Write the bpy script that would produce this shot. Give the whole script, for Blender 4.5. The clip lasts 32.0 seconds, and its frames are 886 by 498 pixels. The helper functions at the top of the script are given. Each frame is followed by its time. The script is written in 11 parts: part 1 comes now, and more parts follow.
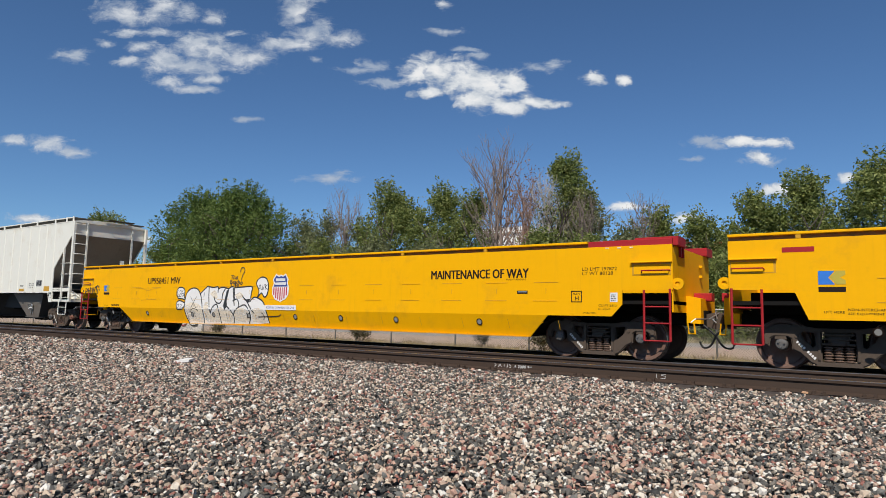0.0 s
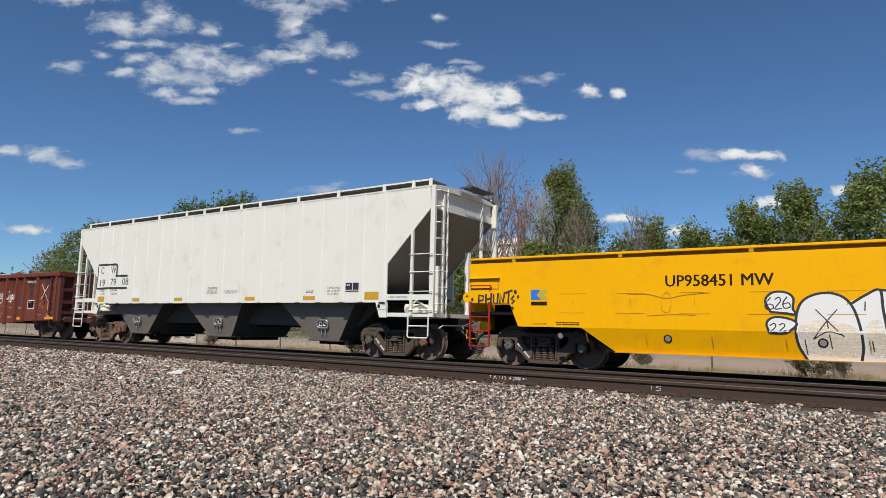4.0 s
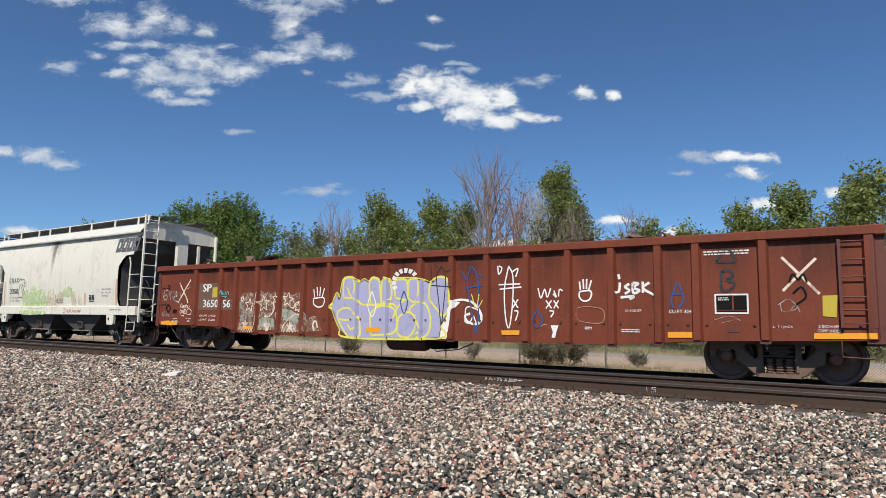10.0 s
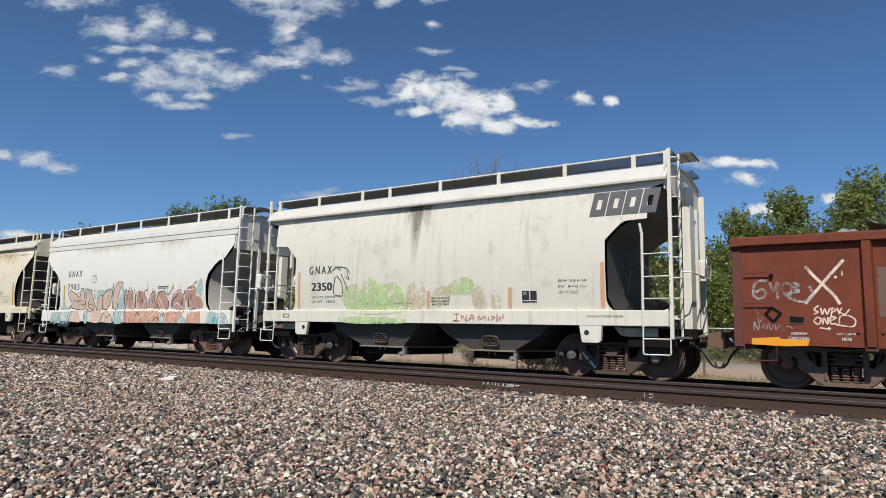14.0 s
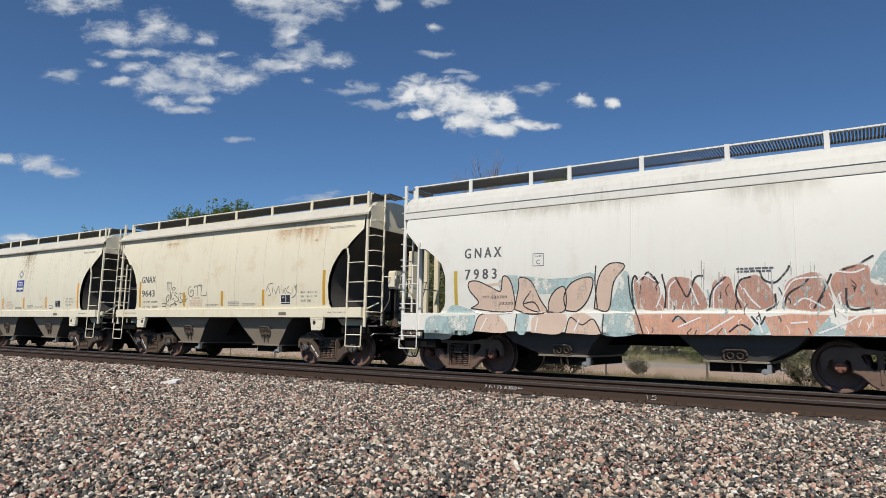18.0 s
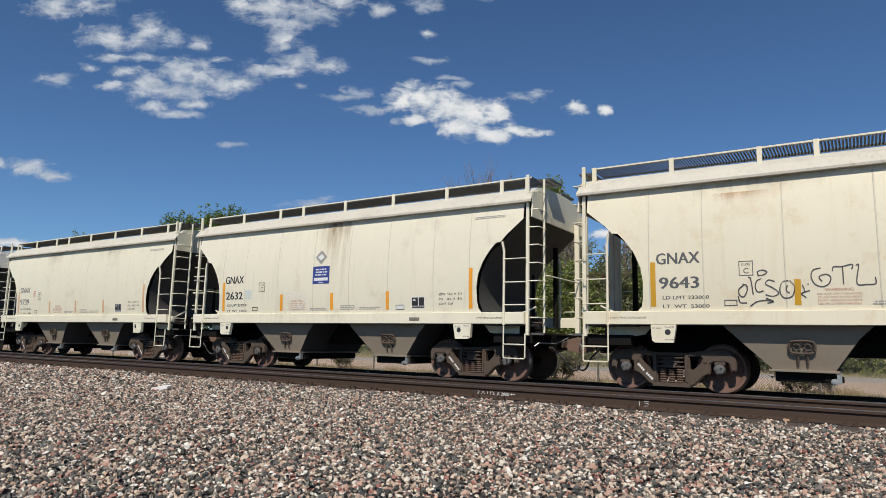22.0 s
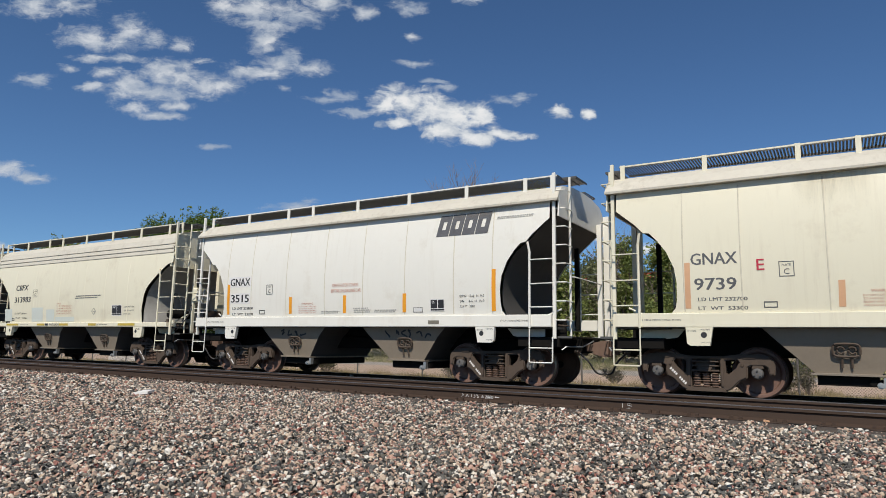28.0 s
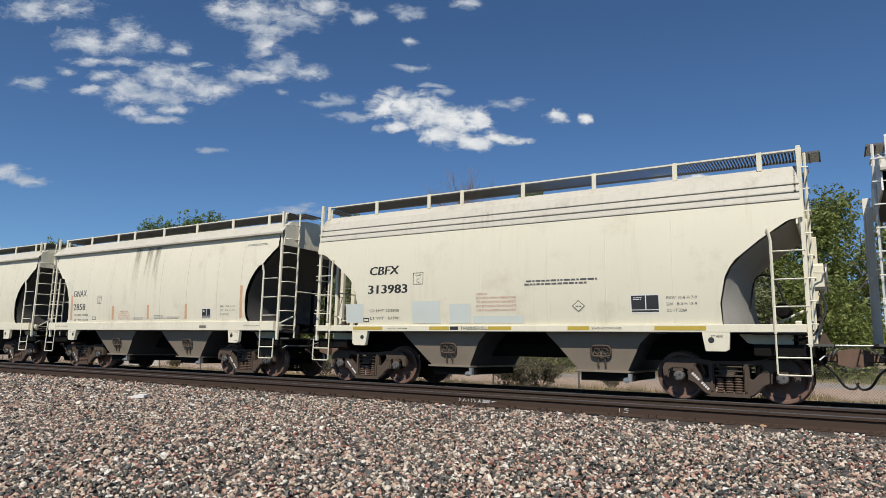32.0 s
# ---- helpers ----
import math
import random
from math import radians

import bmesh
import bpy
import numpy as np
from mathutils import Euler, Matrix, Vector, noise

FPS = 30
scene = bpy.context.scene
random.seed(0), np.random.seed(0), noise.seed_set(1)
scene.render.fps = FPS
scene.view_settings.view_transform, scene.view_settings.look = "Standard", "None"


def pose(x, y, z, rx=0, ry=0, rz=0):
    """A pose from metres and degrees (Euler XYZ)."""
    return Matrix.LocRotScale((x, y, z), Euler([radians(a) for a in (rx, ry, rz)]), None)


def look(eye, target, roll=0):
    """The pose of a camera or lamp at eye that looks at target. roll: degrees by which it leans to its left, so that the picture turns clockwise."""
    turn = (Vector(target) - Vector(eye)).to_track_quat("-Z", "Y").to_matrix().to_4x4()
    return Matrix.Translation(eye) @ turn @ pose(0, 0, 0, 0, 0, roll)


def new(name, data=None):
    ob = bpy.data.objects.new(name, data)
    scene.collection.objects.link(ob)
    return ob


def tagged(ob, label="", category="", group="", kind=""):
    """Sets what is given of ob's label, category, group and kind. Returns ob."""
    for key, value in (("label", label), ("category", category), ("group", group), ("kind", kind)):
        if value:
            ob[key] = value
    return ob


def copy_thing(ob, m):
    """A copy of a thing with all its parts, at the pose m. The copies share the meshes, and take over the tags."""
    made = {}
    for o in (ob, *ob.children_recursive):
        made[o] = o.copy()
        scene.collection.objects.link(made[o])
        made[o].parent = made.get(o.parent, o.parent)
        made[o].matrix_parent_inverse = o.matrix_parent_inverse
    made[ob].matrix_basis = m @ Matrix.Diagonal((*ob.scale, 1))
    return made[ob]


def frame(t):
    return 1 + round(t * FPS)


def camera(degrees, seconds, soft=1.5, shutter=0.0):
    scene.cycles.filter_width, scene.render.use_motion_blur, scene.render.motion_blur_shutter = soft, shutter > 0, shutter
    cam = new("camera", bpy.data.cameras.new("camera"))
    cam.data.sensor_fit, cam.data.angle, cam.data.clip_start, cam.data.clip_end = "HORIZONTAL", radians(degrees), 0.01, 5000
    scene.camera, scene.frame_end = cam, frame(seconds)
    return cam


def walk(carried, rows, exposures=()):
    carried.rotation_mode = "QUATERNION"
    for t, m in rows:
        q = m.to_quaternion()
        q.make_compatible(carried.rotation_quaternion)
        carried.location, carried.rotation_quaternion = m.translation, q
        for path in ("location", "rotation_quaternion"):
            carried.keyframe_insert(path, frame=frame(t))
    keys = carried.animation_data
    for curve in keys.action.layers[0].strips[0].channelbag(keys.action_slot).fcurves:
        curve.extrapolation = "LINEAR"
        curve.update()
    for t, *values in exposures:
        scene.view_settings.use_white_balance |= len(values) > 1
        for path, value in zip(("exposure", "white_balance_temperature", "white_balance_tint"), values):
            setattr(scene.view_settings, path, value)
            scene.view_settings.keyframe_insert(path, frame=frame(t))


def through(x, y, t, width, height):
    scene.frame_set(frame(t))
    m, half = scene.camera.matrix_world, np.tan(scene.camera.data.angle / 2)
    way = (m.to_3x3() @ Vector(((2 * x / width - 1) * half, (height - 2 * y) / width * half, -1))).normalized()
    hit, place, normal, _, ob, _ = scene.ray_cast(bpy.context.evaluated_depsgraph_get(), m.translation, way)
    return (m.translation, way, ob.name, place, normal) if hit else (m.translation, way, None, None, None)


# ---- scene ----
cam = camera(69.1, 32.0, soft=0.5)
EYE = (0.0, 0.0, 0.70)
AIM = [  # seconds, turn to the left, tilt up, lean
    (0.0, 34.45, 5.85, -1.16), (0.5, 34.43, 5.88, -1.18), (1.0, 34.35, 5.99, -1.19), (1.5, 34.36, 6.15, -1.20),
    (2.0, 34.34, 6.31, -1.21), (2.5, 34.28, 6.46, -1.20), (3.0, 34.22, 6.58, -1.20), (3.5, 34.14, 6.72, -1.21),
    (4.0, 34.03, 6.88, -1.22), (4.5, 33.89, 7.04, -1.23), (5.0, 33.76, 7.18, -1.24), (5.5, 33.65, 7.27, -1.25),
    (6.0, 33.58, 7.31, -1.25), (6.5, 33.59, 7.24, -1.26), (7.0, 33.61, 7.16, -1.27), (7.5, 33.62, 7.14, -1.27),
    (8.0, 33.60, 7.14, -1.27), (8.5, 33.61, 7.15, -1.25), (9.0, 33.60, 7.15, -1.23), (9.5, 33.59, 7.12, -1.21),
    (10.0, 33.64, 7.02, -1.20), (10.5, 33.63, 6.94, -1.20), (11.0, 33.57, 6.88, -1.22), (11.5, 33.56, 6.92, -1.24),
    (12.0, 33.57, 7.01, -1.26), (12.5, 33.58, 7.11, -1.28), (13.0, 33.54, 7.21, -1.30), (13.5, 33.54, 7.35, -1.32),
    (14.0, 33.45, 7.45, -1.33), (14.5, 33.36, 7.53, -1.33), (15.0, 33.35, 7.58, -1.32), (15.5, 33.39, 7.61, -1.30),
    (16.0, 33.46, 7.62, -1.28), (16.5, 33.54, 7.63, -1.25), (17.0, 33.61, 7.63, -1.21), (17.5, 33.64, 7.63, -1.18),
    (18.0, 33.63, 7.68, -1.17), (18.5, 33.66, 7.77, -1.18), (19.0, 33.70, 7.88, -1.21), (19.5, 33.74, 8.03, -1.25),
    (20.0, 33.76, 8.13, -1.29), (20.5, 33.68, 8.18, -1.31), (21.0, 33.49, 8.21, -1.32), (21.5, 33.22, 8.20, -1.31),
    (22.0, 33.02, 8.22, -1.28), (22.5, 32.90, 8.30, -1.22), (23.0, 32.85, 8.41, -1.15), (23.5, 32.76, 8.53, -1.07),
    (24.0, 32.65, 8.58, -1.01), (24.5, 32.53, 8.56, -0.99), (25.0, 32.38, 8.48, -0.98), (25.5, 32.23, 8.44, -1.00),
    (26.0, 32.08, 8.42, -1.01), (26.5, 31.95, 8.42, -1.02), (27.0, 31.83, 8.44, -1.04), (27.5, 31.71, 8.47, -1.05),
    (28.0, 31.60, 8.52, -1.08), (28.5, 31.54, 8.60, -1.10), (29.0, 31.51, 8.64, -1.13), (29.5, 31.51, 8.69, -1.15),
    (30.0, 31.51, 8.72, -1.16), (30.5, 31.47, 8.74, -1.17), (31.0, 31.42, 8.79, -1.17), (31.5, 31.40, 8.82, -1.17),
    (32.0, 31.36, 8.89, -1.16),
]
RUN = [  # seconds, metres that the train has gone
    (0.0, 0.02), (1.0, 4.44), (2.0, 8.88), (3.0, 13.34), (4.0, 17.83), (5.0, 22.33), (6.0, 26.86), (7.0, 31.41),
    (8.0, 35.97), (9.0, 40.47), (10.0, 45.09), (11.0, 49.64), (12.0, 54.16), (13.0, 58.56), (14.0, 63.05), (15.0, 67.58),
    (16.0, 72.01), (17.0, 76.42), (18.0, 80.82), (19.0, 85.22), (20.0, 89.61), (21.0, 94.00), (22.0, 98.39), (23.0, 102.79),
    (24.0, 107.19), (25.0, 111.61), (26.0, 116.03), (27.0, 120.45), (28.0, 124.87), (29.0, 129.27), (30.0, 133.65), (31.0, 138.01),
    (32.0, 142.35),
]
walk(cam, [(t, pose(*EYE, 90 + up, 0, left) @ pose(0, 0, 0, 0, 0, -lean)) for t, left, up, lean in AIM],
     exposures=[(0.0, 0.0), (7.0, -0.02), (9.0, 0.06), (10.0, 0.16), (12.0, 0.18), (13.0, 0.12), (14.0, 0.03), (18.0, -0.06), (32.0, -0.06)])

# ---- sky, sun ----
SUN_FROM = Vector((0.30, -0.95, 0.0)).normalized()
SUN_UP = radians(48)
TRACK_Y, TRACK_Z = 14.3, -0.16   # centre line and rail top of the train's track; the near track's rail tops are z = 0

sun = new("sun", bpy.data.lights.new("sun", "SUN"))
sun.data.energy, sun.data.angle, sun.data.color = 4.5, radians(0.53), (1.0, 0.94, 0.84)
sun.matrix_world = look((SUN_FROM.x * math.cos(SUN_UP), SUN_FROM.y * math.cos(SUN_UP), math.sin(SUN_UP)), (0, 0, 0))

world = bpy.data.worlds.new("summer_sky")
scene.world = world
world.use_nodes = True


class Nodes:
    """Short hand for node trees."""

    def __init__(self, tree):
        self.t = tree

    def add(self, kind, **kw):
        n = self.t.nodes.new(kind)
        for k, v in kw.items():
            n.inputs[k.replace("_", " ")].default_value = v
        return n

    def link(self, a, b):
        self.t.links.new(a, b)

    def put(self, socket, v):
        if hasattr(v, "links"):
            self.t.links.new(v, socket)
        else:
            socket.default_value = v

    def math(self, op, a, b=0.0, c=0.0, clamp=False):
        n = self.t.nodes.new("ShaderNodeMath")
        n.operation, n.use_clamp = op, clamp
        for i, v in enumerate((a, b, c)):
            self.put(n.inputs[i], v)
        return n.outputs[0]

    def mix(self, f, a, b, mode="MIX"):
        n = self.t.nodes.new("ShaderNodeMix")
        n.data_type, n.blend_type = "RGBA", mode
        self.put(n.inputs[0], f)
        for s, v in ((n.inputs[6], a), (n.inputs[7], b)):
            self.put(s, (*v, 1) if isinstance(v, tuple) and len(v) == 3 else v)
        return n.outputs[2]

    def ramp(self, f, stops, mode="LINEAR"):
        n = self.t.nodes.new("ShaderNodeValToRGB")
        n.color_ramp.interpolation = mode
        e = n.color_ramp.elements
        while len(e) < len(stops):
            e.new(0.5)
        for el, (p, c) in zip(e, stops):
            el.position, el.color = p, (*c, 1) if len(c) == 3 else c
        self.put(n.inputs[0], f)
        return n.outputs[0]

    def noise(self, vec, scale, detail=4.0, rough=0.55, dist=0.0):
        n = self.t.nodes.new("ShaderNodeTexNoise")
        self.put(n.inputs["Vector"], vec)
        for k, v in (("Scale", scale), ("Detail", detail), ("Roughness", rough), ("Distortion", dist)):
            n.inputs[k].default_value = v
        return n.outputs["Fac"]

    def mapped(self, vec, scale=(1, 1, 1), loc=(0, 0, 0)):
        n = self.t.nodes.new("ShaderNodeMapping")
        self.put(n.inputs["Vector"], vec)
        n.inputs["Scale"].default_value, n.inputs["Location"].default_value = scale, loc
        return n.outputs[0]


# clouds: soft ovals (across, up, half width, half height) on a plane that faces the way the place is looked at
CLOUD_BANK = [
    (-0.076, 0.386, 0.033, 0.022), (-0.039, 0.391, 0.042, 0.026), (0.002, 0.378, 0.040, 0.032), (0.043, 0.369, 0.040, 0.032), (0.085, 0.369, 0.031, 0.026),
    (0.025, 0.342, 0.042, 0.022), (0.070, 0.332, 0.042, 0.015), (0.124, 0.340, 0.042, 0.009), (-0.052, 0.353, 0.019, 0.010), (0.213, 0.381, 0.019, 0.012),
    (0.260, 0.380, 0.014, 0.010),
]
CLOUD_HEAP = [
    (-0.482, 0.410, 0.042, 0.027), (-0.436, 0.425, 0.039, 0.033), (-0.396, 0.416, 0.039, 0.033), (-0.361, 0.404, 0.026, 0.022), (-0.439, 0.393, 0.079, 0.017),
    (-0.544, 0.400, 0.029, 0.010), (-0.475, 0.369, 0.030, 0.010), (-0.410, 0.373, 0.039, 0.009), (-0.428, 0.356, 0.044, 0.007),
]
CLOUD_MID = [
    (-0.269, 0.487, 0.031, 0.027), (-0.249, 0.451, 0.034, 0.021), (-0.302, 0.435, 0.042, 0.016), (-0.198, 0.442, 0.037, 0.013), (-0.274, 0.431, 0.040, 0.014),
    (-0.237, 0.409, 0.013, 0.008), (-0.338, 0.406, 0.035, 0.013), (-0.722, 0.265, 0.030, 0.010),
    (-0.668, 0.262, 0.034, 0.014), (-0.625, 0.248, 0.032, 0.010),
]
CLOUD_HIGH = [
    (-0.561, 0.482, 0.046, 0.024), (-0.494, 0.497, 0.032, 0.026), (-0.457, 0.483, 0.025, 0.016), (-0.406, 0.475, 0.026, 0.013), (-0.510, 0.474, 0.044, 0.014),
    (-0.549, 0.450, 0.044, 0.010), (-0.503, 0.450, 0.033, 0.009), (-0.587, 0.430, 0.019, 0.008), (-0.528, 0.425, 0.023, 0.011), (-0.638, 0.409, 0.028, 0.012),
]
CLOUD_TOP = [
    (-0.300, 0.541, 0.066, 0.030), (-0.226, 0.539, 0.061, 0.026), (-0.271, 0.515, 0.057, 0.014), (-0.180, 0.556, 0.044, 0.018), (-0.347, 0.547, 0.035, 0.016),
    (-0.040, 0.554, 0.032, 0.016), (-0.114, 0.543, 0.026, 0.016), (0.064, 0.572, 0.028, 0.010), (-0.653, 0.538, 0.053, 0.022), (-0.595, 0.543, 0.048, 0.022),
    (-0.038, 0.506, 0.014, 0.009), (-0.028, 0.457, 0.025, 0.007),
]
CLOUD_SHREDS = [
    (-0.149, 0.399, 0.028, 0.011), (-0.167, 0.391, 0.035, 0.007), (-0.125, 0.372, 0.039, 0.009), (-0.079, 0.350, 0.015, 0.007), (-0.345, 0.306, 0.025, 0.005),
    (0.001, 0.426, 0.026, 0.005), (0.030, 0.418, 0.016, 0.006), (-0.373, 0.449, 0.020, 0.008),
]
CLOUD_WISPS = [
    (0.119, 0.399, 0.026, 0.009), (0.145, 0.405, 0.023, 0.008), (0.386, 0.281, 0.031, 0.008), (0.402, 0.275, 0.022, 0.008), (0.361, 0.253, 0.022, 0.004),
    (0.471, 0.251, 0.032, 0.007), (-0.206, 0.212, 0.046, 0.008), (-0.188, 0.220, 0.021, 0.007),
]
CLOUD_FAR = [
    (0.439, 0.280, 0.020, 0.010), (0.487, 0.278, 0.032, 0.010), (0.469, 0.257, 0.022, 0.009), (0.491, 0.206, 0.028, 0.011), (0.599, 0.227, 0.015, 0.008), (0.266, 0.174, 0.034, 0.008), (0.349, 0.156, 0.031, 0.008),
    (-0.679, 0.139, 0.045, 0.008), (-0.497, 0.109, 0.011, 0.008),
]



def sky_nodes():
    n = Nodes(world.node_tree)
    world.node_tree.nodes.clear()
    sky = n.add("ShaderNodeTexSky")
    sky.sky_type, sky.sun_disc = "NISHITA", False
    sky.sun_elevation, sky.sun_rotation = SUN_UP, math.atan2(SUN_FROM.x, SUN_FROM.y)
    sky.altitude, sky.air_density, sky.dust_density, sky.ozone_density = 1800, 1.0, 0.6, 2.2
    way = n.t.nodes.new("ShaderNodeTexCoord").outputs["Generated"]
    sep = n.add("ShaderNodeSeparateXYZ")
    n.link(way, sep.inputs[0])
    c, s = math.cos(radians(33)), math.sin(radians(33))
    deep = n.math("SUBTRACT", n.math("MULTIPLY", sep.outputs[1], c), n.math("MULTIPLY", sep.outputs[0], s))
    ahead = n.math("GREATER_THAN", deep, 0.1)
    deep = n.math("MAXIMUM", deep, 0.1)
    u = n.math("DIVIDE", n.math("ADD", n.math("MULTIPLY", sep.outputs[0], c), n.math("MULTIPLY", sep.outputs[1], s)), deep)
    v = n.math("DIVIDE", sep.outputs[2], deep)
    comb = n.add("ShaderNodeCombineXYZ")
    n.link(u, comb.inputs[0]), n.link(v, comb.inputs[1])
    uv = comb.outputs[0]
    # the ovals are torn by two scales of drift
    for size, amount, shift in ((9.0, 0.036, 0.0), (30.0, 0.022, 4.0)):
        w = n.t.nodes.new("ShaderNodeTexNoise")
        n.link(n.mapped(comb.outputs[0], (1, 1.3, 1), (shift, shift, 0)), w.inputs["Vector"])
        w.inputs["Scale"].default_value, w.inputs["Detail"].default_value, w.inputs["Roughness"].default_value = size, 5.0, 0.6
        off = n.t.nodes.new("ShaderNodeVectorMath")
        off.operation = "MULTIPLY_ADD"
        n.link(w.outputs["Color"], off.inputs[0])
        off.inputs[1].default_value, off.inputs[2].default_value = (amount, amount * 0.5, 0), (-amount / 2, -amount * 0.25, 0)
        plus = n.t.nodes.new("ShaderNodeVectorMath")
        n.link(uv, plus.inputs[0]), n.link(off.outputs[0], plus.inputs[1])
        uv = plus.outputs[0]

    def gathered(ovals, full):
        """How deep inside the nearest of the ovals: 1 at its middle, 0 at its rim."""
        best = None
        for cu, cv, a, b in ovals:
            a, b = a * full * 1.7, b * full * 1.7
            g = n.t.nodes.new("ShaderNodeTexGradient")
            g.gradient_type = "SPHERICAL"
            g.texture_mapping.scale, g.texture_mapping.translation = (1 / a, 1 / b, 1), (-cu / a, -cv / b, 0)
            n.link(uv, g.inputs[0])
            best = g.outputs["Fac"] if best is None else n.math("SMOOTH_MAX", best, g.outputs["Fac"], 0.12)
        return n.math("MULTIPLY_ADD", best, 2.43, -1.0)

    def smooth(f, lo, hi):
        k = n.t.nodes.new("ShaderNodeMapRange")
        k.interpolation_type = "SMOOTHSTEP"
        n.link(f, k.inputs[0])
        k.inputs[1].default_value, k.inputs[2].default_value = lo, hi
        return k.outputs[0]

    puffs = n.math("SUBTRACT", n.noise(n.mapped(uv, (1, 1.25, 1)), 30.0, 10.0, 0.60, 0.15), 0.5)
    wide = n.math("SUBTRACT", n.noise(n.mapped(uv, (1, 1.9, 1), (3.1, 0.4, 0)), 9.0, 6.0, 0.6, 0.3), 0.5)
    torn = n.math("SUBTRACT", n.noise(n.mapped(uv, (1, 2.2, 1), (7.3, 1.4, 0)), 30.0, 12.0, 0.68, 0.5), 0.5)
    def body(ovals, full, gain):
        return n.math("MULTIPLY", gathered(ovals, full), gain)

    def ragged(base, *layers):
        for layer, amount in layers:
            base = n.math("ADD", base, n.math("MULTIPLY", layer, amount))
        return base
    dense = ragged(body(CLOUD_BANK + CLOUD_FAR, 1.15, 1.5), (puffs, 3.6), (torn, 2.4))
    loose = ragged(body(CLOUD_HEAP + CLOUD_MID + CLOUD_HIGH + CLOUD_TOP, 1.22, 1.5), (puffs, 3.2), (wide, 2.0), (torn, 3.6))
    shreds = ragged(body(CLOUD_SHREDS + CLOUD_WISPS, 1.3, 1.3), (puffs, 2.6), (torn, 4.2))
    a1, a2, a3 = smooth(dense, 0.0, 1.35), smooth(loose, 0.0, 2.1), n.math("MULTIPLY", smooth(shreds, 0.1, 1.9), 0.8)
    alpha = n.math("MULTIPLY", n.math("MULTIPLY", n.math("MAXIMUM", a1, n.math("MAXIMUM", n.math("MULTIPLY", a2, 0.82), a3)), ahead), 0.98)
    # grey undersides: thin edges and the lower parts are less bright than the heaped tops
    tops = n.noise(n.mapped(uv, (1, 1.6, 1), (0, -0.012, 0)), 20.0, 6.0, 0.55, 0.2)
    deepest = n.math("MAXIMUM", n.math("MULTIPLY", dense, 0.80), n.math("MULTIPLY", loose, 0.42))
    lit = n.math("ADD", n.math("MULTIPLY", deepest, 0.48), n.math("MULTIPLY", n.math("SUBTRACT", tops, 0.44), 1.8), clamp=True)
    white = n.ramp(lit, [(0.0, (0.46, 0.54, 0.66)), (0.34, (0.60, 0.66, 0.74)), (0.70, (0.86, 0.89, 0.92)), (1.0, (1.0, 1.0, 1.0))])
    blue = n.add("ShaderNodeBackground", Strength=0.087)
    n.link(n.mix(1.0, sky.outputs[0], (0.66, 0.90, 1.10), "MULTIPLY"), blue.inputs[0])
    puff = n.add("ShaderNodeBackground", Strength=0.86)
    n.link(white, puff.inputs[0])
    both = n.add("ShaderNodeMixShader")
    n.link(alpha, both.inputs[0]), n.link(blue.outputs[0], both.inputs[1]), n.link(puff.outputs[0], both.inputs[2])
    n.link(both.outputs[0], n.add("ShaderNodeOutputWorld").inputs[0])


sky_nodes()

# ---- materials ----
MATS = {}


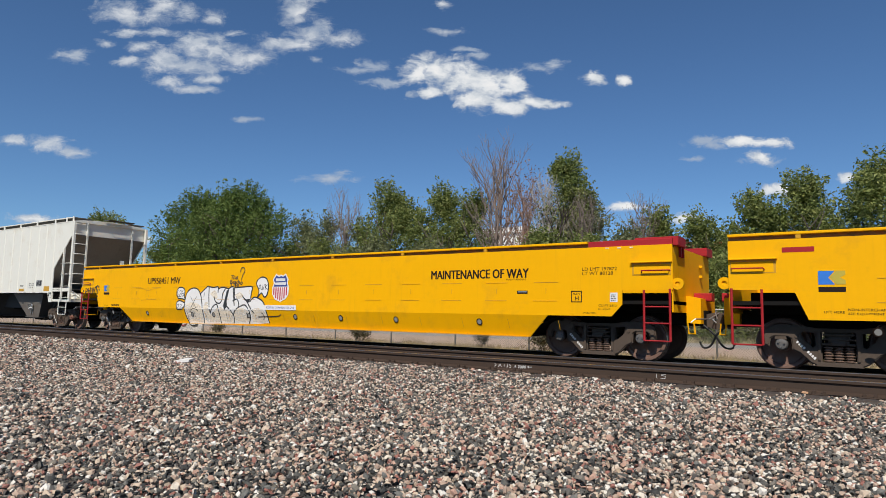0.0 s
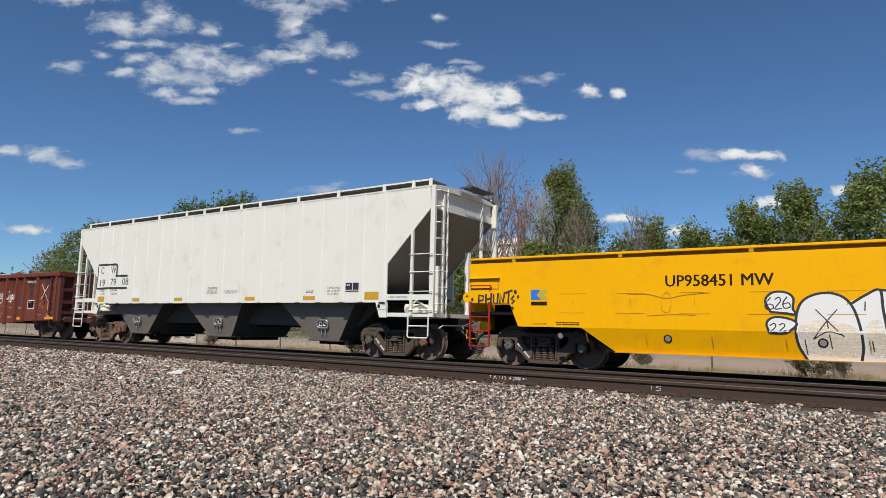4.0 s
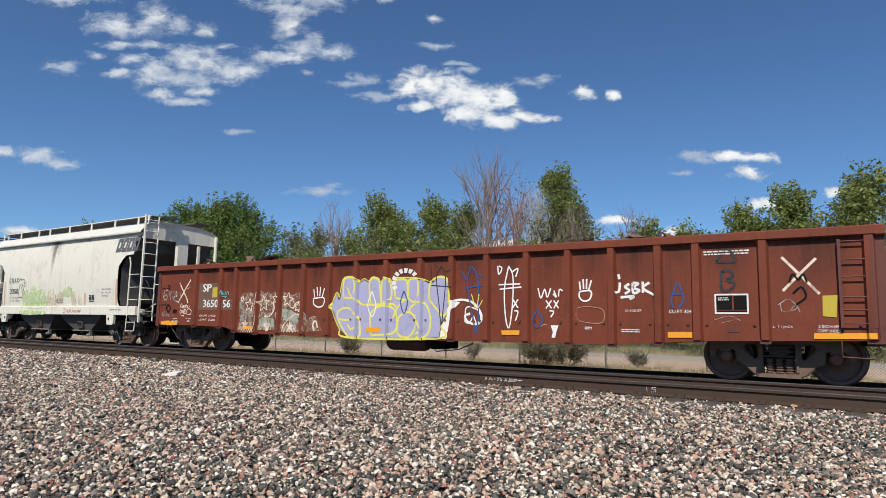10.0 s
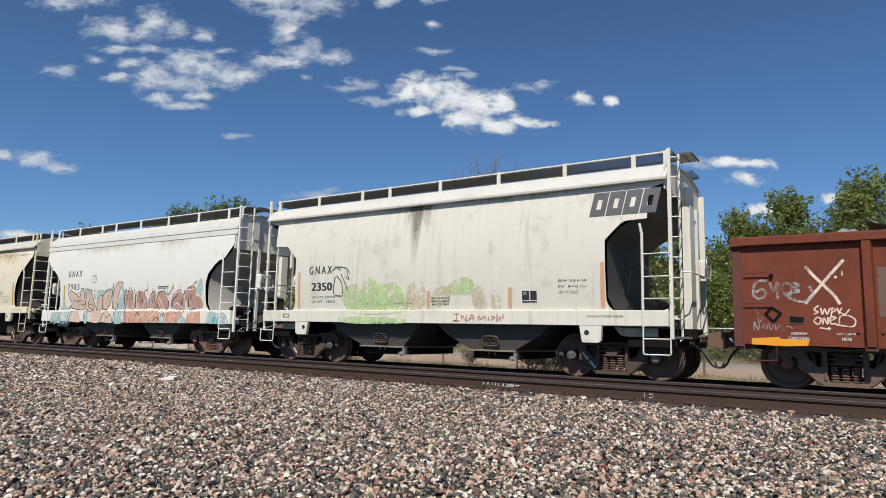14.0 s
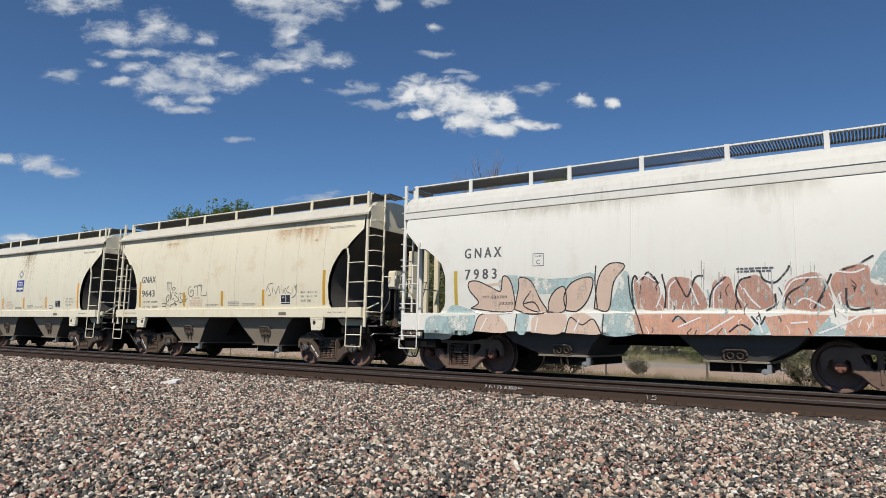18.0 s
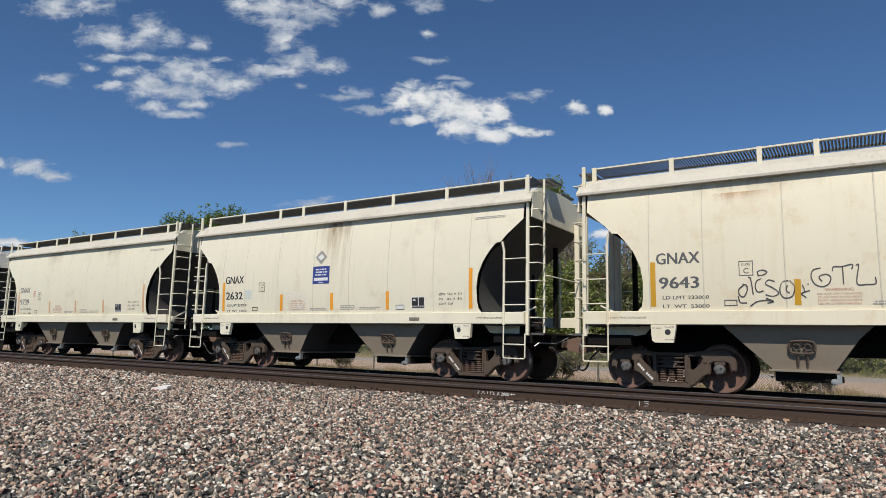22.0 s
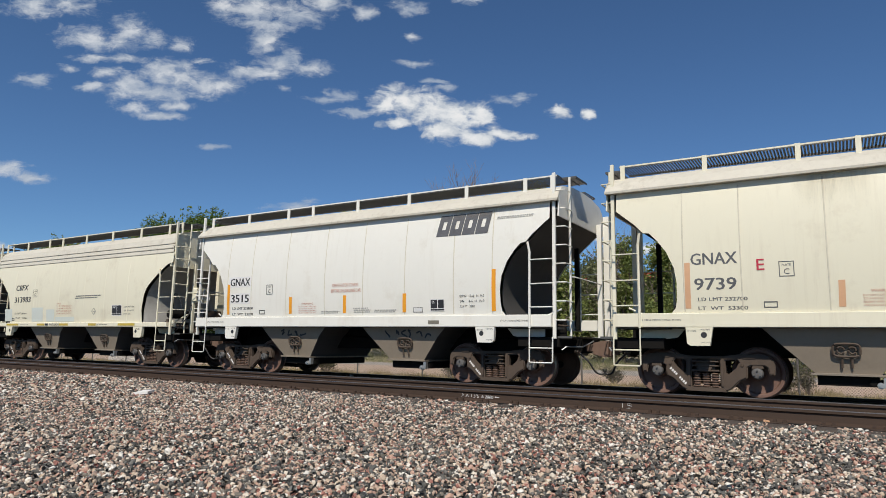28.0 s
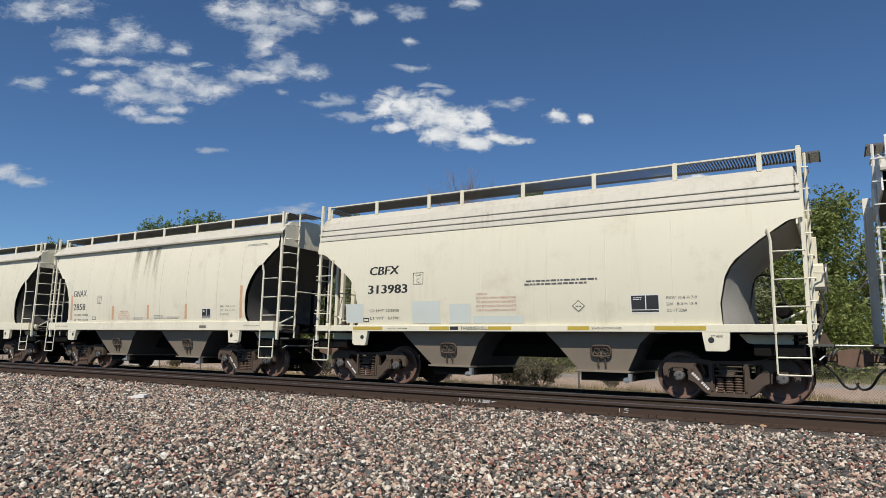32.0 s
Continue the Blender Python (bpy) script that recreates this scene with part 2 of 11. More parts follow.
def surface(name, colour, rough=0.6, metal=0.0, vary=0.12, scale=3.0, fine=40.0, bump=0.15, dirt=None, streak=0.0, island=0.0, spec=0.5, fade=0.0, grain=(4.0, 4.0, 1.6)):
    """A worn surface: base colour with large and small variation, a dirt colour in patches, runs of dirt down the side, fine relief."""
    if name in MATS:
        return MATS[name]
    m = bpy.data.materials.new(name)
    m.use_nodes = True
    n = Nodes(m.node_tree)
    b = m.node_tree.nodes["Principled BSDF"]
    at = n.t.nodes.new("ShaderNodeTexCoord").outputs["Object"]
    big = n.noise(at, scale, 5.0, 0.6)
    small = n.noise(at, fine, 4.0, 0.65)
    tone = n.math("ADD", n.math("MULTIPLY", n.math("SUBTRACT", big, 0.5), vary * 2), n.math("MULTIPLY", n.math("SUBTRACT", small, 0.5), vary * 1.2))
    if island:
        rnd = n.t.nodes.new("ShaderNodeNewGeometry").outputs["Random Per Island"]
        tone = n.math("ADD", tone, n.math("MULTIPLY", n.math("SUBTRACT", rnd, 0.5), island))
    hsv = n.add("ShaderNodeHueSaturation")
    hsv.inputs["Color"].default_value = (*colour, 1)
    n.link(n.math("ADD", tone, 1.0), hsv.inputs["Value"])
    col = hsv.outputs[0]
    if dirt:
        patch = n.math("MULTIPLY", n.math("SUBTRACT", n.noise(at, scale * 1.7, 7.0, 0.7), 0.55), 5.0, clamp=True)
        col = n.mix(n.math("MULTIPLY", patch, 0.55), col, dirt)
    if streak:
        run = n.noise(n.mapped(at, (9.0, 9.0, 0.45)), 1.0, 5.0, 0.7)
        where = n.noise(n.mapped(at, (0.7, 0.7, 0.5)), 1.0, 2.0)
        f = n.math("MULTIPLY", n.math("SUBTRACT", run, 0.52), 6.0, clamp=True)
        f = n.math("MULTIPLY", f, n.math("MULTIPLY", n.math("SUBTRACT", where, 0.35), 3.0, clamp=True))
        col = n.mix(n.math("MULTIPLY", f, streak), col, dirt or (0.2, 0.15, 0.1))
    n.link(col, b.inputs["Base Color"])
    b.inputs["Metallic"].default_value = metal
    b.inputs["Specular IOR Level"].default_value = spec
    n.link(n.math("ADD", n.math("MULTIPLY", n.math("SUBTRACT", big, 0.5), 0.25), rough, clamp=True), b.inputs["Roughness"])
    if bump:
        k = n.add("ShaderNodeBump", Strength=bump, Distance=0.01)
        n.link(n.math("ADD", big, n.math("MULTIPLY", small, 0.5)), k.inputs["Height"])
        n.link(k.outputs[0], b.inputs["Normal"])
    if fade:
        # worn paint: the surface below shows through where it has gone
        gone = n.math("MULTIPLY", n.math("SUBTRACT", n.math("ADD", n.math("MULTIPLY", n.noise(n.mapped(at, grain), 1.0, 7.0, 0.72), 0.7), n.math("MULTIPLY", small, 0.3)), 1.0 - fade), 6.0, clamp=True)
        clear = n.add("ShaderNodeBsdfTransparent")
        mixed = n.add("ShaderNodeMixShader")
        n.link(gone, mixed.inputs[0]), n.link(b.outputs[0], mixed.inputs[1]), n.link(clear.outputs[0], mixed.inputs[2])
        n.link(mixed.outputs[0], m.node_tree.nodes["Material Output"].inputs[0])
    MATS[name] = m
    return m


def wash(name, colour, strength=0.5, lines=9.0):
    """A soft stain that runs down from its upper edge and dies out towards its sides and foot."""
    m = bpy.data.materials.new(name)
    m.use_nodes = True
    n = Nodes(m.node_tree)
    b = m.node_tree.nodes["Principled BSDF"]
    tc = n.t.nodes.new("ShaderNodeTexCoord")
    box = n.add("ShaderNodeSeparateXYZ")
    n.link(tc.outputs["Generated"], box.inputs[0])
    side = n.math("MULTIPLY", n.math("MULTIPLY", box.outputs[0], n.math("SUBTRACT", 1.0, box.outputs[0])), 4.0)
    run = n.noise(n.mapped(tc.outputs["Object"], (lines, lines, 0.35)), 1.0, 6.0, 0.7)
    patch = n.noise(tc.outputs["Object"], 2.5, 5.0, 0.6)
    f = n.math("MULTIPLY", n.math("SUBTRACT", n.math("ADD", run, n.math("MULTIPLY", box.outputs[2], 0.30)), 0.52), 2.6, clamp=True)
    f = n.math("MULTIPLY", n.math("MULTIPLY", f, side), n.math("MULTIPLY", box.outputs[2], n.math("ADD", patch, 0.45)))
    f = n.math("MULTIPLY", f, strength, clamp=True)
    b.inputs["Base Color"].default_value = (*colour, 1)
    b.inputs["Roughness"].default_value = 0.7
    clear, mixed = n.add("ShaderNodeBsdfTransparent"), n.add("ShaderNodeMixShader")
    n.link(f, mixed.inputs[0]), n.link(clear.outputs[0], mixed.inputs[1]), n.link(b.outputs[0], mixed.inputs[2])
    n.link(mixed.outputs[0], m.node_tree.nodes["Material Output"].inputs[0])
    return m


WASH_GREY = wash("grey_brown_dirt_wash", (0.26, 0.22, 0.17), 0.75)
WASH_TAN = wash("tan_dirt_wash", (0.40, 0.28, 0.16), 0.34, 7.0)
WASH_FAINT = wash("faint_dirt_wash", (0.36, 0.29, 0.19), 0.42, 6.0)
WASH_RUST = wash("orange_rust_wash", (0.55, 0.26, 0.06), 0.6, 5.0)
WASH_DARK = wash("dark_grime_wash", (0.035, 0.018, 0.013), 0.5, 5.0)
SEAM = surface("dirty_weld_seam", (0.60, 0.545, 0.43), 0.65, vary=0.3, scale=1.2, fine=14, bump=0.05, dirt=(0.62, 0.57, 0.45))
CREAM = surface("cream_paint", (0.76, 0.705, 0.55), 0.5, vary=0.05, scale=0.6, fine=6, bump=0.03, dirt=(0.50, 0.43, 0.31), streak=0.36)
CREAM_RUST = surface("cream_paint_rust_bleed", (0.75, 0.68, 0.515), 0.52, vary=0.05, scale=0.9, fine=5, bump=0.03, dirt=(0.58, 0.41, 0.21), streak=0.25)
CREAM_WARM = surface("pale_tan_paint", (0.745, 0.695, 0.535), 0.48, vary=0.03, scale=0.5, fine=6, bump=0.03, dirt=(0.52, 0.44, 0.32), streak=0.3)
WHITE_CAR = surface("white_car_paint", (0.77, 0.745, 0.67), 0.45, vary=0.03, scale=0.6, fine=6, bump=0.03, dirt=(0.60, 0.54, 0.44), streak=0.28)
WHITE_RIB = surface("white_ribbed_paint", (0.77, 0.745, 0.66), 0.5, vary=0.03, scale=0.7, fine=6, bump=0.03, dirt=(0.60, 0.50, 0.36), streak=0.18)
OLD_WHITE = surface("old_white_paint", (0.71, 0.675, 0.58), 0.55, vary=0.05, scale=0.7, fine=6, bump=0.04, dirt=(0.36, 0.31, 0.25), streak=0.6)
YELLOW = surface("yellow_paint", (0.88, 0.425, 0.0), 0.62, vary=0.06, scale=0.5, fine=7, bump=0.04, dirt=(0.55, 0.26, 0.02), streak=0.22, spec=0.12)
YELLOW_DARK = surface("yellow_paint_grimy_and_shaded", (0.60, 0.30, 0.01), 0.5, vary=0.08, scale=1.5, fine=9, bump=0.05, dirt=(0.20, 0.10, 0.02), streak=0.5)
RED = surface("red_paint", (0.37, 0.020, 0.024), 0.55, vary=0.12, scale=2.0, fine=15, bump=0.05, dirt=(0.14, 0.03, 0.03), spec=0.2)
OXIDE = surface("oxide_red_paint", (0.168, 0.040, 0.019), 0.66, vary=0.30, scale=1.6, fine=14, bump=0.45, dirt=(0.07, 0.025, 0.018), streak=0.75, spec=0.3)
OXIDE_END = surface("oxide_red_worn", (0.12, 0.035, 0.025), 0.7, vary=0.2, scale=2.5, fine=20, bump=0.2, dirt=(0.05, 0.025, 0.02), streak=0.5)
# dark grey, lowered further to put shade under the cars into the colour
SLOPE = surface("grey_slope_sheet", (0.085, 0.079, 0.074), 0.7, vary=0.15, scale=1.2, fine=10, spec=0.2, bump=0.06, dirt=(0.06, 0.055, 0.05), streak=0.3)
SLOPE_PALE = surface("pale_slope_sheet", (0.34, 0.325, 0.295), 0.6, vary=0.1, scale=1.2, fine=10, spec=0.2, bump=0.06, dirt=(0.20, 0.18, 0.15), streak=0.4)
HOPPER_CREAM = surface("grimy_hopper_paint", (0.19, 0.172, 0.135), 0.65, vary=0.18, scale=1.4, fine=10, bump=0.08, dirt=(0.10, 0.085, 0.065), streak=0.4)
# grime kept near black so the undersides' deep shade is in the colour
UNDER = surface("black_grime_and_shade", (0.010, 0.009, 0.008), 0.8, vary=0.3, scale=3, fine=25, bump=0.2, dirt=(0.022, 0.017, 0.013), spec=0.12)
IRON = surface("grimy_cast_steel", (0.092, 0.068, 0.052), 0.75, vary=0.22, scale=4, fine=40, bump=0.5, spec=0.18, dirt=(0.055, 0.042, 0.035))
WHEEL = surface("rusty_wheel_steel", (0.160, 0.092, 0.068), 0.6, vary=0.2, scale=5, fine=30, bump=0.25, spec=0.3, dirt=(0.10, 0.068, 0.054))
TREAD = surface("bright_tread_steel", (0.45, 0.43, 0.41), 0.32, metal=0.9, vary=0.08, scale=6, fine=50, bump=0.03)
CAP_BLUE = surface("bearing_cap_steel", (0.125, 0.118, 0.112), 0.55, metal=0.2, vary=0.2, scale=9, fine=60, bump=0.1, dirt=(0.10, 0.06, 0.04))
CAP_RUST = surface("bearing_cap_rust", (0.20, 0.085, 0.055), 0.7, vary=0.2, scale=9, fine=60, bump=0.15, dirt=(0.08, 0.04, 0.03))
GALV = surface("galvanised_steel", (0.42, 0.42, 0.41), 0.45, metal=0.7, vary=0.1, scale=6, fine=50, bump=0.05)
GRATE = surface("running_board_grating", (0.11, 0.107, 0.10), 0.55, metal=0.4, vary=0.1, scale=4, fine=40, bump=0.05)
RUBBER = surface("black_rubber", (0.02, 0.02, 0.02), 0.6, vary=0.2, scale=8, fine=40, bump=0.1)
RAIL = surface("rusty_rail_web", (0.058, 0.037, 0.026), 0.72, vary=0.14, scale=1.5, fine=35, bump=0.12, dirt=(0.035, 0.025, 0.02), spec=0.25)
RAIL_TOP = surface("polished_rail_head", (0.30, 0.28, 0.26), 0.30, metal=0.9, vary=0.08, scale=3, fine=60, bump=0.02)
TIE = surface("weathered_timber_tie", (0.062, 0.046, 0.036), 0.85, vary=0.3, scale=6, fine=60, bump=0.4, dirt=(0.12, 0.10, 0.08))
ORANGE = surface("orange_reflector", (0.80, 0.33, 0.02), 0.4, vary=0.05, scale=5, fine=30, bump=0.02)
FADED_ORANGE = surface("faded_orange_reflector", (0.64, 0.37, 0.21), 0.45, vary=0.1, scale=4, fine=30, bump=0.02)
OLIVE_BAR = surface("dull_yellow_reflector", (0.50, 0.36, 0.05), 0.45, vary=0.1, scale=4, fine=30, bump=0.02)
INK = surface("black_lettering", (0.028, 0.028, 0.03), 0.55, vary=0.15, scale=4, fine=30, bump=0.0)
INK_BROWN = surface("brown_black_lettering", (0.022, 0.012, 0.008), 0.7, vary=0.15, scale=4, fine=30, bump=0.0, spec=0.15)
INK_GREY = surface("worn_grey_lettering", (0.105, 0.105, 0.11), 0.6, vary=0.3, scale=6, fine=30, bump=0.0)
INK_FAINT = surface("faint_grey_lettering", (0.34, 0.33, 0.30), 0.6, vary=0.15, scale=6, fine=30, bump=0.0)
INK_RED = surface("faded_red_lettering", (0.52, 0.24, 0.17), 0.55, vary=0.1, scale=6, fine=30, bump=0.0)
INK_WHITE = surface("white_lettering", (0.72, 0.70, 0.67), 0.55, vary=0.1, scale=4, fine=30, bump=0.0)
SPRAY_WHITE = surface("white_spray_paint", (0.80, 0.77, 0.74), 0.5, vary=0.06, scale=2, fine=12, bump=0.0)
SPRAY_PINK = surface("pale_pink_spray_paint", (0.86, 0.74, 0.58), 0.55, vary=0.08, scale=2.5, fine=15, bump=0.0, fade=0.55, grain=(1.2, 1.2, 11.0))
SPRAY_PEACH = surface("peach_spray_paint", (0.66, 0.49, 0.38), 0.55, vary=0.1, scale=1.5, fine=9, bump=0.0, dirt=(0.70, 0.58, 0.45), fade=0.46)
SPRAY_RED = surface("brick_red_spray_paint", (0.52, 0.28, 0.205), 0.55, vary=0.16, scale=2.0, fine=9, bump=0.0, dirt=(0.70, 0.55, 0.46), fade=0.535, grain=(9.0, 9.0, 1.1))
SPRAY_SKY = surface("pale_blue_spray_paint", (0.42, 0.54, 0.53), 0.55, vary=0.1, scale=2.0, fine=9, bump=0.0, dirt=(0.66, 0.66, 0.60), fade=0.55)
SPRAY_LILAC = surface("lilac_spray_paint", (0.38, 0.37, 0.53), 0.55, vary=0.12, scale=2.5, fine=18, bump=0.0, dirt=(0.20, 0.18, 0.27), fade=0.36, grain=(1.2, 4.0, 14.0))
SPRAY_YELLOW = surface("yellow_spray_paint", (0.72, 0.66, 0.12), 0.55, vary=0.1, scale=4, fine=15, bump=0.0)
SPRAY_BLUE = surface("blue_spray_paint", (0.03, 0.07, 0.22), 0.55, vary=0.15, scale=4, fine=15, bump=0.0)
SPRAY_TAN = surface("tan_spray_paint", (0.42, 0.32, 0.23), 0.6, vary=0.25, scale=3, fine=12, bump=0.0, dirt=(0.22, 0.11, 0.075), fade=0.60, grain=(7.0, 7.0, 5.0))
SPRAY_GREEN = surface("washed_green_spray_paint", (0.52, 0.66, 0.32), 0.55, vary=0.06, scale=1.5, fine=8, bump=0.0, dirt=(0.66, 0.65, 0.50), fade=0.56)
SPRAY_CREAM = surface("washed_orange_spray_paint", (0.68, 0.58, 0.38), 0.55, vary=0.06, scale=1.5, fine=8, bump=0.0, dirt=(0.66, 0.62, 0.50), fade=0.62)
SPRAY_TEAL = surface("teal_spray_paint", (0.10, 0.45, 0.42), 0.55, vary=0.1, scale=4, fine=15, bump=0.0)
PATCH_BLUE = surface("pale_blue_patch", (0.60, 0.63, 0.575), 0.5, vary=0.04, scale=2, fine=9, bump=0.0)
NAVY = surface("navy_sign_blue", (0.035, 0.055, 0.24), 0.45, vary=0.06, scale=3, fine=20, bump=0.0)
SIGN_BLUE = surface("bright_sign_blue", (0.03, 0.18, 0.60), 0.45, vary=0.05, scale=3, fine=20, bump=0.0)
SIGN_YELLOW = surface("bright_sign_yellow", (0.50, 0.38, 0.04), 0.5, vary=0.05, scale=3, fine=20, bump=0.0)
SIGN_RED = surface("sign_red", (0.50, 0.03, 0.06), 0.45, vary=0.05, scale=3, fine=20, bump=0.0)
SIGN_GREY = surface("sign_grey", (0.30, 0.29, 0.27), 0.5, vary=0.1, scale=3, fine=20, bump=0.0)
CHALK = surface("white_chalk", (0.75, 0.74, 0.72), 0.8, vary=0.2, scale=20, fine=90, bump=0.0)
FOIL = surface("crumpled_foil", (0.62, 0.62, 0.62), 0.35, metal=0.7, vary=0.1, scale=5, fine=25, bump=0.5)
SCRAP = surface("mixed_scrap_metal", (0.17, 0.10, 0.07), 0.65, metal=0.3, vary=0.4, scale=5, fine=25, bump=0.4, dirt=(0.25, 0.22, 0.2), island=0.8)
SPRAY_SALMON = surface("salmon_spray_paint", (0.64, 0.345, 0.235), 0.55, vary=0.12, scale=2.0, fine=9, bump=0.0, dirt=(0.70, 0.55, 0.45), fade=0.50, grain=(6.0, 6.0, 1.6))
SPRAY_DARK = surface("dark_grey_spray_paint", (0.030, 0.030, 0.034), 0.55, vary=0.2, scale=4.0, fine=14, bump=0.0, fade=0.50)
SPRAY_FILM = surface("thin_grey_spray_paint", (0.42, 0.40, 0.38), 0.55, vary=0.2, scale=4.0, fine=14, bump=0.0, fade=0.60)
SPRAY_WORN = surface("worn_brown_overpaint", (0.15, 0.085, 0.06), 0.6, vary=0.25, scale=3.0, fine=14, bump=0.0, fade=0.45)
SPRAY_MOSS = surface("thin_grey_green_spray_paint", (0.34, 0.35, 0.28), 0.55, vary=0.2, scale=4.0, fine=14, bump=0.0, fade=0.5)
SPRAY_PALE = surface("brushed_pale_paint", (0.78, 0.62, 0.50), 0.55, vary=0.15, scale=6.0, fine=25, bump=0.0, fade=0.50)
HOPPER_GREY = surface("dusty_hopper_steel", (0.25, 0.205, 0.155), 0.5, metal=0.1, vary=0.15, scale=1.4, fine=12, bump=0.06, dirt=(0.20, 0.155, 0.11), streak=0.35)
YELLOW_SHADE = surface("yellow_web_shade_and_grime", (0.22, 0.10, 0.012), 0.6, vary=0.2, scale=2.0, fine=12, bump=0.08, dirt=(0.06, 0.035, 0.02), streak=0.4)
INK_SCRAWL = surface("thin_dark_marker", (0.07, 0.07, 0.075), 0.6, vary=0.2, scale=6.0, fine=30, bump=0.0, fade=0.48)
OCHRE = surface("ochre_reflector", (0.56, 0.30, 0.02), 0.45, vary=0.1, scale=4, fine=30, bump=0.02)
ROOF_DUST = surface("dusty_roof_paint", (0.57, 0.53, 0.44), 0.6, vary=0.08, scale=1.0, fine=8, bump=0.05, dirt=(0.33, 0.28, 0.21), streak=0.6)
ROOF_WHITE = surface("dusty_white_roof_paint", (0.62, 0.60, 0.54), 0.6, vary=0.08, scale=1.0, fine=8, bump=0.05, dirt=(0.40, 0.36, 0.30), streak=0.5)
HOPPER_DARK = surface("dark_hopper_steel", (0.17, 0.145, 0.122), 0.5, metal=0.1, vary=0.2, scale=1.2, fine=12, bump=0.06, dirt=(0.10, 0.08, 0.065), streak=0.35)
RUSTY_IRON = surface("rusty_cast_steel", (0.165, 0.105, 0.076), 0.7, vary=0.3, scale=4, fine=40, bump=0.5, dirt=(0.06, 0.038, 0.03), spec=0.3)


# ---- shapes ----
class Shape:
    """Collects vertices and faces of one mesh."""

    def __init__(self):
        self.v, self.f = [], []

    def add(self, verts, faces):
        k = len(self.v)
        self.v.extend(verts)
        self.f.extend([tuple(i + k for i in f) for f in faces])
        return self

    def box(self, x0, x1, y0, y1, z0, z1):
        return self.add([(x, y, z) for z in (z0, z1) for y in (y0, y1) for x in (x0, x1)],
                        [(0, 2, 3, 1), (4, 5, 7, 6), (0, 1, 5, 4), (2, 6, 7, 3), (0, 4, 6, 2), (1, 3, 7, 5)])

    def cbox(self, x0, x1, y0, y1, z0, z1, c=0.01):
        """A box with chamfered long edges."""
        o = [(y0 + c, z0), (y1 - c, z0), (y1, z0 + c), (y1, z1 - c), (y1 - c, z1), (y0 + c, z1), (y0, z1 - c), (y0, z0 + c)]
        return self.along(o, x0, x1)

    def prism(self, outline, y0, y1):
        """An outline of (x, z) with thickness from y0 to y1."""
        n = len(outline)
        v = [(x, y0, z) for x, z in outline] + [(x, y1, z) for x, z in outline]
        return self.add(v, [tuple(range(n)), tuple(range(2 * n - 1, n - 1, -1))] + [(i, i + n, (i + 1) % n + n, (i + 1) % n) for i in range(n)])

    def along(self, outline, x0, x1):
        """An outline of (y, z) carried from x0 to x1."""
        n = len(outline)
        v = [(x0, y, z) for y, z in outline] + [(x1, y, z) for y, z in outline]
        return self.add(v, [tuple(range(n)), tuple(range(2 * n - 1, n - 1, -1))] + [(i, i + n, (i + 1) % n + n, (i + 1) % n) for i in range(n)])

    def tube(self, pts, r, n=6, r1=None):
        pts = [Vector(p) for p in pts]
        r1 = r if r1 is None else r1
        rows = []
        for i, p in enumerate(pts):
            d = (pts[min(i + 1, len(pts) - 1)] - pts[max(i - 1, 0)]).normalized()
            a = d.cross(Vector((0, 0, 1)) if abs(d.z) < 0.9 else Vector((1, 0, 0))).normalized()
            b = d.cross(a)
            rr = r + (r1 - r) * i / max(1, len(pts) - 1)
            rows.append([tuple(p + rr * (math.cos(2 * math.pi * k / n) * a + math.sin(2 * math.pi * k / n) * b)) for k in range(n)])
        v = [q for row in rows for q in row]
        f = [(i * n + k, i * n + (k + 1) % n, (i + 1) * n + (k + 1) % n, (i + 1) * n + k) for i in range(len(rows) - 1) for k in range(n)]
        f += [tuple(range(n - 1, -1, -1)), tuple((len(rows) - 1) * n + k for k in range(n))]
        return self.add(v, f)

    def lathe(self, profile, n=24, at=(0, 0, 0)):
        """A profile of (radius, y) turned about the y axis."""
        v = [(at[0] + r * math.cos(2 * math.pi * k / n), at[1] + y, at[2] + r * math.sin(2 * math.pi * k / n)) for r, y in profile for k in range(n)]
        f = [(i * n + k, i * n + (k + 1) % n, (i + 1) * n + (k + 1) % n, (i + 1) * n + k) for i in range(len(profile) - 1) for k in range(n)]
        return self.add(v, f)

    def turn_z(self, profile, n, at):
        """A profile of (radius, z) turned about an upright axis."""
        v = [(at[0] + r * math.cos(2 * math.pi * k / n), at[1] + r * math.sin(2 * math.pi * k / n), at[2] + z) for r, z in profile for k in range(n)]
        f = [(i * n + k, i * n + (k + 1) % n, (i + 1) * n + (k + 1) % n, (i + 1) * n + k) for i in range(len(profile) - 1) for k in range(n)]
        return self.add(v, f)

    def mirrored(self):
        s = Shape()
        s.v, s.f = [(-x, y, z) for x, y, z in self.v], [f[::-1] for f in self.f]
        return s

    def flipped(self):
        s = Shape()
        s.v, s.f = [(x, -y, z) for x, y, z in self.v], [f[::-1] for f in self.f]
        return s

    def mesh(self, name, material, smooth=False):
        used = {}
        for f in self.f:
            for i in f:
                used.setdefault(i, len(used))
        me = bpy.data.meshes.new(name)
        me.from_pydata([self.v[i] for i in used], [], [[used[i] for i in f] for f in self.f])
        me.materials.append(material)
        if smooth:
            me.polygons.foreach_set("use_smooth", [True] * len(me.polygons))
            me.set_sharp_from_angle(angle=radians(35))
        me.update()
        return me


def part(name, shape, material, parent, label="", smooth=False, at=None):
    """One mesh object under a thing or under a part."""
    ob = new(name, shape if isinstance(shape, bpy.types.Mesh) else shape.mesh(name, material, smooth))
    ob.parent = parent
    if at is not None:
        ob.matrix_basis = at
    if label:
        tagged(ob, label)
    return ob


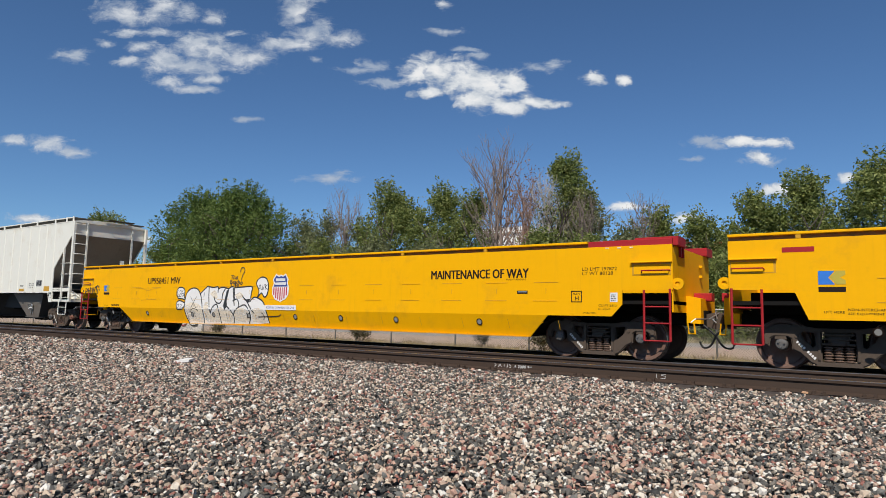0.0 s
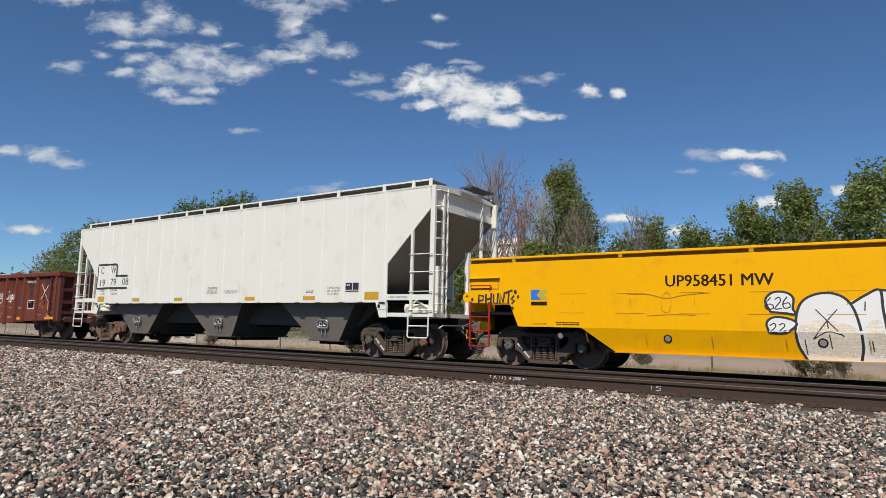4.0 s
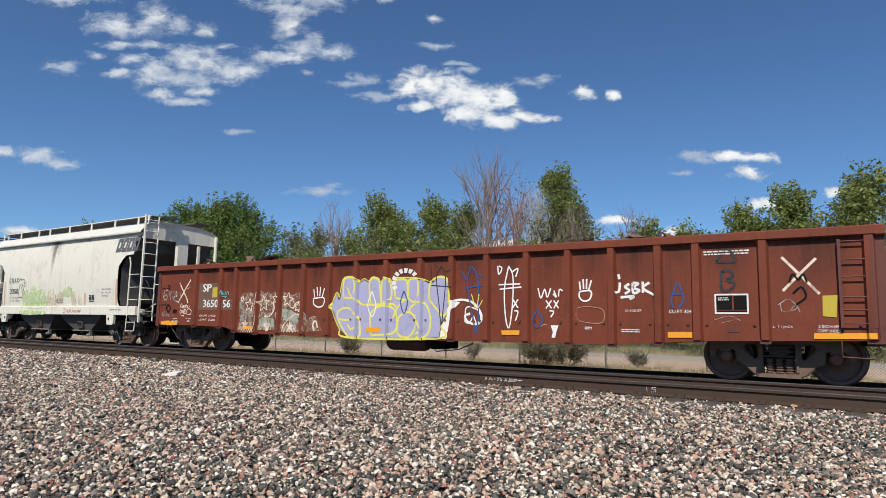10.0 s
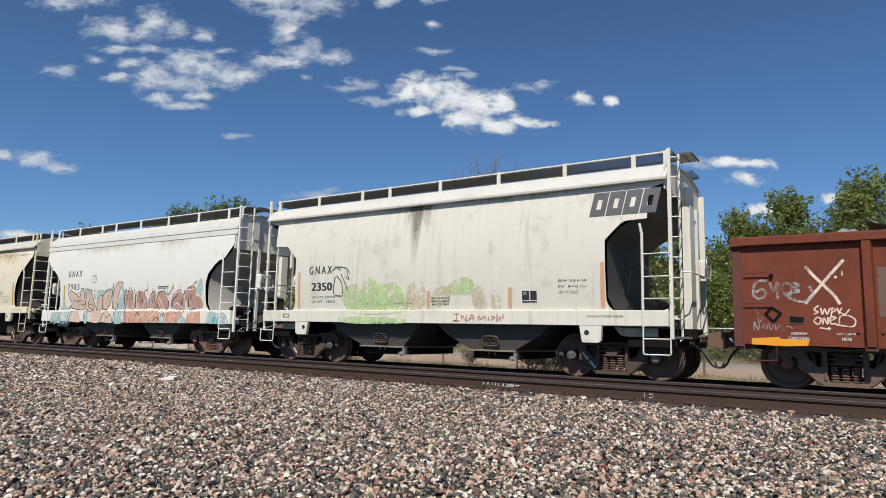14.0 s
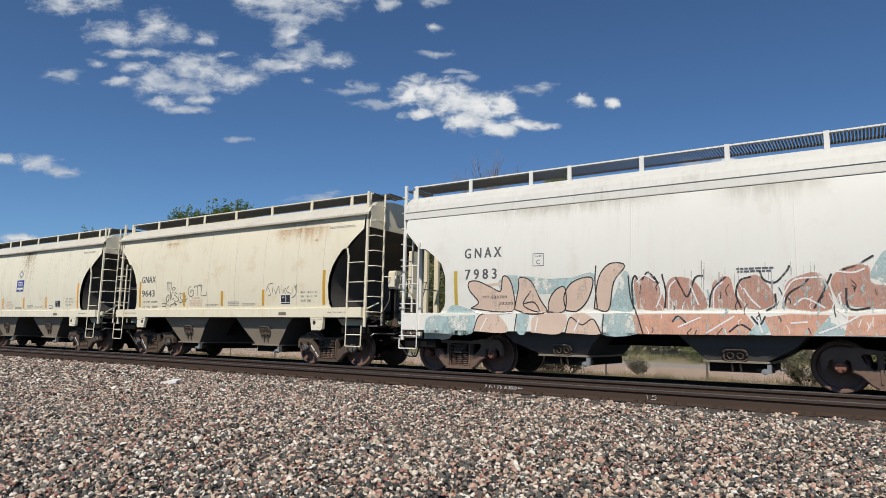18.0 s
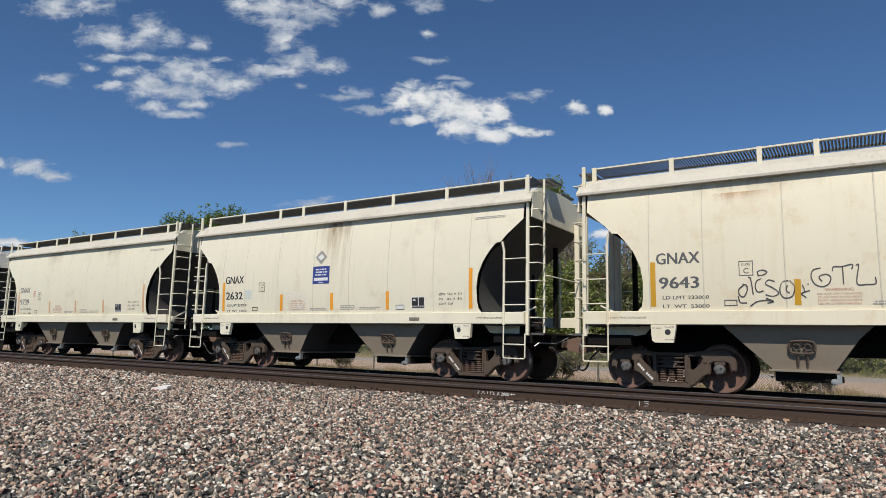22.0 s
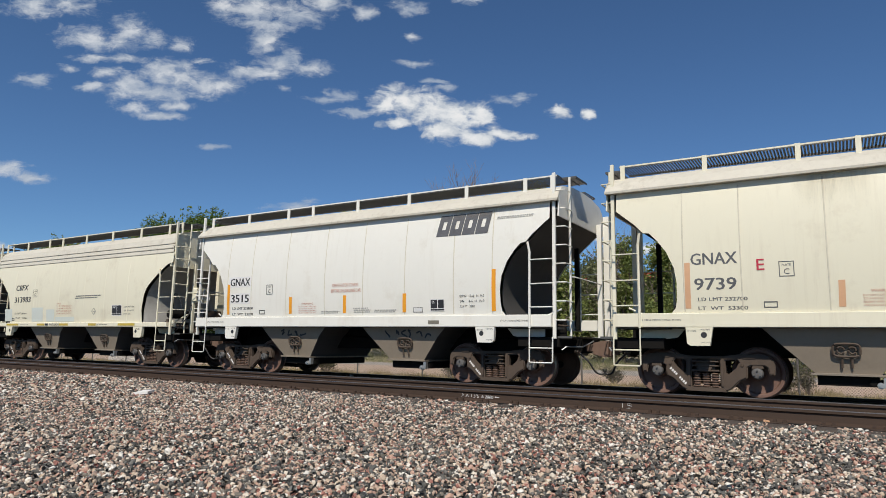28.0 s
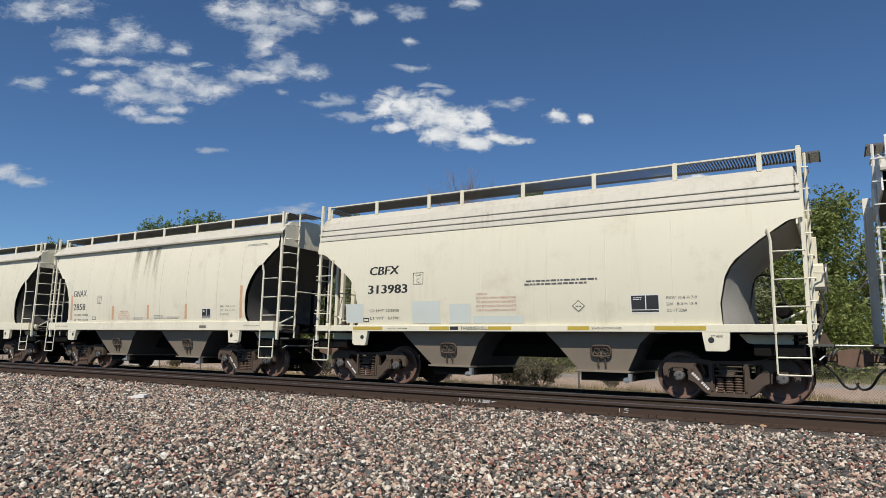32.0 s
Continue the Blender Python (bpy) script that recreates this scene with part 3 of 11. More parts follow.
def thing(name, label, category, group="", kind="", at=None):
    ob = new(name)
    ob.empty_display_size = 0.5
    if at is not None:
        ob.matrix_basis = at
    return tagged(ob, label, category, group, kind)


def lerp(table, z):
    """A value from rows of (z, value)."""
    if z <= table[0][0]:
        return table[0][1]
    for (a, va), (b, vb) in zip(table, table[1:]):
        if z <= b:
            return va + (vb - va) * (z - a) / max(1e-6, b - a)
    return table[-1][1]


# ---- marks painted on the sides of cars ----
def clip(poly, z, keep_above):
    out = []
    for (xa, za), (xb, zb) in zip(poly, poly[1:] + poly[:1]):
        ina, inb = (za >= z) == keep_above, (zb >= z) == keep_above
        if ina:
            out.append((xa, za))
        if ina != inb:
            f = (z - za) / (zb - za)
            out.append((xa + f * (xb - xa), z))
    return out


class Side:
    """The near side of a car: half width by height; marks lie on it."""

    def __init__(self, car, half, curved=False, ribs=()):
        self.car, self.half, self.curved, self.lift, self.ribs = car, half, curved, 0.0026, ribs

    def y(self, z, lift, x=0.0):
        out = 0.0
        for r in self.ribs:
            d = abs(x - r)
            if d < 0.10:
                out = 0.095 * min(1.0, (0.10 - d) / 0.038)
        return -(self.half(z) + lift + out)

    def polys(self, name, polys, material, label="", lift=None):
        if lift is None:
            self.lift += 0.00012
            lift = self.lift
        if len(polys) > 1 and name in ("graffiti_fill", "graffiti_star"):
            return [self.polys(name, [p], material, label) for p in polys]
        s = Shape()
        for p in polys:
            p = list(p)
            bands = [p]
            if self.curved:
                lo, hi = min(z for _, z in p), max(z for _, z in p)
                cuts = np.arange(math.floor(lo / 0.1) * 0.1, hi, 0.1)
                bands = [clip(clip(p, c, True), c + 0.1, False) for c in cuts]
            if self.ribs:
                lo, hi = min(x for x, _ in p), max(x for x, _ in p)
                cuts = [lo] + sorted(r + e for r in self.ribs for e in (-0.10, -0.062, 0.062, 0.10) if lo < r + e < hi) + [hi]
                turned = [(z, x) for x, z in p]
                bands = [[(x, z) for z, x in clip(clip(turned, a, True), b, False)] for a, b in zip(cuts, cuts[1:])]
            for b in bands:
                if len(b) > 2:
                    s.add([(x, self.y(z, lift, x), z) for x, z in b], [tuple(range(len(b)))])
        seen, order = {}, []
        for q in s.v:
            order.append(seen.setdefault(tuple(round(e, 4) for e in q), len(seen)))
        faces = [list(dict.fromkeys(order[i] for i in f)) for f in s.f]
        s.v, s.f = list(seen), [f for f in faces if len(f) > 2]
        return part(name, s, material, self.car, label)

    def rect(self, name, x0, z0, x1, z1, material, label="", lean=0.0):
        return self.polys(name, [[(x0, z0), (x1, z0), (x1 + lean, z1), (x0 + lean, z1)]], material, label)

    def border(self, name, x0, z0, x1, z1, t, material, label=""):
        return self.polys(name, [[(x0, z0), (x1, z0), (x1, z0 + t), (x0, z0 + t)], [(x0, z1 - t), (x1, z1 - t), (x1, z1), (x0, z1)],
                                 [(x0, z0 + t), (x0 + t, z0 + t), (x0 + t, z1 - t), (x0, z1 - t)],
                                 [(x1 - t, z0 + t), (x1, z0 + t), (x1, z1 - t), (x1 - t, z1 - t)]], material, label)

    def bars(self, name, x0, z0, x1, z1, rows, material, label="", seed=1):
        """Rows of short bars, for small writing that cannot be read."""
        rnd, out = random.Random(seed), []
        pitch = (z1 - z0) / rows
        h = pitch * 0.5
        for r in range(rows):
            x, z = x0 + rnd.uniform(0, 0.06) * (x1 - x0), z0 + r * pitch
            end = x1 - rnd.uniform(0, 0.22) * (x1 - x0)
            while x < end:
                w = rnd.uniform(1.2, 4.0) * h
                out.append([(x, z), (min(x + w, end), z), (min(x + w, end), z + h), (x, z + h)])
                x += w + 0.7 * h
        return tagged(self.polys(name, out, material, label), kind="stuff")

    def strokes(self, name, lines, width, material, label="", smooth=True):
        s = Shape()
        for line in lines:
            self.lift += 0.00003
            p = curve(line) if smooth else [Vector(q) for q in dense(line)]
            if self.ribs:
                p = [Vector(q) for q in dense([tuple(e) for e in p], 0.025)]
            if len(p) < 2:
                continue
            v = []
            for i, q in enumerate(p):
                d = p[min(i + 1, len(p) - 1)] - p[max(i - 1, 0)]
                nrm = Vector((-d.y, d.x)).normalized() * width / 2
                for e in (q + nrm, q - nrm):
                    v.append((e.x, self.y(e.y, self.lift, e.x), e.y))
            s.add(v, [(2 * i, 2 * i + 1, 2 * i + 3, 2 * i + 2) for i in range(len(p) - 1)])
        return part(name, s, material, self.car, label)

    def text(self, body, x, z, h, material, width=None, label="", bold=0.0, name="lettering", slant=0.0):
        cu = bpy.data.curves.new("letters", "FONT")
        cu.body, cu.resolution_u = body, 2
        ob = bpy.data.objects.new("letters", cu)
        me = bpy.data.meshes.new_from_object(ob)
        bpy.data.objects.remove(ob)
        bpy.data.curves.remove(cu)
        a = np.empty(len(me.vertices) * 3)
        me.vertices.foreach_get("co", a)
        a = a.reshape(-1, 3)
        lo, hi = a.min(0), a.max(0)
        k = h / (hi[1] - lo[1])
        kx = (width / (hi[0] - lo[0])) if width else k
        zz = z + (a[:, 1] - lo[1]) * k
        xx = x + (a[:, 0] - lo[0]) * kx + slant * (zz - z)
        faces, s = [tuple(f.vertices) for f in me.polygons], Shape()
        bpy.data.meshes.remove(me)
        for shift in ((-bold * kx, 0.0, bold * kx) if bold else (0.0,)):
            self.lift += 0.00008
            s.add([(q + shift, self.y(w, self.lift), w) for q, w in zip(xx, zz)], faces)
        me = s.mesh(name, material)
        ob = new(name, me)
        ob.parent = self.car
        if label:
            tagged(ob, label)
        return ob


def dense(line, step=0.12):
    out = [line[0]]
    for a, b in zip(line, line[1:]):
        n = max(1, int(math.dist(a, b) / step))
        out += [(a[0] + (b[0] - a[0]) * i / n, a[1] + (b[1] - a[1]) * i / n) for i in range(1, n + 1)]
    return out


def curve(line, n=5):
    """A smooth line through the given points."""
    p = [Vector(q) for q in line]
    if len(p) < 3:
        return [Vector(q) for q in dense(line)]
    p = [2 * p[0] - p[1]] + p + [2 * p[-1] - p[-2]]
    out = []
    for a, b, c, d in zip(p, p[1:], p[2:], p[3:]):
        for i in range(n):
            t = i / n
            out.append(0.5 * (2 * b + (c - a) * t + (2 * a - 5 * b + 4 * c - d) * t * t + (3 * b - a - 3 * c + d) * t ** 3))
    return out + [p[-2]]


def ring(cx, cz, rx, rz, n=20):
    return [(cx + rx * math.cos(2 * math.pi * k / n), cz + rz * math.sin(2 * math.pi * k / n)) for k in range(n)]


# ---- running gear, shared by all the cars ----
WHEEL_R = 0.457
SPINNING, ROLLING = [], []      # wheelsets with their places; cars with their places


def wheel_shape(sign):
    s = Shape()
    o = 0.69 * sign
    prof = [(0.075, 0.16), (0.13, 0.165), (0.14, 0.12), (0.20, 0.085), (0.30, 0.07), (0.365, 0.085), (0.385, 0.135), (0.40, 0.142),
            (0.445, 0.142), (0.452, 0.135), (0.457, 0.03), (0.465, 0.022), (0.482, 0.016), (0.483, 0.0), (0.40, -0.002), (0.37, 0.02), (0.14, 0.02), (0.075, -0.02)]
    s.lathe([(r, o + y * sign) for r, y in prof], 36)
    return s


def make_gear_meshes():
    g = {}
    w = wheel_shape(-1)
    g["near"], g["far"] = w.mesh("wheel", WHEEL, True), wheel_shape(1).mesh("wheel", WHEEL, True)
    for key, sg in (("tread_near", -1), ("tread_far", 1)):
        g[key] = Shape().lathe([(0.4585, 0.70 * sg), (0.4575, 0.80 * sg), (0.454, 0.8315 * sg)], 36).mesh("tread", TREAD, True)
    g["axle"] = Shape().lathe([(0.0, -1.05), (0.07, -1.05), (0.07, -0.86), (0.085, -0.85), (0.08, -0.5), (0.075, 0.5), (0.085, 0.85), (0.07, 0.86), (0.07, 1.05), (0.0, 1.05)], 16).mesh("axle", UNDER, True)
    for key, m in (("cap_steel", CAP_BLUE), ("cap_rust", CAP_RUST)):
        for sg in (-1, 1):
            s = Shape()
            s.lathe([(0.098, 0.99 * sg), (0.105, 1.0 * sg), (0.105, 1.09 * sg), (0.092, 1.105 * sg), (0.088, 1.13 * sg), (0.045, 1.14 * sg), (0.0, 1.138 * sg)], 20)
            for k in range(3):
                a = 2.1 * k + 0.4
                s.lathe([(0.0, 1.165 * sg), (0.017, 1.165 * sg), (0.019, 1.12 * sg)], 6, (0.055 * math.cos(a), 0, 0.055 * math.sin(a)))
            g[key + ("_near" if sg < 0 else "_far")] = s.mesh("bearing_cap", m, True)
    # side frame: one casting with two windows and a spring pocket, its edges rounded
    s = Shape()
    y0, y1 = -1.09, -0.95
    c = {"a0": (0.0, 0.755), "a1": (0.30, 0.755), "a2": (0.43, 0.775), "a3": (0.60, 0.80), "a4": (0.92, 0.80), "a5": (1.07, 0.775), "a6": (1.16, 0.70), "a7": (1.19, 0.60), "a8": (1.18, 0.44), "b0": (1.09, 0.42),
         "b1": (1.06, 0.56), "b2": (1.01, 0.59), "b3": (0.79, 0.59), "b4": (0.735, 0.56), "b5": (0.72, 0.37), "c0": (0.60, 0.31), "c1": (0.44, 0.15), "c2": (0.34, 0.10), "c3": (0.0, 0.10),
         "w0": (0.35, 0.675), "w1": (0.55, 0.695), "w2": (0.585, 0.645), "w3": (0.545, 0.555), "w4": (0.40, 0.42), "w5": (0.355, 0.45), "p0": (0.0, 0.69), "p1": (0.255, 0.69), "p2": (0.255, 0.175), "p3": (0.0, 0.175)}
    plan = ("a0 a1 p1 p0", "a1 a2 w0 p1", "a2 a3 w1 w0", "a3 a4 b3 b4 w2 w1", "a4 a5 b2 b3", "a5 a6 b1 b2", "a6 a7 a8 b0 b1", "b4 b5 c0 w3 w2", "c0 c1 w4 w3", "p1 w0 w5 p2", "w5 w4 c1 c2 p2", "p2 c2 c3 p3")
    bm = bmesh.new()
    vert = {}
    for sg in (1, -1):
        for row in plan:
            ring_of = []
            for k in row.split():
                x, z = c[k]
                key = (round(x * sg, 4), z)
                if key not in vert:
                    vert[key] = bm.verts.new((x * sg, y0, z))
                ring_of.append(vert[key])
            bm.faces.new(ring_of if sg < 0 else ring_of[::-1])
    grown = bmesh.ops.extrude_face_region(bm, geom=bm.faces[:])["geom"]
    bmesh.ops.translate(bm, vec=(0, y1 - y0, 0), verts=[e for e in grown if isinstance(e, bmesh.types.BMVert)])
    bmesh.ops.recalc_face_normals(bm, faces=bm.faces[:])
    rims = [e for e in bm.edges if len(e.link_faces) == 2 and e.calc_face_angle() > 1.2 and abs(e.verts[0].co.y - e.verts[1].co.y) < 0.01]
    bmesh.ops.bevel(bm, geom=rims, offset=0.022, segments=2, affect="EDGES", clamp_overlap=True)
    bm.verts.index_update()
    s.add([tuple(v.co) for v in bm.verts], [tuple(v.index for v in f.verts) for f in bm.faces])
    bm.free()
    for sg in (-1, 1):
        def q(p):
            return [(x * sg, z) for x, z in p]
        s.prism(q([(0.80, 0.545), (1.00, 0.545), (0.985, 0.60), (0.815, 0.60)]), y0 - 0.012, y1 + 0.02)      # bearing adapter
        s.prism(q([(0.62, 0.775), (0.90, 0.775), (0.86, 0.725), (0.66, 0.72)]), y0 - 0.016, y0 + 0.004)         # raised pad
        s.prism(q([(0.275, 0.20), (0.315, 0.20), (0.315, 0.66), (0.275, 0.66)]), y0 - 0.022, y0 + 0.004)        # column guide
        s.lathe([(0.0, y0 - 0.018), (0.028, y0 - 0.018), (0.032, y0 + 0.006)], 8, (0.64 * sg, 0, 0.60))
    s.prism([(-0.36, 0.098), (0.36, 0.098), (0.30, 0.17), (-0.30, 0.17)], y0 - 0.045, y1 + 0.05)
    stencil = Shape()
    for k in range(9):
        if k != 4:
            x, z = -0.66 + 0.033 * k, 0.50 - 0.034 * k
            stencil.add([(x, y0 - 0.001, z), (x + 0.022, y0 - 0.001, z - 0.024), (x + 0.055, y0 - 0.001, z + 0.008), (x + 0.033, y0 - 0.001, z + 0.032)], [(0, 1, 2, 3)])
    g["stencil"] = stencil.mesh("stencil", INK_WHITE)
    g["rusty_near"], g["rusty_far"] = s.mesh("side_frame", RUSTY_IRON, True), s.flipped().mesh("side_frame", RUSTY_IRON, True)
    g["frame_near"], g["frame_far"] = s.mesh("side_frame", IRON, True), s.flipped().mesh("side_frame", IRON, True)
    coil = []
    for k in range(6):
        z = 0.175 + k * 0.047
        coil += [(0.052, z), (0.078, z + 0.010), (0.080, z + 0.020), (0.052, z + 0.031)]
    sp = Shape()
    sp.turn_z(coil, 9, (0, 0, 0))
    g["spring"] = sp.mesh("spring", RUSTY_IRON, True)
    b = Shape()
    b.cbox(-0.245, 0.245, -1.11, 1.11, 0.462, 0.50, 0.01)
    b.cbox(-0.235, 0.235, -1.13, 1.13, 0.555, 0.585, 0.01)
    b.cbox(-0.235, 0.235, -1.13, 1.13, 0.635, 0.665, 0.01)
    b.box(-0.16, 0.16, -1.07, 1.07, 0.49, 0.66)
    b.cbox(-0.12, 0.12, -1.125, -1.06, 0.50, 0.565, 0.02)
    b.cbox(-0.19, 0.19, -0.9, 0.9, 0.54, 0.72, 0.02)
    b.cbox(-0.10, 0.10, -1.16, -1.10, 0.46, 0.52, 0.01)
    g["bolster"] = b.mesh("truck", IRON)
    br = Shape()
    for sg in (-1, 1):
        br.cbox(0.36 * sg - 0.05, 0.36 * sg + 0.05, -0.9, 0.9, 0.30, 0.38, 0.01)
        for y in (-0.76, 0.76):
            br.box(0.38 * sg - 0.03, 0.38 * sg + 0.03, y - 0.06, y + 0.06, 0.30, 0.52)
    br.tube([(-0.36, 0.1, 0.42), (0.36, 0.1, 0.42)], 0.025)
    g["rigging"] = br.mesh("brake_rigging", UNDER)
    return g


GEAR = make_gear_meshes()


def truck(car, x, caps=("cap_steel", "cap_rust")):
    t = part("truck", GEAR["bolster"], None, car, "cast steel freight truck, brown with grime", at=Matrix.Translation((x, 0, 0)))
    kind = "rusty" if caps == ("cap_rust", "cap_rust") else "frame"
    part("side_frame", GEAR[kind + "_near"], None, t)
    part("side_frame", GEAR[kind + "_far"], None, t)
    if caps[0] == "cap_steel":
        part("stencil", GEAR["stencil"], None, t)
    part("brake_rigging", GEAR["rigging"], None, t)
    for i in (-1, 0, 1):
        part("spring", GEAR["spring"], None, t, at=Matrix.Translation((i * 0.16, -1.035, 0)))
        part("spring", GEAR["spring"], None, t, at=Matrix.Translation((i * 0.16, 1.035, 0)))
    for sg, cap in zip((-1, 1), caps):
        place = (x + sg * 0.889, 0, WHEEL_R)
        w = part("wheelset", GEAR["axle"], None, car, "steel wheelset with rusty wheel faces and bright treads", at=Matrix.Translation(place))
        part("wheel", GEAR["near"], None, w), part("wheel", GEAR["far"], None, w)
        for end in ("_near", "_far"):
            part("tread", GEAR["tread" + end], None, w), part("bearing_cap", GEAR[cap + end], None, w)
        SPINNING.append((w, place))


def coupler_end(car, x, sg, z=0.86, reach=0.62, hose=True, mat=None):
    """Coupler, knuckle, air hose and cut lever at one end; sg is 1 or -1."""
    s = Shape()
    s.cbox(min(x * sg - 0.35 * sg, x * sg + (reach - 0.22) * sg), max(x * sg - 0.35 * sg, x * sg + (reach - 0.22) * sg), -0.075, 0.075, z - 0.085, z + 0.085, 0.02)
    head = [(reach - 0.30, z - 0.13), (reach - 0.06, z - 0.19), (reach + 0.04, z - 0.17), (reach + 0.05, z + 0.14), (reach - 0.06, z + 0.17), (reach - 0.30, z + 0.12)]
    s.prism([((x + a) * sg, b) for a, b in head], -0.15 if sg > 0 else -0.02, 0.02 if sg > 0 else 0.15)
    s.cbox(min((x - 0.02) * sg, (x + 0.05) * sg), max((x - 0.02) * sg, (x + 0.05) * sg), -0.28, 0.28, z - 0.17, z + 0.2, 0.02)
    part("coupler", s, mat or RUSTY_IRON, car, "rusty knuckle coupler", smooth=False)
    if hose:
        h = Shape()
        p = curve3([((x + 0.05) * sg, -0.32, z - 0.10), ((x + 0.25) * sg, -0.30, z - 0.28), ((x + 0.40) * sg, -0.22, z - 0.52), ((x + 0.55) * sg, -0.16, z - 0.56), ((x + 0.62) * sg, -0.15, z - 0.45)])
        h.tube(p, 0.022, 6)
        part("air_hose", h, RUBBER, car)
    lever = Shape()
    lever.tube([((x + 0.05) * sg, -1.35, z - 0.05), ((x + 0.12) * sg, -1.3, z + 0.02), ((x + 0.2) * sg, -0.5, z + 0.02), ((x + 0.32) * sg, -0.1, z + 0.16)], 0.014, 5)
    part("cut_lever", lever, GALV, car)


def curve3(pts, n=5):
    p = [Vector(q) for q in pts]
    p = [2 * p[0] - p[1]] + p + [2 * p[-1] - p[-2]]
    out = []
    for a, b, c, d in zip(p, p[1:], p[2:], p[3:]):
        for i in range(n):
            t = i / n
            out.append(0.5 * (2 * b + (c - a) * t + (2 * a - 5 * b + 4 * c - d) * t * t + (3 * b - a - 3 * c + d) * t ** 3))
    return out + [p[-2]]


# ---- covered hopper cars ----
def bulge(z):
    return 1.50 + 0.10 * (1 - ((z - 2.55) / 1.3) ** 2)


def hopper_half(sill_top):
    return lambda z: 1.588 if z < sill_top else bulge(z)


KINDS = {
    "plain": dict(half_len=5.72, sill=(1.28, 1.55), eave=3.99, truck=4.12,
                  cut=[(1.56, 4.60), (1.64, 4.53), (1.80, 4.50), (2.12, 4.49), (2.40, 4.53), (2.71, 4.66), (2.95, 4.83), (3.11, 4.98), (3.125, 5.10), (3.30, 5.26), (3.62, 5.64), (4.1, 5.64)],
                  roof=[(1.485, 3.985), (1.60, 3.985), (1.605, 4.03), (1.54, 4.10), (1.45, 4.22), (1.24, 4.36), (0.65, 4.45), (0.0, 4.47)],
                  bays=[(-3.1, -0.75, -2.3, -1.35), (0.5, 2.95, 1.32, 2.3)], seams=(-4.36, -3.36, -2.0, -0.62, 0.65, 1.93, 3.30, 4.30), rungs=(1.70, 2.20, 2.72)),
    "stepped": dict(half_len=5.62, sill=(1.27, 1.42), eave=3.62, truck=4.24,
                    cut=[(1.42, 4.24), (1.80, 4.22), (2.29, 4.32), (2.45, 4.40), (2.59, 4.50), (2.93, 4.92), (3.22, 5.34), (3.26, 5.42), (3.30, 5.64), (3.7, 5.64)],
                    roof=[(1.50, 3.62), (1.55, 3.63), (1.55, 3.655), (1.52, 3.76), (1.545, 3.77), (1.545, 3.79), (1.50, 3.91), (1.525, 3.92), (1.52, 3.945), (1.45, 4.12), (1.25, 4.31), (0.65, 4.43), (0.0, 4.46)],
                    bays=[(-3.0, -0.7, -2.2, -1.2), (0.7, 2.9, 1.4, 2.4)], seams=(-4.0, -2.5, -0.75, 0.85, 2.1, 3.4), rungs=(1.72, 2.20, 2.70)),
    "deep_sill": dict(half_len=5.75, sill=(0.98, 1.40), eave=3.72, truck=4.33,
                      cut=[(1.40, 4.60), (1.55, 4.48), (1.72, 4.45), (2.24, 4.44), (2.55, 4.55), (2.80, 4.82), (2.94, 5.03), (2.97, 5.24), (3.06, 5.32), (3.40, 5.64), (3.8, 5.64)],
                      roof=[(1.49, 3.72), (1.535, 3.73), (1.535, 3.75), (1.51, 3.90), (1.53, 3.91), (1.525, 3.93), (1.49, 4.05), (1.43, 4.18), (1.25, 4.32), (0.65, 4.43), (0.0, 4.46)],
                      bays=[(-3.0, -0.7, -2.1, -1.1), (0.8, 3.0, 1.3, 2.3)], seams=(-2.9, 0.0, 2.9), rungs=(1.62, 2.10, 2.55)),
    "square": dict(half_len=5.72, sill=(1.08, 1.40), eave=3.98, truck=4.4,
                   cut=[(1.40, 4.58), (1.48, 4.50), (1.60, 4.45), (2.83, 4.44), (3.0, 4.61), (3.16, 4.78), (3.20, 4.86), (3.22, 5.30), (3.84, 5.33), (3.92, 5.64), (4.1, 5.64)],
                   roof=[(1.485, 3.975), (1.61, 3.98), (1.615, 4.025), (1.52, 4.15), (1.43, 4.27), (1.25, 4.36), (0.65, 4.44), (0.0, 4.46)],
                   bays=[(-3.2, -0.3, -2.2, -0.9), (0.2, 3.1, 1.1, 2.2)], seams=(-4.07, -2.51, -0.91, 0.88, 2.33, 3.92), rungs=(1.62, 2.05, 2.50)),
}


def grating(x0, x1, y0, y1, z, step=0.056):
    s = Shape()
    h = 0.30 * step
    for y in (y0, y1):
        s.box(x0, x1, y - 0.012, y + 0.012, z - 0.045, z)
    n = int((x1 - x0) / step)
    for i in range(n + 1):
        x = x0 + (x1 - x0) * i / n
        s.add([(x - h, y0, z - 0.004), (x + h, y0, z - 0.004), (x + h, y1, z - 0.004), (x - h, y1, z - 0.004),
               (x, y0, z - 0.026), (x, y1, z - 0.026)], [(0, 1, 2, 3), (0, 3, 5, 4), (1, 4, 5, 2)])
    return s


def walkway(name, shape, material, car, label=""):
    return tagged(part(name, shape, material, car, label), kind="stuff")


def side_sheet(k, half, sg):
    """One curved side with its cut-away ends."""
    s = Shape()
    lo, hi = k["sill"][1], k["eave"]
    zs = sorted(set([lo, hi] + [z for z, _ in k["cut"] if lo < z < hi] + list(np.arange(lo, hi, 0.16))))
    cols = 9
    for z in zs:
        e = lerp(k["cut"], z)
        s.v += [(-e + 2 * e * c / cols, sg * half(max(z, lo + 0.001)), z) for c in range(cols + 1)]
    for i in range(len(zs) - 1):
        for c in range(cols):
            a = i * (cols + 1) + c
            s.f.append((a, a + 1, a + cols + 2, a + cols + 1))
    return s


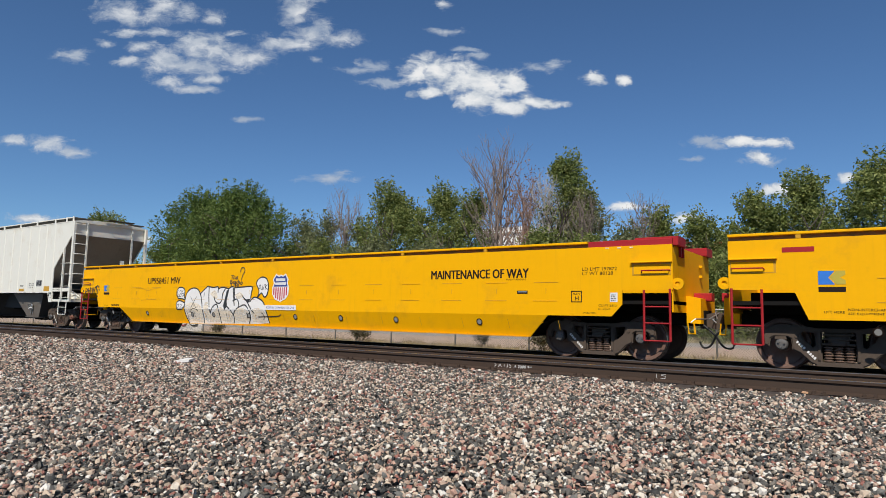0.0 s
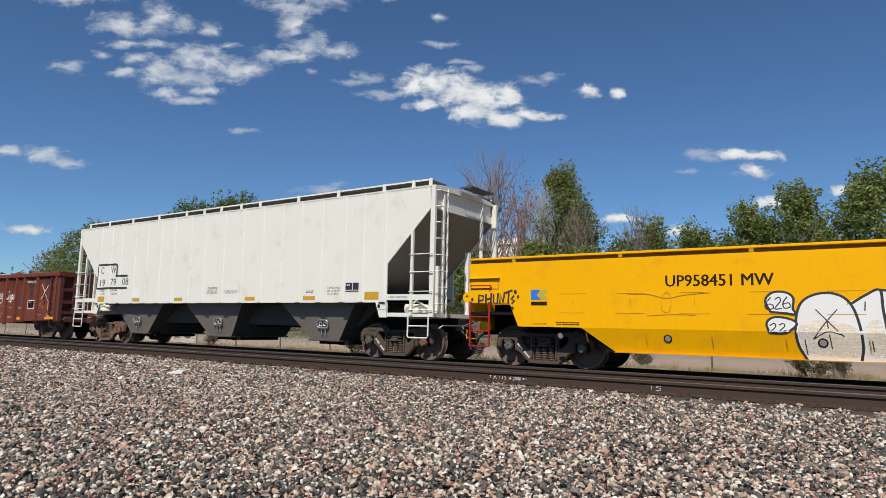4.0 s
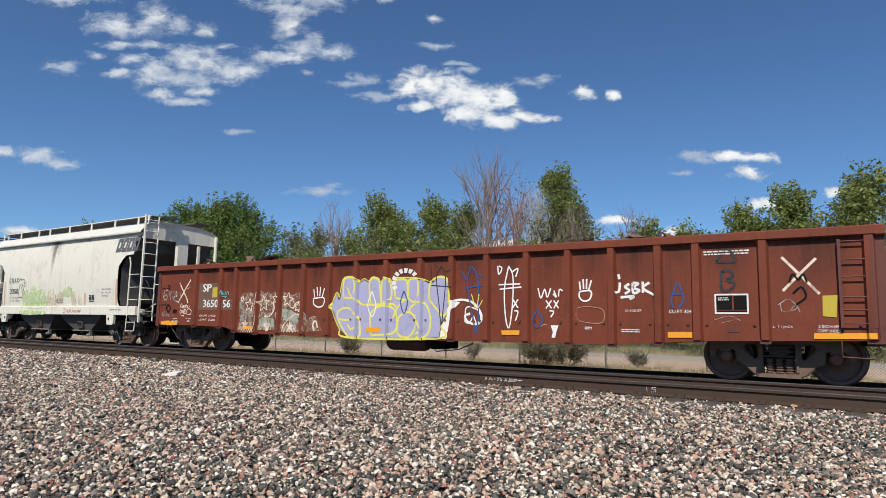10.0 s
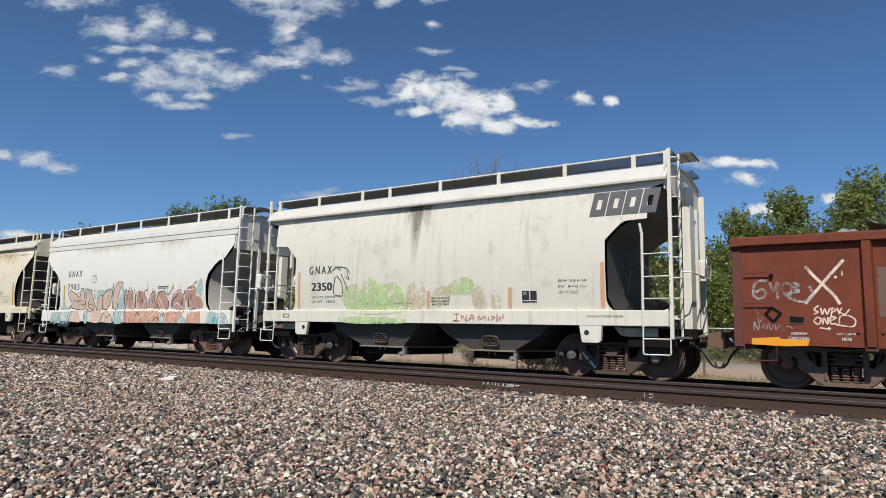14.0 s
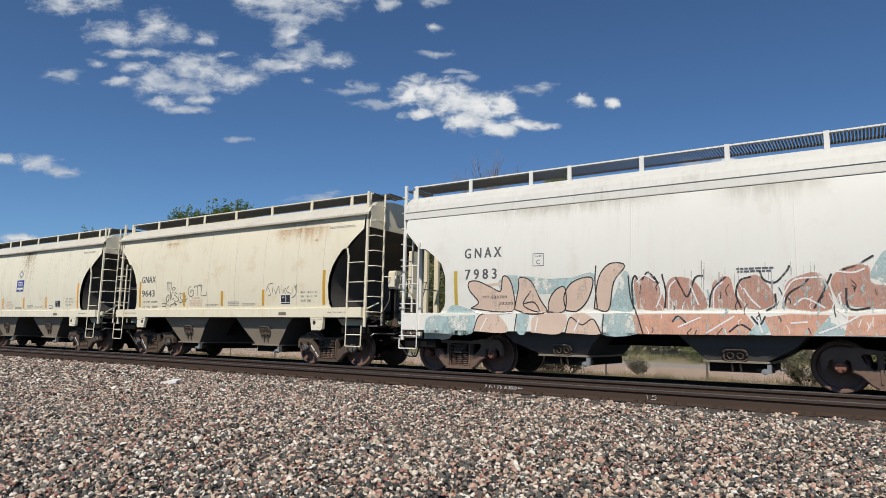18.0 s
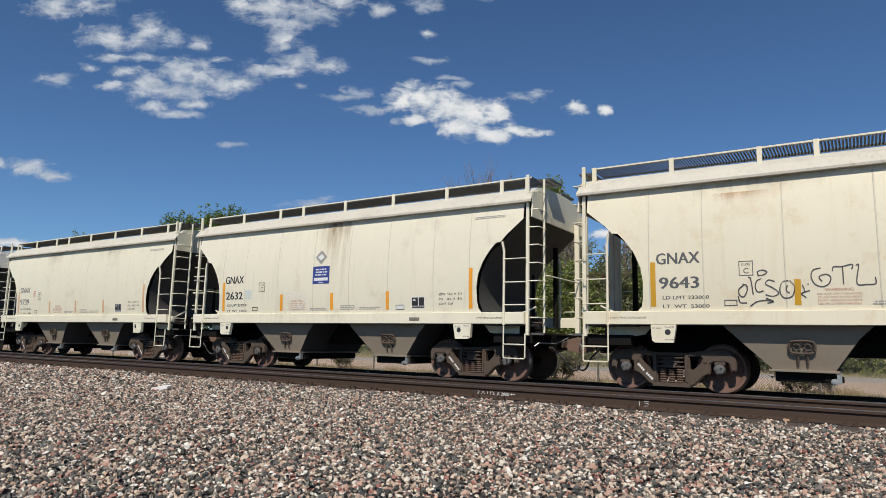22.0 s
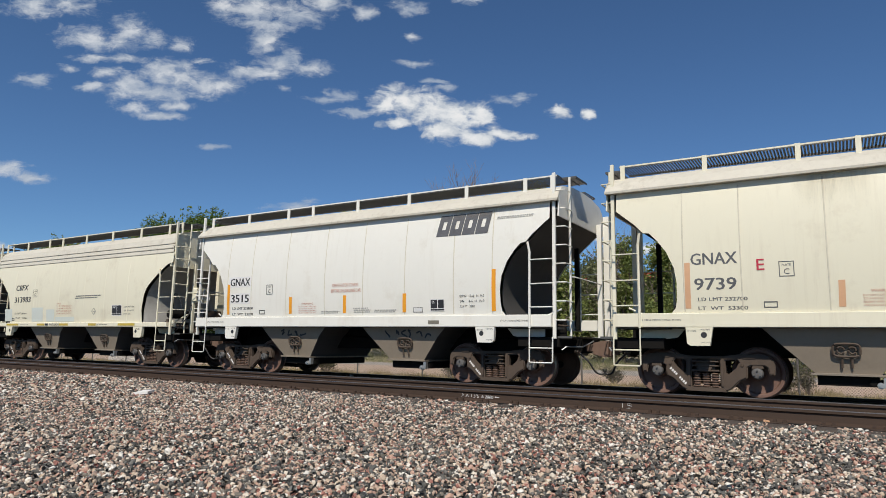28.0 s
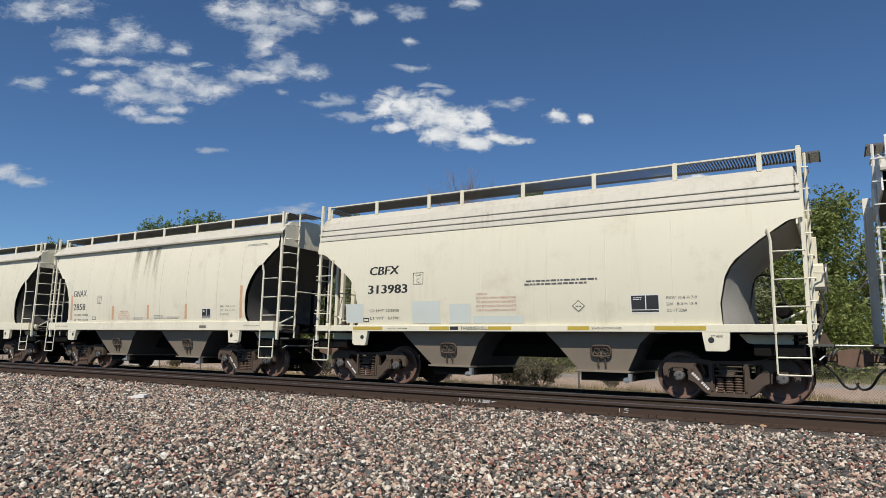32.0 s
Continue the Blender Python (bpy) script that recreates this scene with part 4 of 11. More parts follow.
def brake_end(car, L, paint, sg):
    """Hand brake, chain, bell crank and brackets on the end of a car."""
    def put(name, shape, material, label=""):
        return part(name, shape.mirrored() if sg > 0 else shape, material, car, label)
    w = Shape().tube([(-L - 0.30, -0.55 + 0.26 * math.cos(a), 2.30 + 0.26 * math.sin(a)) for a in np.linspace(0, 2 * math.pi, 19)], 0.018, 6)
    for a in (0.3, 1.35, 2.4):
        w.tube([(-L - 0.28, -0.55 + 0.26 * math.cos(a), 2.30 + 0.26 * math.sin(a)), (-L - 0.28, -0.55 - 0.26 * math.cos(a), 2.30 - 0.26 * math.sin(a))], 0.012, 5)
    put("brake_wheel", w, GALV, "hand brake wheel")
    put("brake_housing", Shape().cbox(-L - 0.26, -L - 0.05, -0.78, -0.36, 2.08, 2.56, 0.05), paint)
    chain = Shape()
    for i in range(17):
        z, s = 2.06 - 0.055 * i, 0.018
        ring = [(-L - 0.17 + (s * math.cos(a) if i % 2 else 0), -0.62 + (0 if i % 2 else s * math.cos(a)), z + 1.9 * s * math.sin(a)) for a in np.linspace(0, 2 * math.pi, 9)]
        chain.tube(ring, 0.007, 4)
    tagged(put("brake_chain", chain, IRON), kind="stuff")
    put("bell_crank", Shape().prism([(-L - 0.05, 1.02), (-L - 0.32, 1.08), (-L - 0.22, 1.30), (-L - 0.08, 1.24)], -0.66, -0.58), IRON)
    put("end_bracket", Shape().cbox(-L - 0.18, -L - 0.04, -0.30, 0.30, 1.5, 1.85, 0.03), IRON)
    put("end_bracket", Shape().cbox(-L - 0.16, -L - 0.02, 0.15, 0.4, 1.2, 3.2, 0.02), paint)
    put("brake_pipe", Shape().tube(curve3([(-L + 0.3, -1.1, 1.15), (-L - 0.05, -1.2, 1.25), (-L - 0.25, -1.0, 1.7), (-L - 0.2, -0.9, 2.0)]), 0.02, 6), RUBBER)


def bracket(bay, m, face, zc, material):
    """A cast bracket on the near face of a hopper: a rounded loop with two eyes and two legs."""
    def knob(x, z, out=0.05):
        return (m + x, face(z, out), z)
    loop = [knob(0.20 * math.copysign(abs(math.cos(a)) ** 0.5, math.cos(a)), zc + 0.11 * math.copysign(abs(math.sin(a)) ** 0.5, math.sin(a))) for a in np.linspace(0.01, 6.29, 17)]
    part("vibrator_bracket", Shape().tube(loop, 0.024, 6), material, bay, "cast bracket on the hopper face")
    for sx in (-1, 1):
        eye = [knob(sx * 0.085 + 0.055 * math.cos(a), zc + 0.06 * math.sin(a), 0.04) for a in np.linspace(0, 2 * math.pi, 11)]
        part("bracket_eye", Shape().tube(eye, 0.018, 5), material, bay)
        part("bracket_leg", Shape().tube([knob(sx * 0.07, zc - 0.10, 0.035), knob(sx * 0.075, zc - 0.30, 0.03)], 0.022, 5), material, bay)


def hopper_car(kind, label, paint, caps=("cap_steel", "cap_steel")):
    k = KINDS[kind]
    half = hopper_half(k["sill"][1])
    L, (s0, s1), eave = k["half_len"], k["sill"], k["eave"]
    car = thing("covered_hopper_car", label, "freight car", "covered hopper cars of the train")
    for sg in (-1, 1):
        part("side_sheet", side_sheet(k, half, sg), paint, car, smooth=True)
    roof = [(-w, z) for w, z in k["roof"]] + [(w, z) for w, z in k["roof"][::-1]]
    r = Shape()
    n = len(roof)
    over = 0.13 if kind == "plain" else -0.07   # how far the end wall stands out past the corner posts
    r.add([(x, y, z) for x in (-L - max(over, -0.02), L + max(over, -0.02)) for y, z in roof], [(i, i + 1, n + i + 1, n + i) for i in range(n - 1)])
    part("roof", r, ROOF_DUST if paint in (CREAM, CREAM_WARM) else ROOF_WHITE, car)
    hatch = Shape().cbox(-L + 0.6, L - 0.6, -0.34, 0.34, 4.45, 4.55, 0.04)
    part("roof_hatch", hatch, paint, car, "long trough hatch cover")
    zt = k["cut"][-2][0]
    for sg in (-1, 1):
        zw = zt + 0.03 if kind == "plain" else zt - 0.12
        top = [(-bulge(zw), zw), (-1.49, eave)] + [(-w, z) for w, z in k["roof"][3:]] + [(w, z) for w, z in k["roof"][::-1][:-3]] + [(1.49, eave), (bulge(zw), zw)]
        part("end_wall", Shape().along(top, *sorted((sg * (L + over - 0.03), sg * (L + over)))), paint, car)
        b0 = k["bays"][-1][1] if sg > 0 else -k["bays"][0][0]
        sheet = Shape()
        zs = [s0] + [s1 + (zt - s1) * i / 9 for i in range(10)]
        ys = (-1.485, -1.15, -0.70, 0.70, 1.15, 1.485)
        swells = (0.0, 0.26, 0.42, 0.42, 0.26, 0.0) if kind in ("deep_sill", "stepped") else (0.0,) * 6
        for i, z in enumerate(zs):
            for y, swell in zip(ys, swells):
                edge = b0 if i == 0 else lerp(k["cut"], z) + 0.012
                fall = 0.0 if i == 0 else 1 - (i - 1) / 9
                sheet.v.append((sg * min(edge + swell * fall ** 0.8, L + over - 0.035), y, z))
        if kind == "plain":
            zs.append(zw)
            sheet.v += [(sg * (L + over - 0.035), y, zw) for y in ys]
        for i in range(len(zs) - 1):
            for j in range(5):
                a = i * 6 + j
                sheet.f.append((a, a + 1, a + 7, a + 6))
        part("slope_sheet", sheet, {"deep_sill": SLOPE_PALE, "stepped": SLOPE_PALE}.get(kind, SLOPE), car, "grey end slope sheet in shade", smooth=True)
        part("stub_web", Shape().prism([(x * sg, z) for x, z in ((4.45, s0 - 0.01), (5.35, s0 - 0.01), (5.35, s0 - 0.20), (4.95, s0 - 0.24), (4.60, s0 - 0.18))], -1.12, -1.09), paint, car)
        part("side_sill", Shape().cbox(-L + 0.04, L - 0.04, *sorted((sg * 1.47, sg * 1.588)), s0, s1 - 0.004, 0.012), paint, car)
    # Added black plate closes the underside, where there is only dark shade.
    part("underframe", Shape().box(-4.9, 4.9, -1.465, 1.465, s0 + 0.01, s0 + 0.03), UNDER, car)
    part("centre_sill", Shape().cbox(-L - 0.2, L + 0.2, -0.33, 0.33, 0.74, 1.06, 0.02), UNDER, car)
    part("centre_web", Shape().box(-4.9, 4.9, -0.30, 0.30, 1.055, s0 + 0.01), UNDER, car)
    for x in k["seams"]:
        e = Shape()
        zs = [z for z in np.arange(s1 + 0.03, eave - 0.02, 0.18) if lerp(k["cut"], z) > abs(x) + 0.05]
        v, f = [], []
        for i, z in enumerate(zs):
            y = -half(z)
            v += [(x - 0.016, y + 0.002, z), (x - 0.005, y - 0.0045, z), (x + 0.005, y - 0.0045, z), (x + 0.016, y + 0.002, z)]
            if i:
                f += [(4 * i - 4 + j, 4 * i - 3 + j, 4 * i + 1 + j, 4 * i + j) for j in range(3)]
        if f:
            part("weld_seam", e.add(v, f), SEAM if kind == "plain" else paint, car)
    for a0, a1, b0, b1 in k["bays"]:
        s = Shape()
        s.add([(a0, -1.35, s0), (a1, -1.35, s0), (a1, 1.35, s0), (a0, 1.35, s0), (a0 + 0.22, -1.32, s0 - 0.22), (a1 - 0.22, -1.32, s0 - 0.22), (a1 - 0.22, 1.32, s0 - 0.22), (a0 + 0.22, 1.32, s0 - 0.22),
               (b0, -1.22, 0.50), (b1, -1.22, 0.50), (b1, 1.22, 0.50), (b0, 1.22, 0.50)],
              [(0, 1, 5, 4), (1, 2, 6, 5), (2, 3, 7, 6), (3, 0, 4, 7), (4, 5, 9, 8), (5, 6, 10, 9), (6, 7, 11, 10), (7, 4, 8, 11)])
        faces = s.f
        s.f = [f for i, f in enumerate(faces) if i % 2]
        # bay sides darker than the faces: their lack of light is in the colour
        bay = part("hopper_bay", s, SLOPE, car, "sloping grimy discharge hopper, its sides coloured dark for shade")
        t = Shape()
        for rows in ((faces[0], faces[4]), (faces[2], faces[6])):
            # deep and square cars have dark faces too, shade put into the colour
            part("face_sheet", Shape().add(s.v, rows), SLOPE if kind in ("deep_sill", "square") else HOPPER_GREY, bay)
        part("flange", Shape().cbox(b0 - 0.07, b1 + 0.07, -1.29, 1.29, 0.47, 0.51, 0.005), HOPPER_GREY, bay)
        part("gate_pinion", Shape().lathe([(0.0, -1.34), (0.03, -1.34), (0.03, -1.30), (0.055, -1.30), (0.055, -1.20), (0.0, -1.20)], 8, (b1 - 0.02, 0, 0.33)).box(b1 + 0.02, b1 + 0.09, -1.28, -1.18, 0.30, 0.46), GALV, bay)
        gate = Shape().cbox(b0 + 0.02, b1 - 0.02, -1.16, 1.16, 0.30, 0.465, 0.01)
        gate.tube([(b1 - 0.12, -1.2, 0.36), (b1 - 0.12, -0.9, 0.36)], 0.05, 8)
        gate.box(b1 - 0.06, b1 + 0.12, -1.15, -1.0, 0.31, 0.42)
        part("outlet_gate", gate, UNDER, bay)
        m = (b0 + b1) / 2
        z1, z2 = s0 - 0.28, s0 - 0.55

        def face(z, out):
            return -(1.22 + (1.32 - 1.22) * (z - 0.50) / (s0 - 0.72)) - out
        bracket(bay, m, face, (z1 + z2) / 2 + 0.04, IRON)
    # roof walks with their posts
    posts = (-5.55, -3.95, -2.35, -1.42, 0.16, 1.80, 3.45, 4.97, 5.62)
    for sg in (-1, 1):
        walkway("running_board", grating(-L + 0.1, L, *sorted((sg * 0.52, sg * 1.27)), 4.62), GRATE, car, "steel grating roof walk")
        part("board_edge", Shape().box(-L + 0.1, L, *sorted((sg * 1.27, sg * 1.283)), 4.595, 4.625), paint, car)
    for x in posts:
        part("board_post", Shape().cbox(x - 0.045, x + 0.045, -1.31, -1.285, 4.27, 4.63, 0.004), paint, car)
    for xa, xb in ((L - 0.02, L + 0.34), (-L - 0.28, -L + 0.02)):
        w = Shape()
        for y in np.arange(-1.0, -0.30, 0.045):
            w.box(xa, xb, y - 0.006, y + 0.006, 4.585, 4.62)
        for x in (xa + 0.01, (xa + xb) / 2, xb - 0.01):
            w.box(x - 0.01, x + 0.01, -1.02, -0.30, 4.575, 4.61)
        walkway("end_walk", w, GRATE, car)
    # ends: corner posts, ladders, steps, platform, brake wheel
    for sg in (-1, 1):
        def X(a):
            return sg * a

        def bx(a, b):
            return sorted((sg * a, sg * b))
        if kind == "plain":
            part("corner_post", Shape().cbox(*bx(L - 0.035, L + 0.035), -1.5, -1.45, s0 - 0.24, 4.62, 0.008), paint, car)
            part("corner_post", Shape().cbox(*bx(L + 0.16, L + 0.30), 1.42, 1.50, s0 - 0.24, 4.15, 0.01), paint, car)
            part("end_post", Shape().cbox(*bx(L + 0.16, L + 0.27), 0.90, 1.00, s0 - 0.2, 3.86, 0.01), paint, car)
            # Struts are coloured black for the shade they stand in.
            part("slope_strut", Shape().cbox(*bx(L - 0.40, L - 0.30), 0.86, 0.96, s0, 3.30, 0.008), UNDER, car)
            part("slope_strut", Shape().cbox(*bx(4.70, 4.76), 0.9, 0.98, s0, 2.62, 0.008), UNDER, car)
            far = part("ladder", Shape().tube([(X(L - 0.52), 1.60, s0 - 0.02), (X(L - 0.52), 1.60, 2.9), (X(L - 0.56), 1.62, 3.12)], 0.028, 6), paint, car, "side ladder")
            for z in k["rungs"]:
                part("rung", Shape().tube([(X(L - 0.52), 1.61, z), (X(L + 0.16), 1.60, z)], 0.014, 5), paint, far)
        else:
            for y in (-1.5, 1.5):
                w = 0.035 if y < 0 else 0.06
                part("corner_post", Shape().cbox(*bx(L - w, L + w), *sorted((y, y * 0.965)), s0 - 0.24, (4.62 if y < 0 else eave + 0.20), 0.008), paint, car)
            part("end_post", Shape().cbox(*bx(L - 0.02, L + 0.07), 0.66, 0.75, s0 - 0.2, eave - 0.25, 0.01), paint, car)
            if kind == "square":
                part("end_post", Shape().cbox(*bx(L - 0.06, L + 0.10), -0.21, 0.21, s0 - 0.2, 4.08, 0.02), paint, car, "wide white centre post")
            else:
                part("end_post", Shape().cbox(*bx(L - 0.02, L + 0.07), -0.75, -0.66, s0 - 0.2, 3.35, 0.01), paint, car)
        lx = L - 0.52
        lad = part("ladder", Shape().tube([(X(lx), -1.60, s0 - 0.02), (X(lx), -1.60, 2.9), (X(lx - 0.04), -1.62, 3.12)], 0.028, 6), paint, car, "side ladder")
        for z in k["rungs"]:
            part("rung", Shape().tube([(X(lx), -1.57, z), (X(lx + 0.01), -1.615, z), (X(L), -1.615, z), (X(L), -1.57, z)], 0.014, 5), paint, lad)
        step = Shape().tube([(X(lx), -1.60, s0), (X(lx), -1.61, 0.56), (X(lx + 0.02), -1.61, 0.54), (X(L - 0.02), -1.61, 0.54), (X(L), -1.61, 0.56), (X(L), -1.60, s0 - 0.2)], 0.016, 5)
        step.tube([(X(lx), -1.61, 0.84), (X(L), -1.61, 0.84)], 0.016, 5)
        part("sill_step", step, paint, car, "bent rod step below the sill")
        ex = L + (0.19 if kind == "plain" else 0.08)
        el = part("ladder", Shape().tube([(X(ex), -1.02, s0 - 0.2), (X(ex), -1.02, 4.60)], 0.028, 6), paint, car, "end ladder")
        for z in np.arange(s0 + 0.15, 4.6, 0.40):
            part("rung", Shape().tube([(X(L + 0.03), -1.46, z), (X(ex + 0.05), -1.45, z), (X(ex + 0.05), -1.04, z), (X(ex), -1.02, z)], 0.014, 5), paint, el)
        walkway("end_platform", grating(*bx(L + 0.02, L + 0.34), -1.35, 1.35, s0 - 0.18, 0.06), GRATE, car)
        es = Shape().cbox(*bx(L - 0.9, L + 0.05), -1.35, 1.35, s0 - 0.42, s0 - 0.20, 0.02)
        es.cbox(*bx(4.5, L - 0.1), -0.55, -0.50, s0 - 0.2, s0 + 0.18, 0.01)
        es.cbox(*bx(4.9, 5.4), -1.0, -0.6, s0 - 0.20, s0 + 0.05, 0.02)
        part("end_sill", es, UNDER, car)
        if kind != "deep_sill":
            part("jack_pad", Shape().prism([(X(a), z) for a, z in ((3.88, s0), (4.36, s0), (4.34, s0 - 0.30), (4.28, s0 - 0.34), (3.94, s0 - 0.34))], -1.588, -1.50), paint, car)
            # Hole drawn as a flat black disc, its inner shade as colour.
            part("jack_hole", Shape().lathe([(0.0, -1.592), (0.055, -1.592)], 14, (X(4.04), 0, s0 - 0.14)), INK, car)
        rail = Shape().tube([(X(ex), -1.0, s0 + 1.1), (X(L + 0.26), -0.9, s0 + 1.1), (X(L + 0.26), 0.9, s0 + 1.1), (X(L + 0.22), 0.95, s0 + 1.1)], 0.016, 5)
        part("grab_rail", rail, paint, car)
        # valves and rods on the end deck
        part("deck_plate", Shape().cbox(*bx(4.7, L - 0.06), -1.46, -0.75, s0 - 0.03, s0 + 0.02, 0.005), SLOPE, car)
        part("brake_valve", Shape().cbox(*bx(4.95, 5.13), -1.2, -1.0, s0 + 0.02, s0 + 0.20, 0.03).cbox(*bx(4.98, 5.08), -1.17, -1.05, s0 + 0.19, s0 + 0.27, 0.02), IRON, car)
        part("retainer_valve", Shape().cbox(*bx(L - 0.22, L - 0.12), -1.30, -1.18, s0 + 0.02, s0 + 0.22, 0.02), paint, car)
        part("brake_rod", Shape().tube([(X(4.9), -0.95, s0 + 0.10), (X(L - 0.1), -0.80, s0 + 0.42)], 0.022, 6), paint, car)
        part("brake_rod", Shape().tube([(X(5.15), -1.1, s0 + 0.08), (X(L + 0.1), -0.9, s0 + 0.05)], 0.018, 6), IRON, car)
        part("angle_cock", Shape().tube([(X(L + 0.02), -0.34, 0.78), (X(L + 0.14), -0.33, 0.76)], 0.04, 6), IRON, car)
        coupler_end(car, L + 0.06, sg)
    if kind != "plain":
        bw = Shape()
        circle = [(L + 0.22, 0.95 + 0.27 * math.cos(a), 2.42 + 0.27 * math.sin(a)) for a in np.linspace(0, 2 * math.pi, 19)]
        bw.tube(circle, 0.015, 5)
        for a in (0.3, 1.35, 2.4):
            bw.tube([(L + 0.2, 0.95 + 0.27 * math.cos(a), 2.42 + 0.27 * math.sin(a)), (L + 0.2, 0.95 - 0.27 * math.cos(a), 2.42 - 0.27 * math.sin(a))], 0.01, 5)
        part("brake_wheel", bw, GALV, car)
        part("brake_housing", Shape().cbox(L + 0.05, L + 0.18, 0.78, 1.12, 2.22, 2.62, 0.04), paint, car)
        tank = Shape().lathe([(0.0, -0.42), (0.12, -0.40), (0.14, -0.32), (0.14, 0.32), (0.12, 0.40), (0.0, 0.42)], 16, (L - 0.42, -0.85, s0 + 0.42))
        part("air_reservoir", tank, UNDER, car)
        tank = Shape().tube(curve3([(4.62, -0.66, 1.75), (4.75, -0.80, 2.3), (5.0, -0.85, 2.35), (5.15, -0.8, 2.1), (5.3, -0.7, 1.5)]), 0.018, 5)
        part("brake_pipe", tank, RUBBER, car)
    if kind in ("deep_sill", "stepped"):
        brake_end(car, L, paint, 1)
    truck(car, k["truck"], caps), truck(car, -k["truck"], caps[::-1])
    return car, Side(car, half, True)


def repaint(car, old, paint):
    """The same car in another paint."""
    for o in car.children_recursive:
        if o.type == "MESH" and o.material_slots and o.material_slots[0].material == old:
            o.material_slots[0].link = "OBJECT"
            o.material_slots[0].material = paint


def again(model, label, old, paint):
    """A second car of the same build, with its own wheels."""
    before = {o: p for o, p in SPINNING}
    pairs = [o for o in model.children_recursive]
    c = copy_thing(model, Matrix())
    tagged(c, label)
    repaint(c, old, paint)
    for o, p in zip(pairs, c.children_recursive):
        if o in before:
            SPINNING.append((p, before[o]))
    return c, Side(c, hopper_half(KINDS["plain"]["sill"][1]), True)


def dims_box(sd, x0, z0, x1, z1):
    """The dark consolidated stencil with its white border."""
    sd.rect("stencil_panel", x0, z0, x1, z1, INK_WHITE)
    t, m = 0.02, x0 + (x1 - x0) * 0.53
    sd.rect("stencil_panel", x0 + t, z0 + t + 0.05, m - 0.01, z1 - t, INK)
    sd.rect("stencil_panel", m + 0.01, z0 + t + 0.05, x1 - t, z1 - t, INK)
    sd.rect("stencil_panel", x0 + t, z0 + t, x1 - t, z0 + t + 0.035, INK)
    sd.bars("stencil", x0 + 0.05, z1 - 0.10, m - 0.06, z1 - 0.04, 2, INK_WHITE, seed=5)


def plate_box(sd, x0, z0, x1, z1, letter="C", ink=None):
    ink = ink or INK
    sd.border("plate_frame", x0, z0, x1, z1, 0.014, ink)
    sd.text("PLATE", x0 + 0.05, z1 - 0.085, 0.04, ink, x1 - x0 - 0.1)
    sd.text(letter, (x0 + x1) / 2 - 0.045, z0 + 0.04, 0.10, ink)


def common_marks(sd, ink, mark, number, tall, ld, lt, bar, exw, seed):
    """What the plain cars carry: owner's letters, number, weights, reflectors, stencils."""
    sd.text(mark, -4.22, 2.44, 0.22, ink, 0.80, bold=tall), sd.text(number, -4.17, 1.97, 0.22, ink, 0.72, bold=tall)
    sd.text("LD LMT " + ld, -4.12, 1.765, 0.066, ink, 0.84, bold=0.02), sd.text("LT  WT  " + lt, -4.12, 1.60, 0.066, ink, 0.84, bold=0.02)
    plate_box(sd, -2.75, 2.17, -2.51, 2.44, "C", ink)
    for x, h in ((-4.35, 0.86), (-1.88, 0.45), (0.01, 0.45), (1.87, 0.45), (4.28, 0.93)):
        sd.rect("reflector", x, 1.63, x + 0.10, 1.63 + h, bar, "orange reflective strip", lean=0.012)
    sd.text("2 INCH TREAD COND. SHOES", -5.16, 1.40, 0.035, ink, 0.72), sd.text("2 INCH TREAD COND. SHOES", 4.50, 1.40, 0.035, ink, 0.66)
    for x in (-4.33, 3.92):
        sd.text("LIFT HERE", x, 1.20, 0.028, ink, 0.16), sd.text("PULL HERE", x + 0.24, 1.225, 0.028, ink, 0.16), sd.text("JACK HERE", x + 0.24, 0.985, 0.028, ink, 0.16)
    dims_box(sd, 2.66, 1.64, 3.06, 1.93)
    for i, line in enumerate(exw):
        sd.text(line, 3.47, 1.95 - 0.115 * i, 0.055, ink, 0.63 if i < 2 else 0.38)
    sd.text("WARNING", -1.42, 1.865, 0.05, INK_RED, 0.42)
    for i, line in enumerate(("DO NOT APPLY VIBRATORS", "TO ANY PART OF CAR BODY", "EXCEPT VIBRATOR BRACKETS", "USE ON LOADED CAR ONLY")):
        sd.text(line, -1.53, 1.80 - 0.055 * i, 0.032, INK_RED, 0.64)
    sd.bars("stencil", 0.35, 1.64, 0.95, 1.78, 3, INK_FAINT, seed=seed + 1)
    sd.bars("stencil", 1.0, 1.64, 1.72, 1.72, 2, INK_FAINT, seed=seed + 2)
    sd.bars("stencil", -0.75, 1.63, -0.08, 1.71, 2, INK_FAINT, seed=seed + 3)
    sd.bars("stencil", 4.36, 3.70, 5.35, 3.77, 2, INK_FAINT, seed=seed + 4)
    sd.border("stencil_frame", -3.02, 1.63, -2.80, 1.74, 0.016, ink)
    sd.rect("defect_holder", 3.05 - 0.42, 1.35, 3.05 - 0.12, 1.43, HOPPER_CREAM)


def big_logo(sd, x0, z0, x1, z1, ink):
    """A large slanting owner's emblem, drawn as plain shapes."""
    w, h = (x1 - x0) / 4.3, z1 - z0
    for i in range(4):
        x, s = x0 + i * w, 0.30 * w

        def p(a, b):
            return (x + w * 0.94 * a + s * b, z0 + h * b)
        for lo, hi in ((0.0, 0.30), (0.70, 1.0)):
            sd.polys("emblem", [[p(0, lo), p(1, lo), p(1, hi), p(0, hi)]], ink, "large dark slanting emblem")
        for lo, hi in ((0.0, 0.36), (0.66, 1.0)):
            sd.polys("emblem", [[p(lo, 0.30), p(hi, 0.30), p(hi, 0.70), p(lo, 0.70)]], ink)




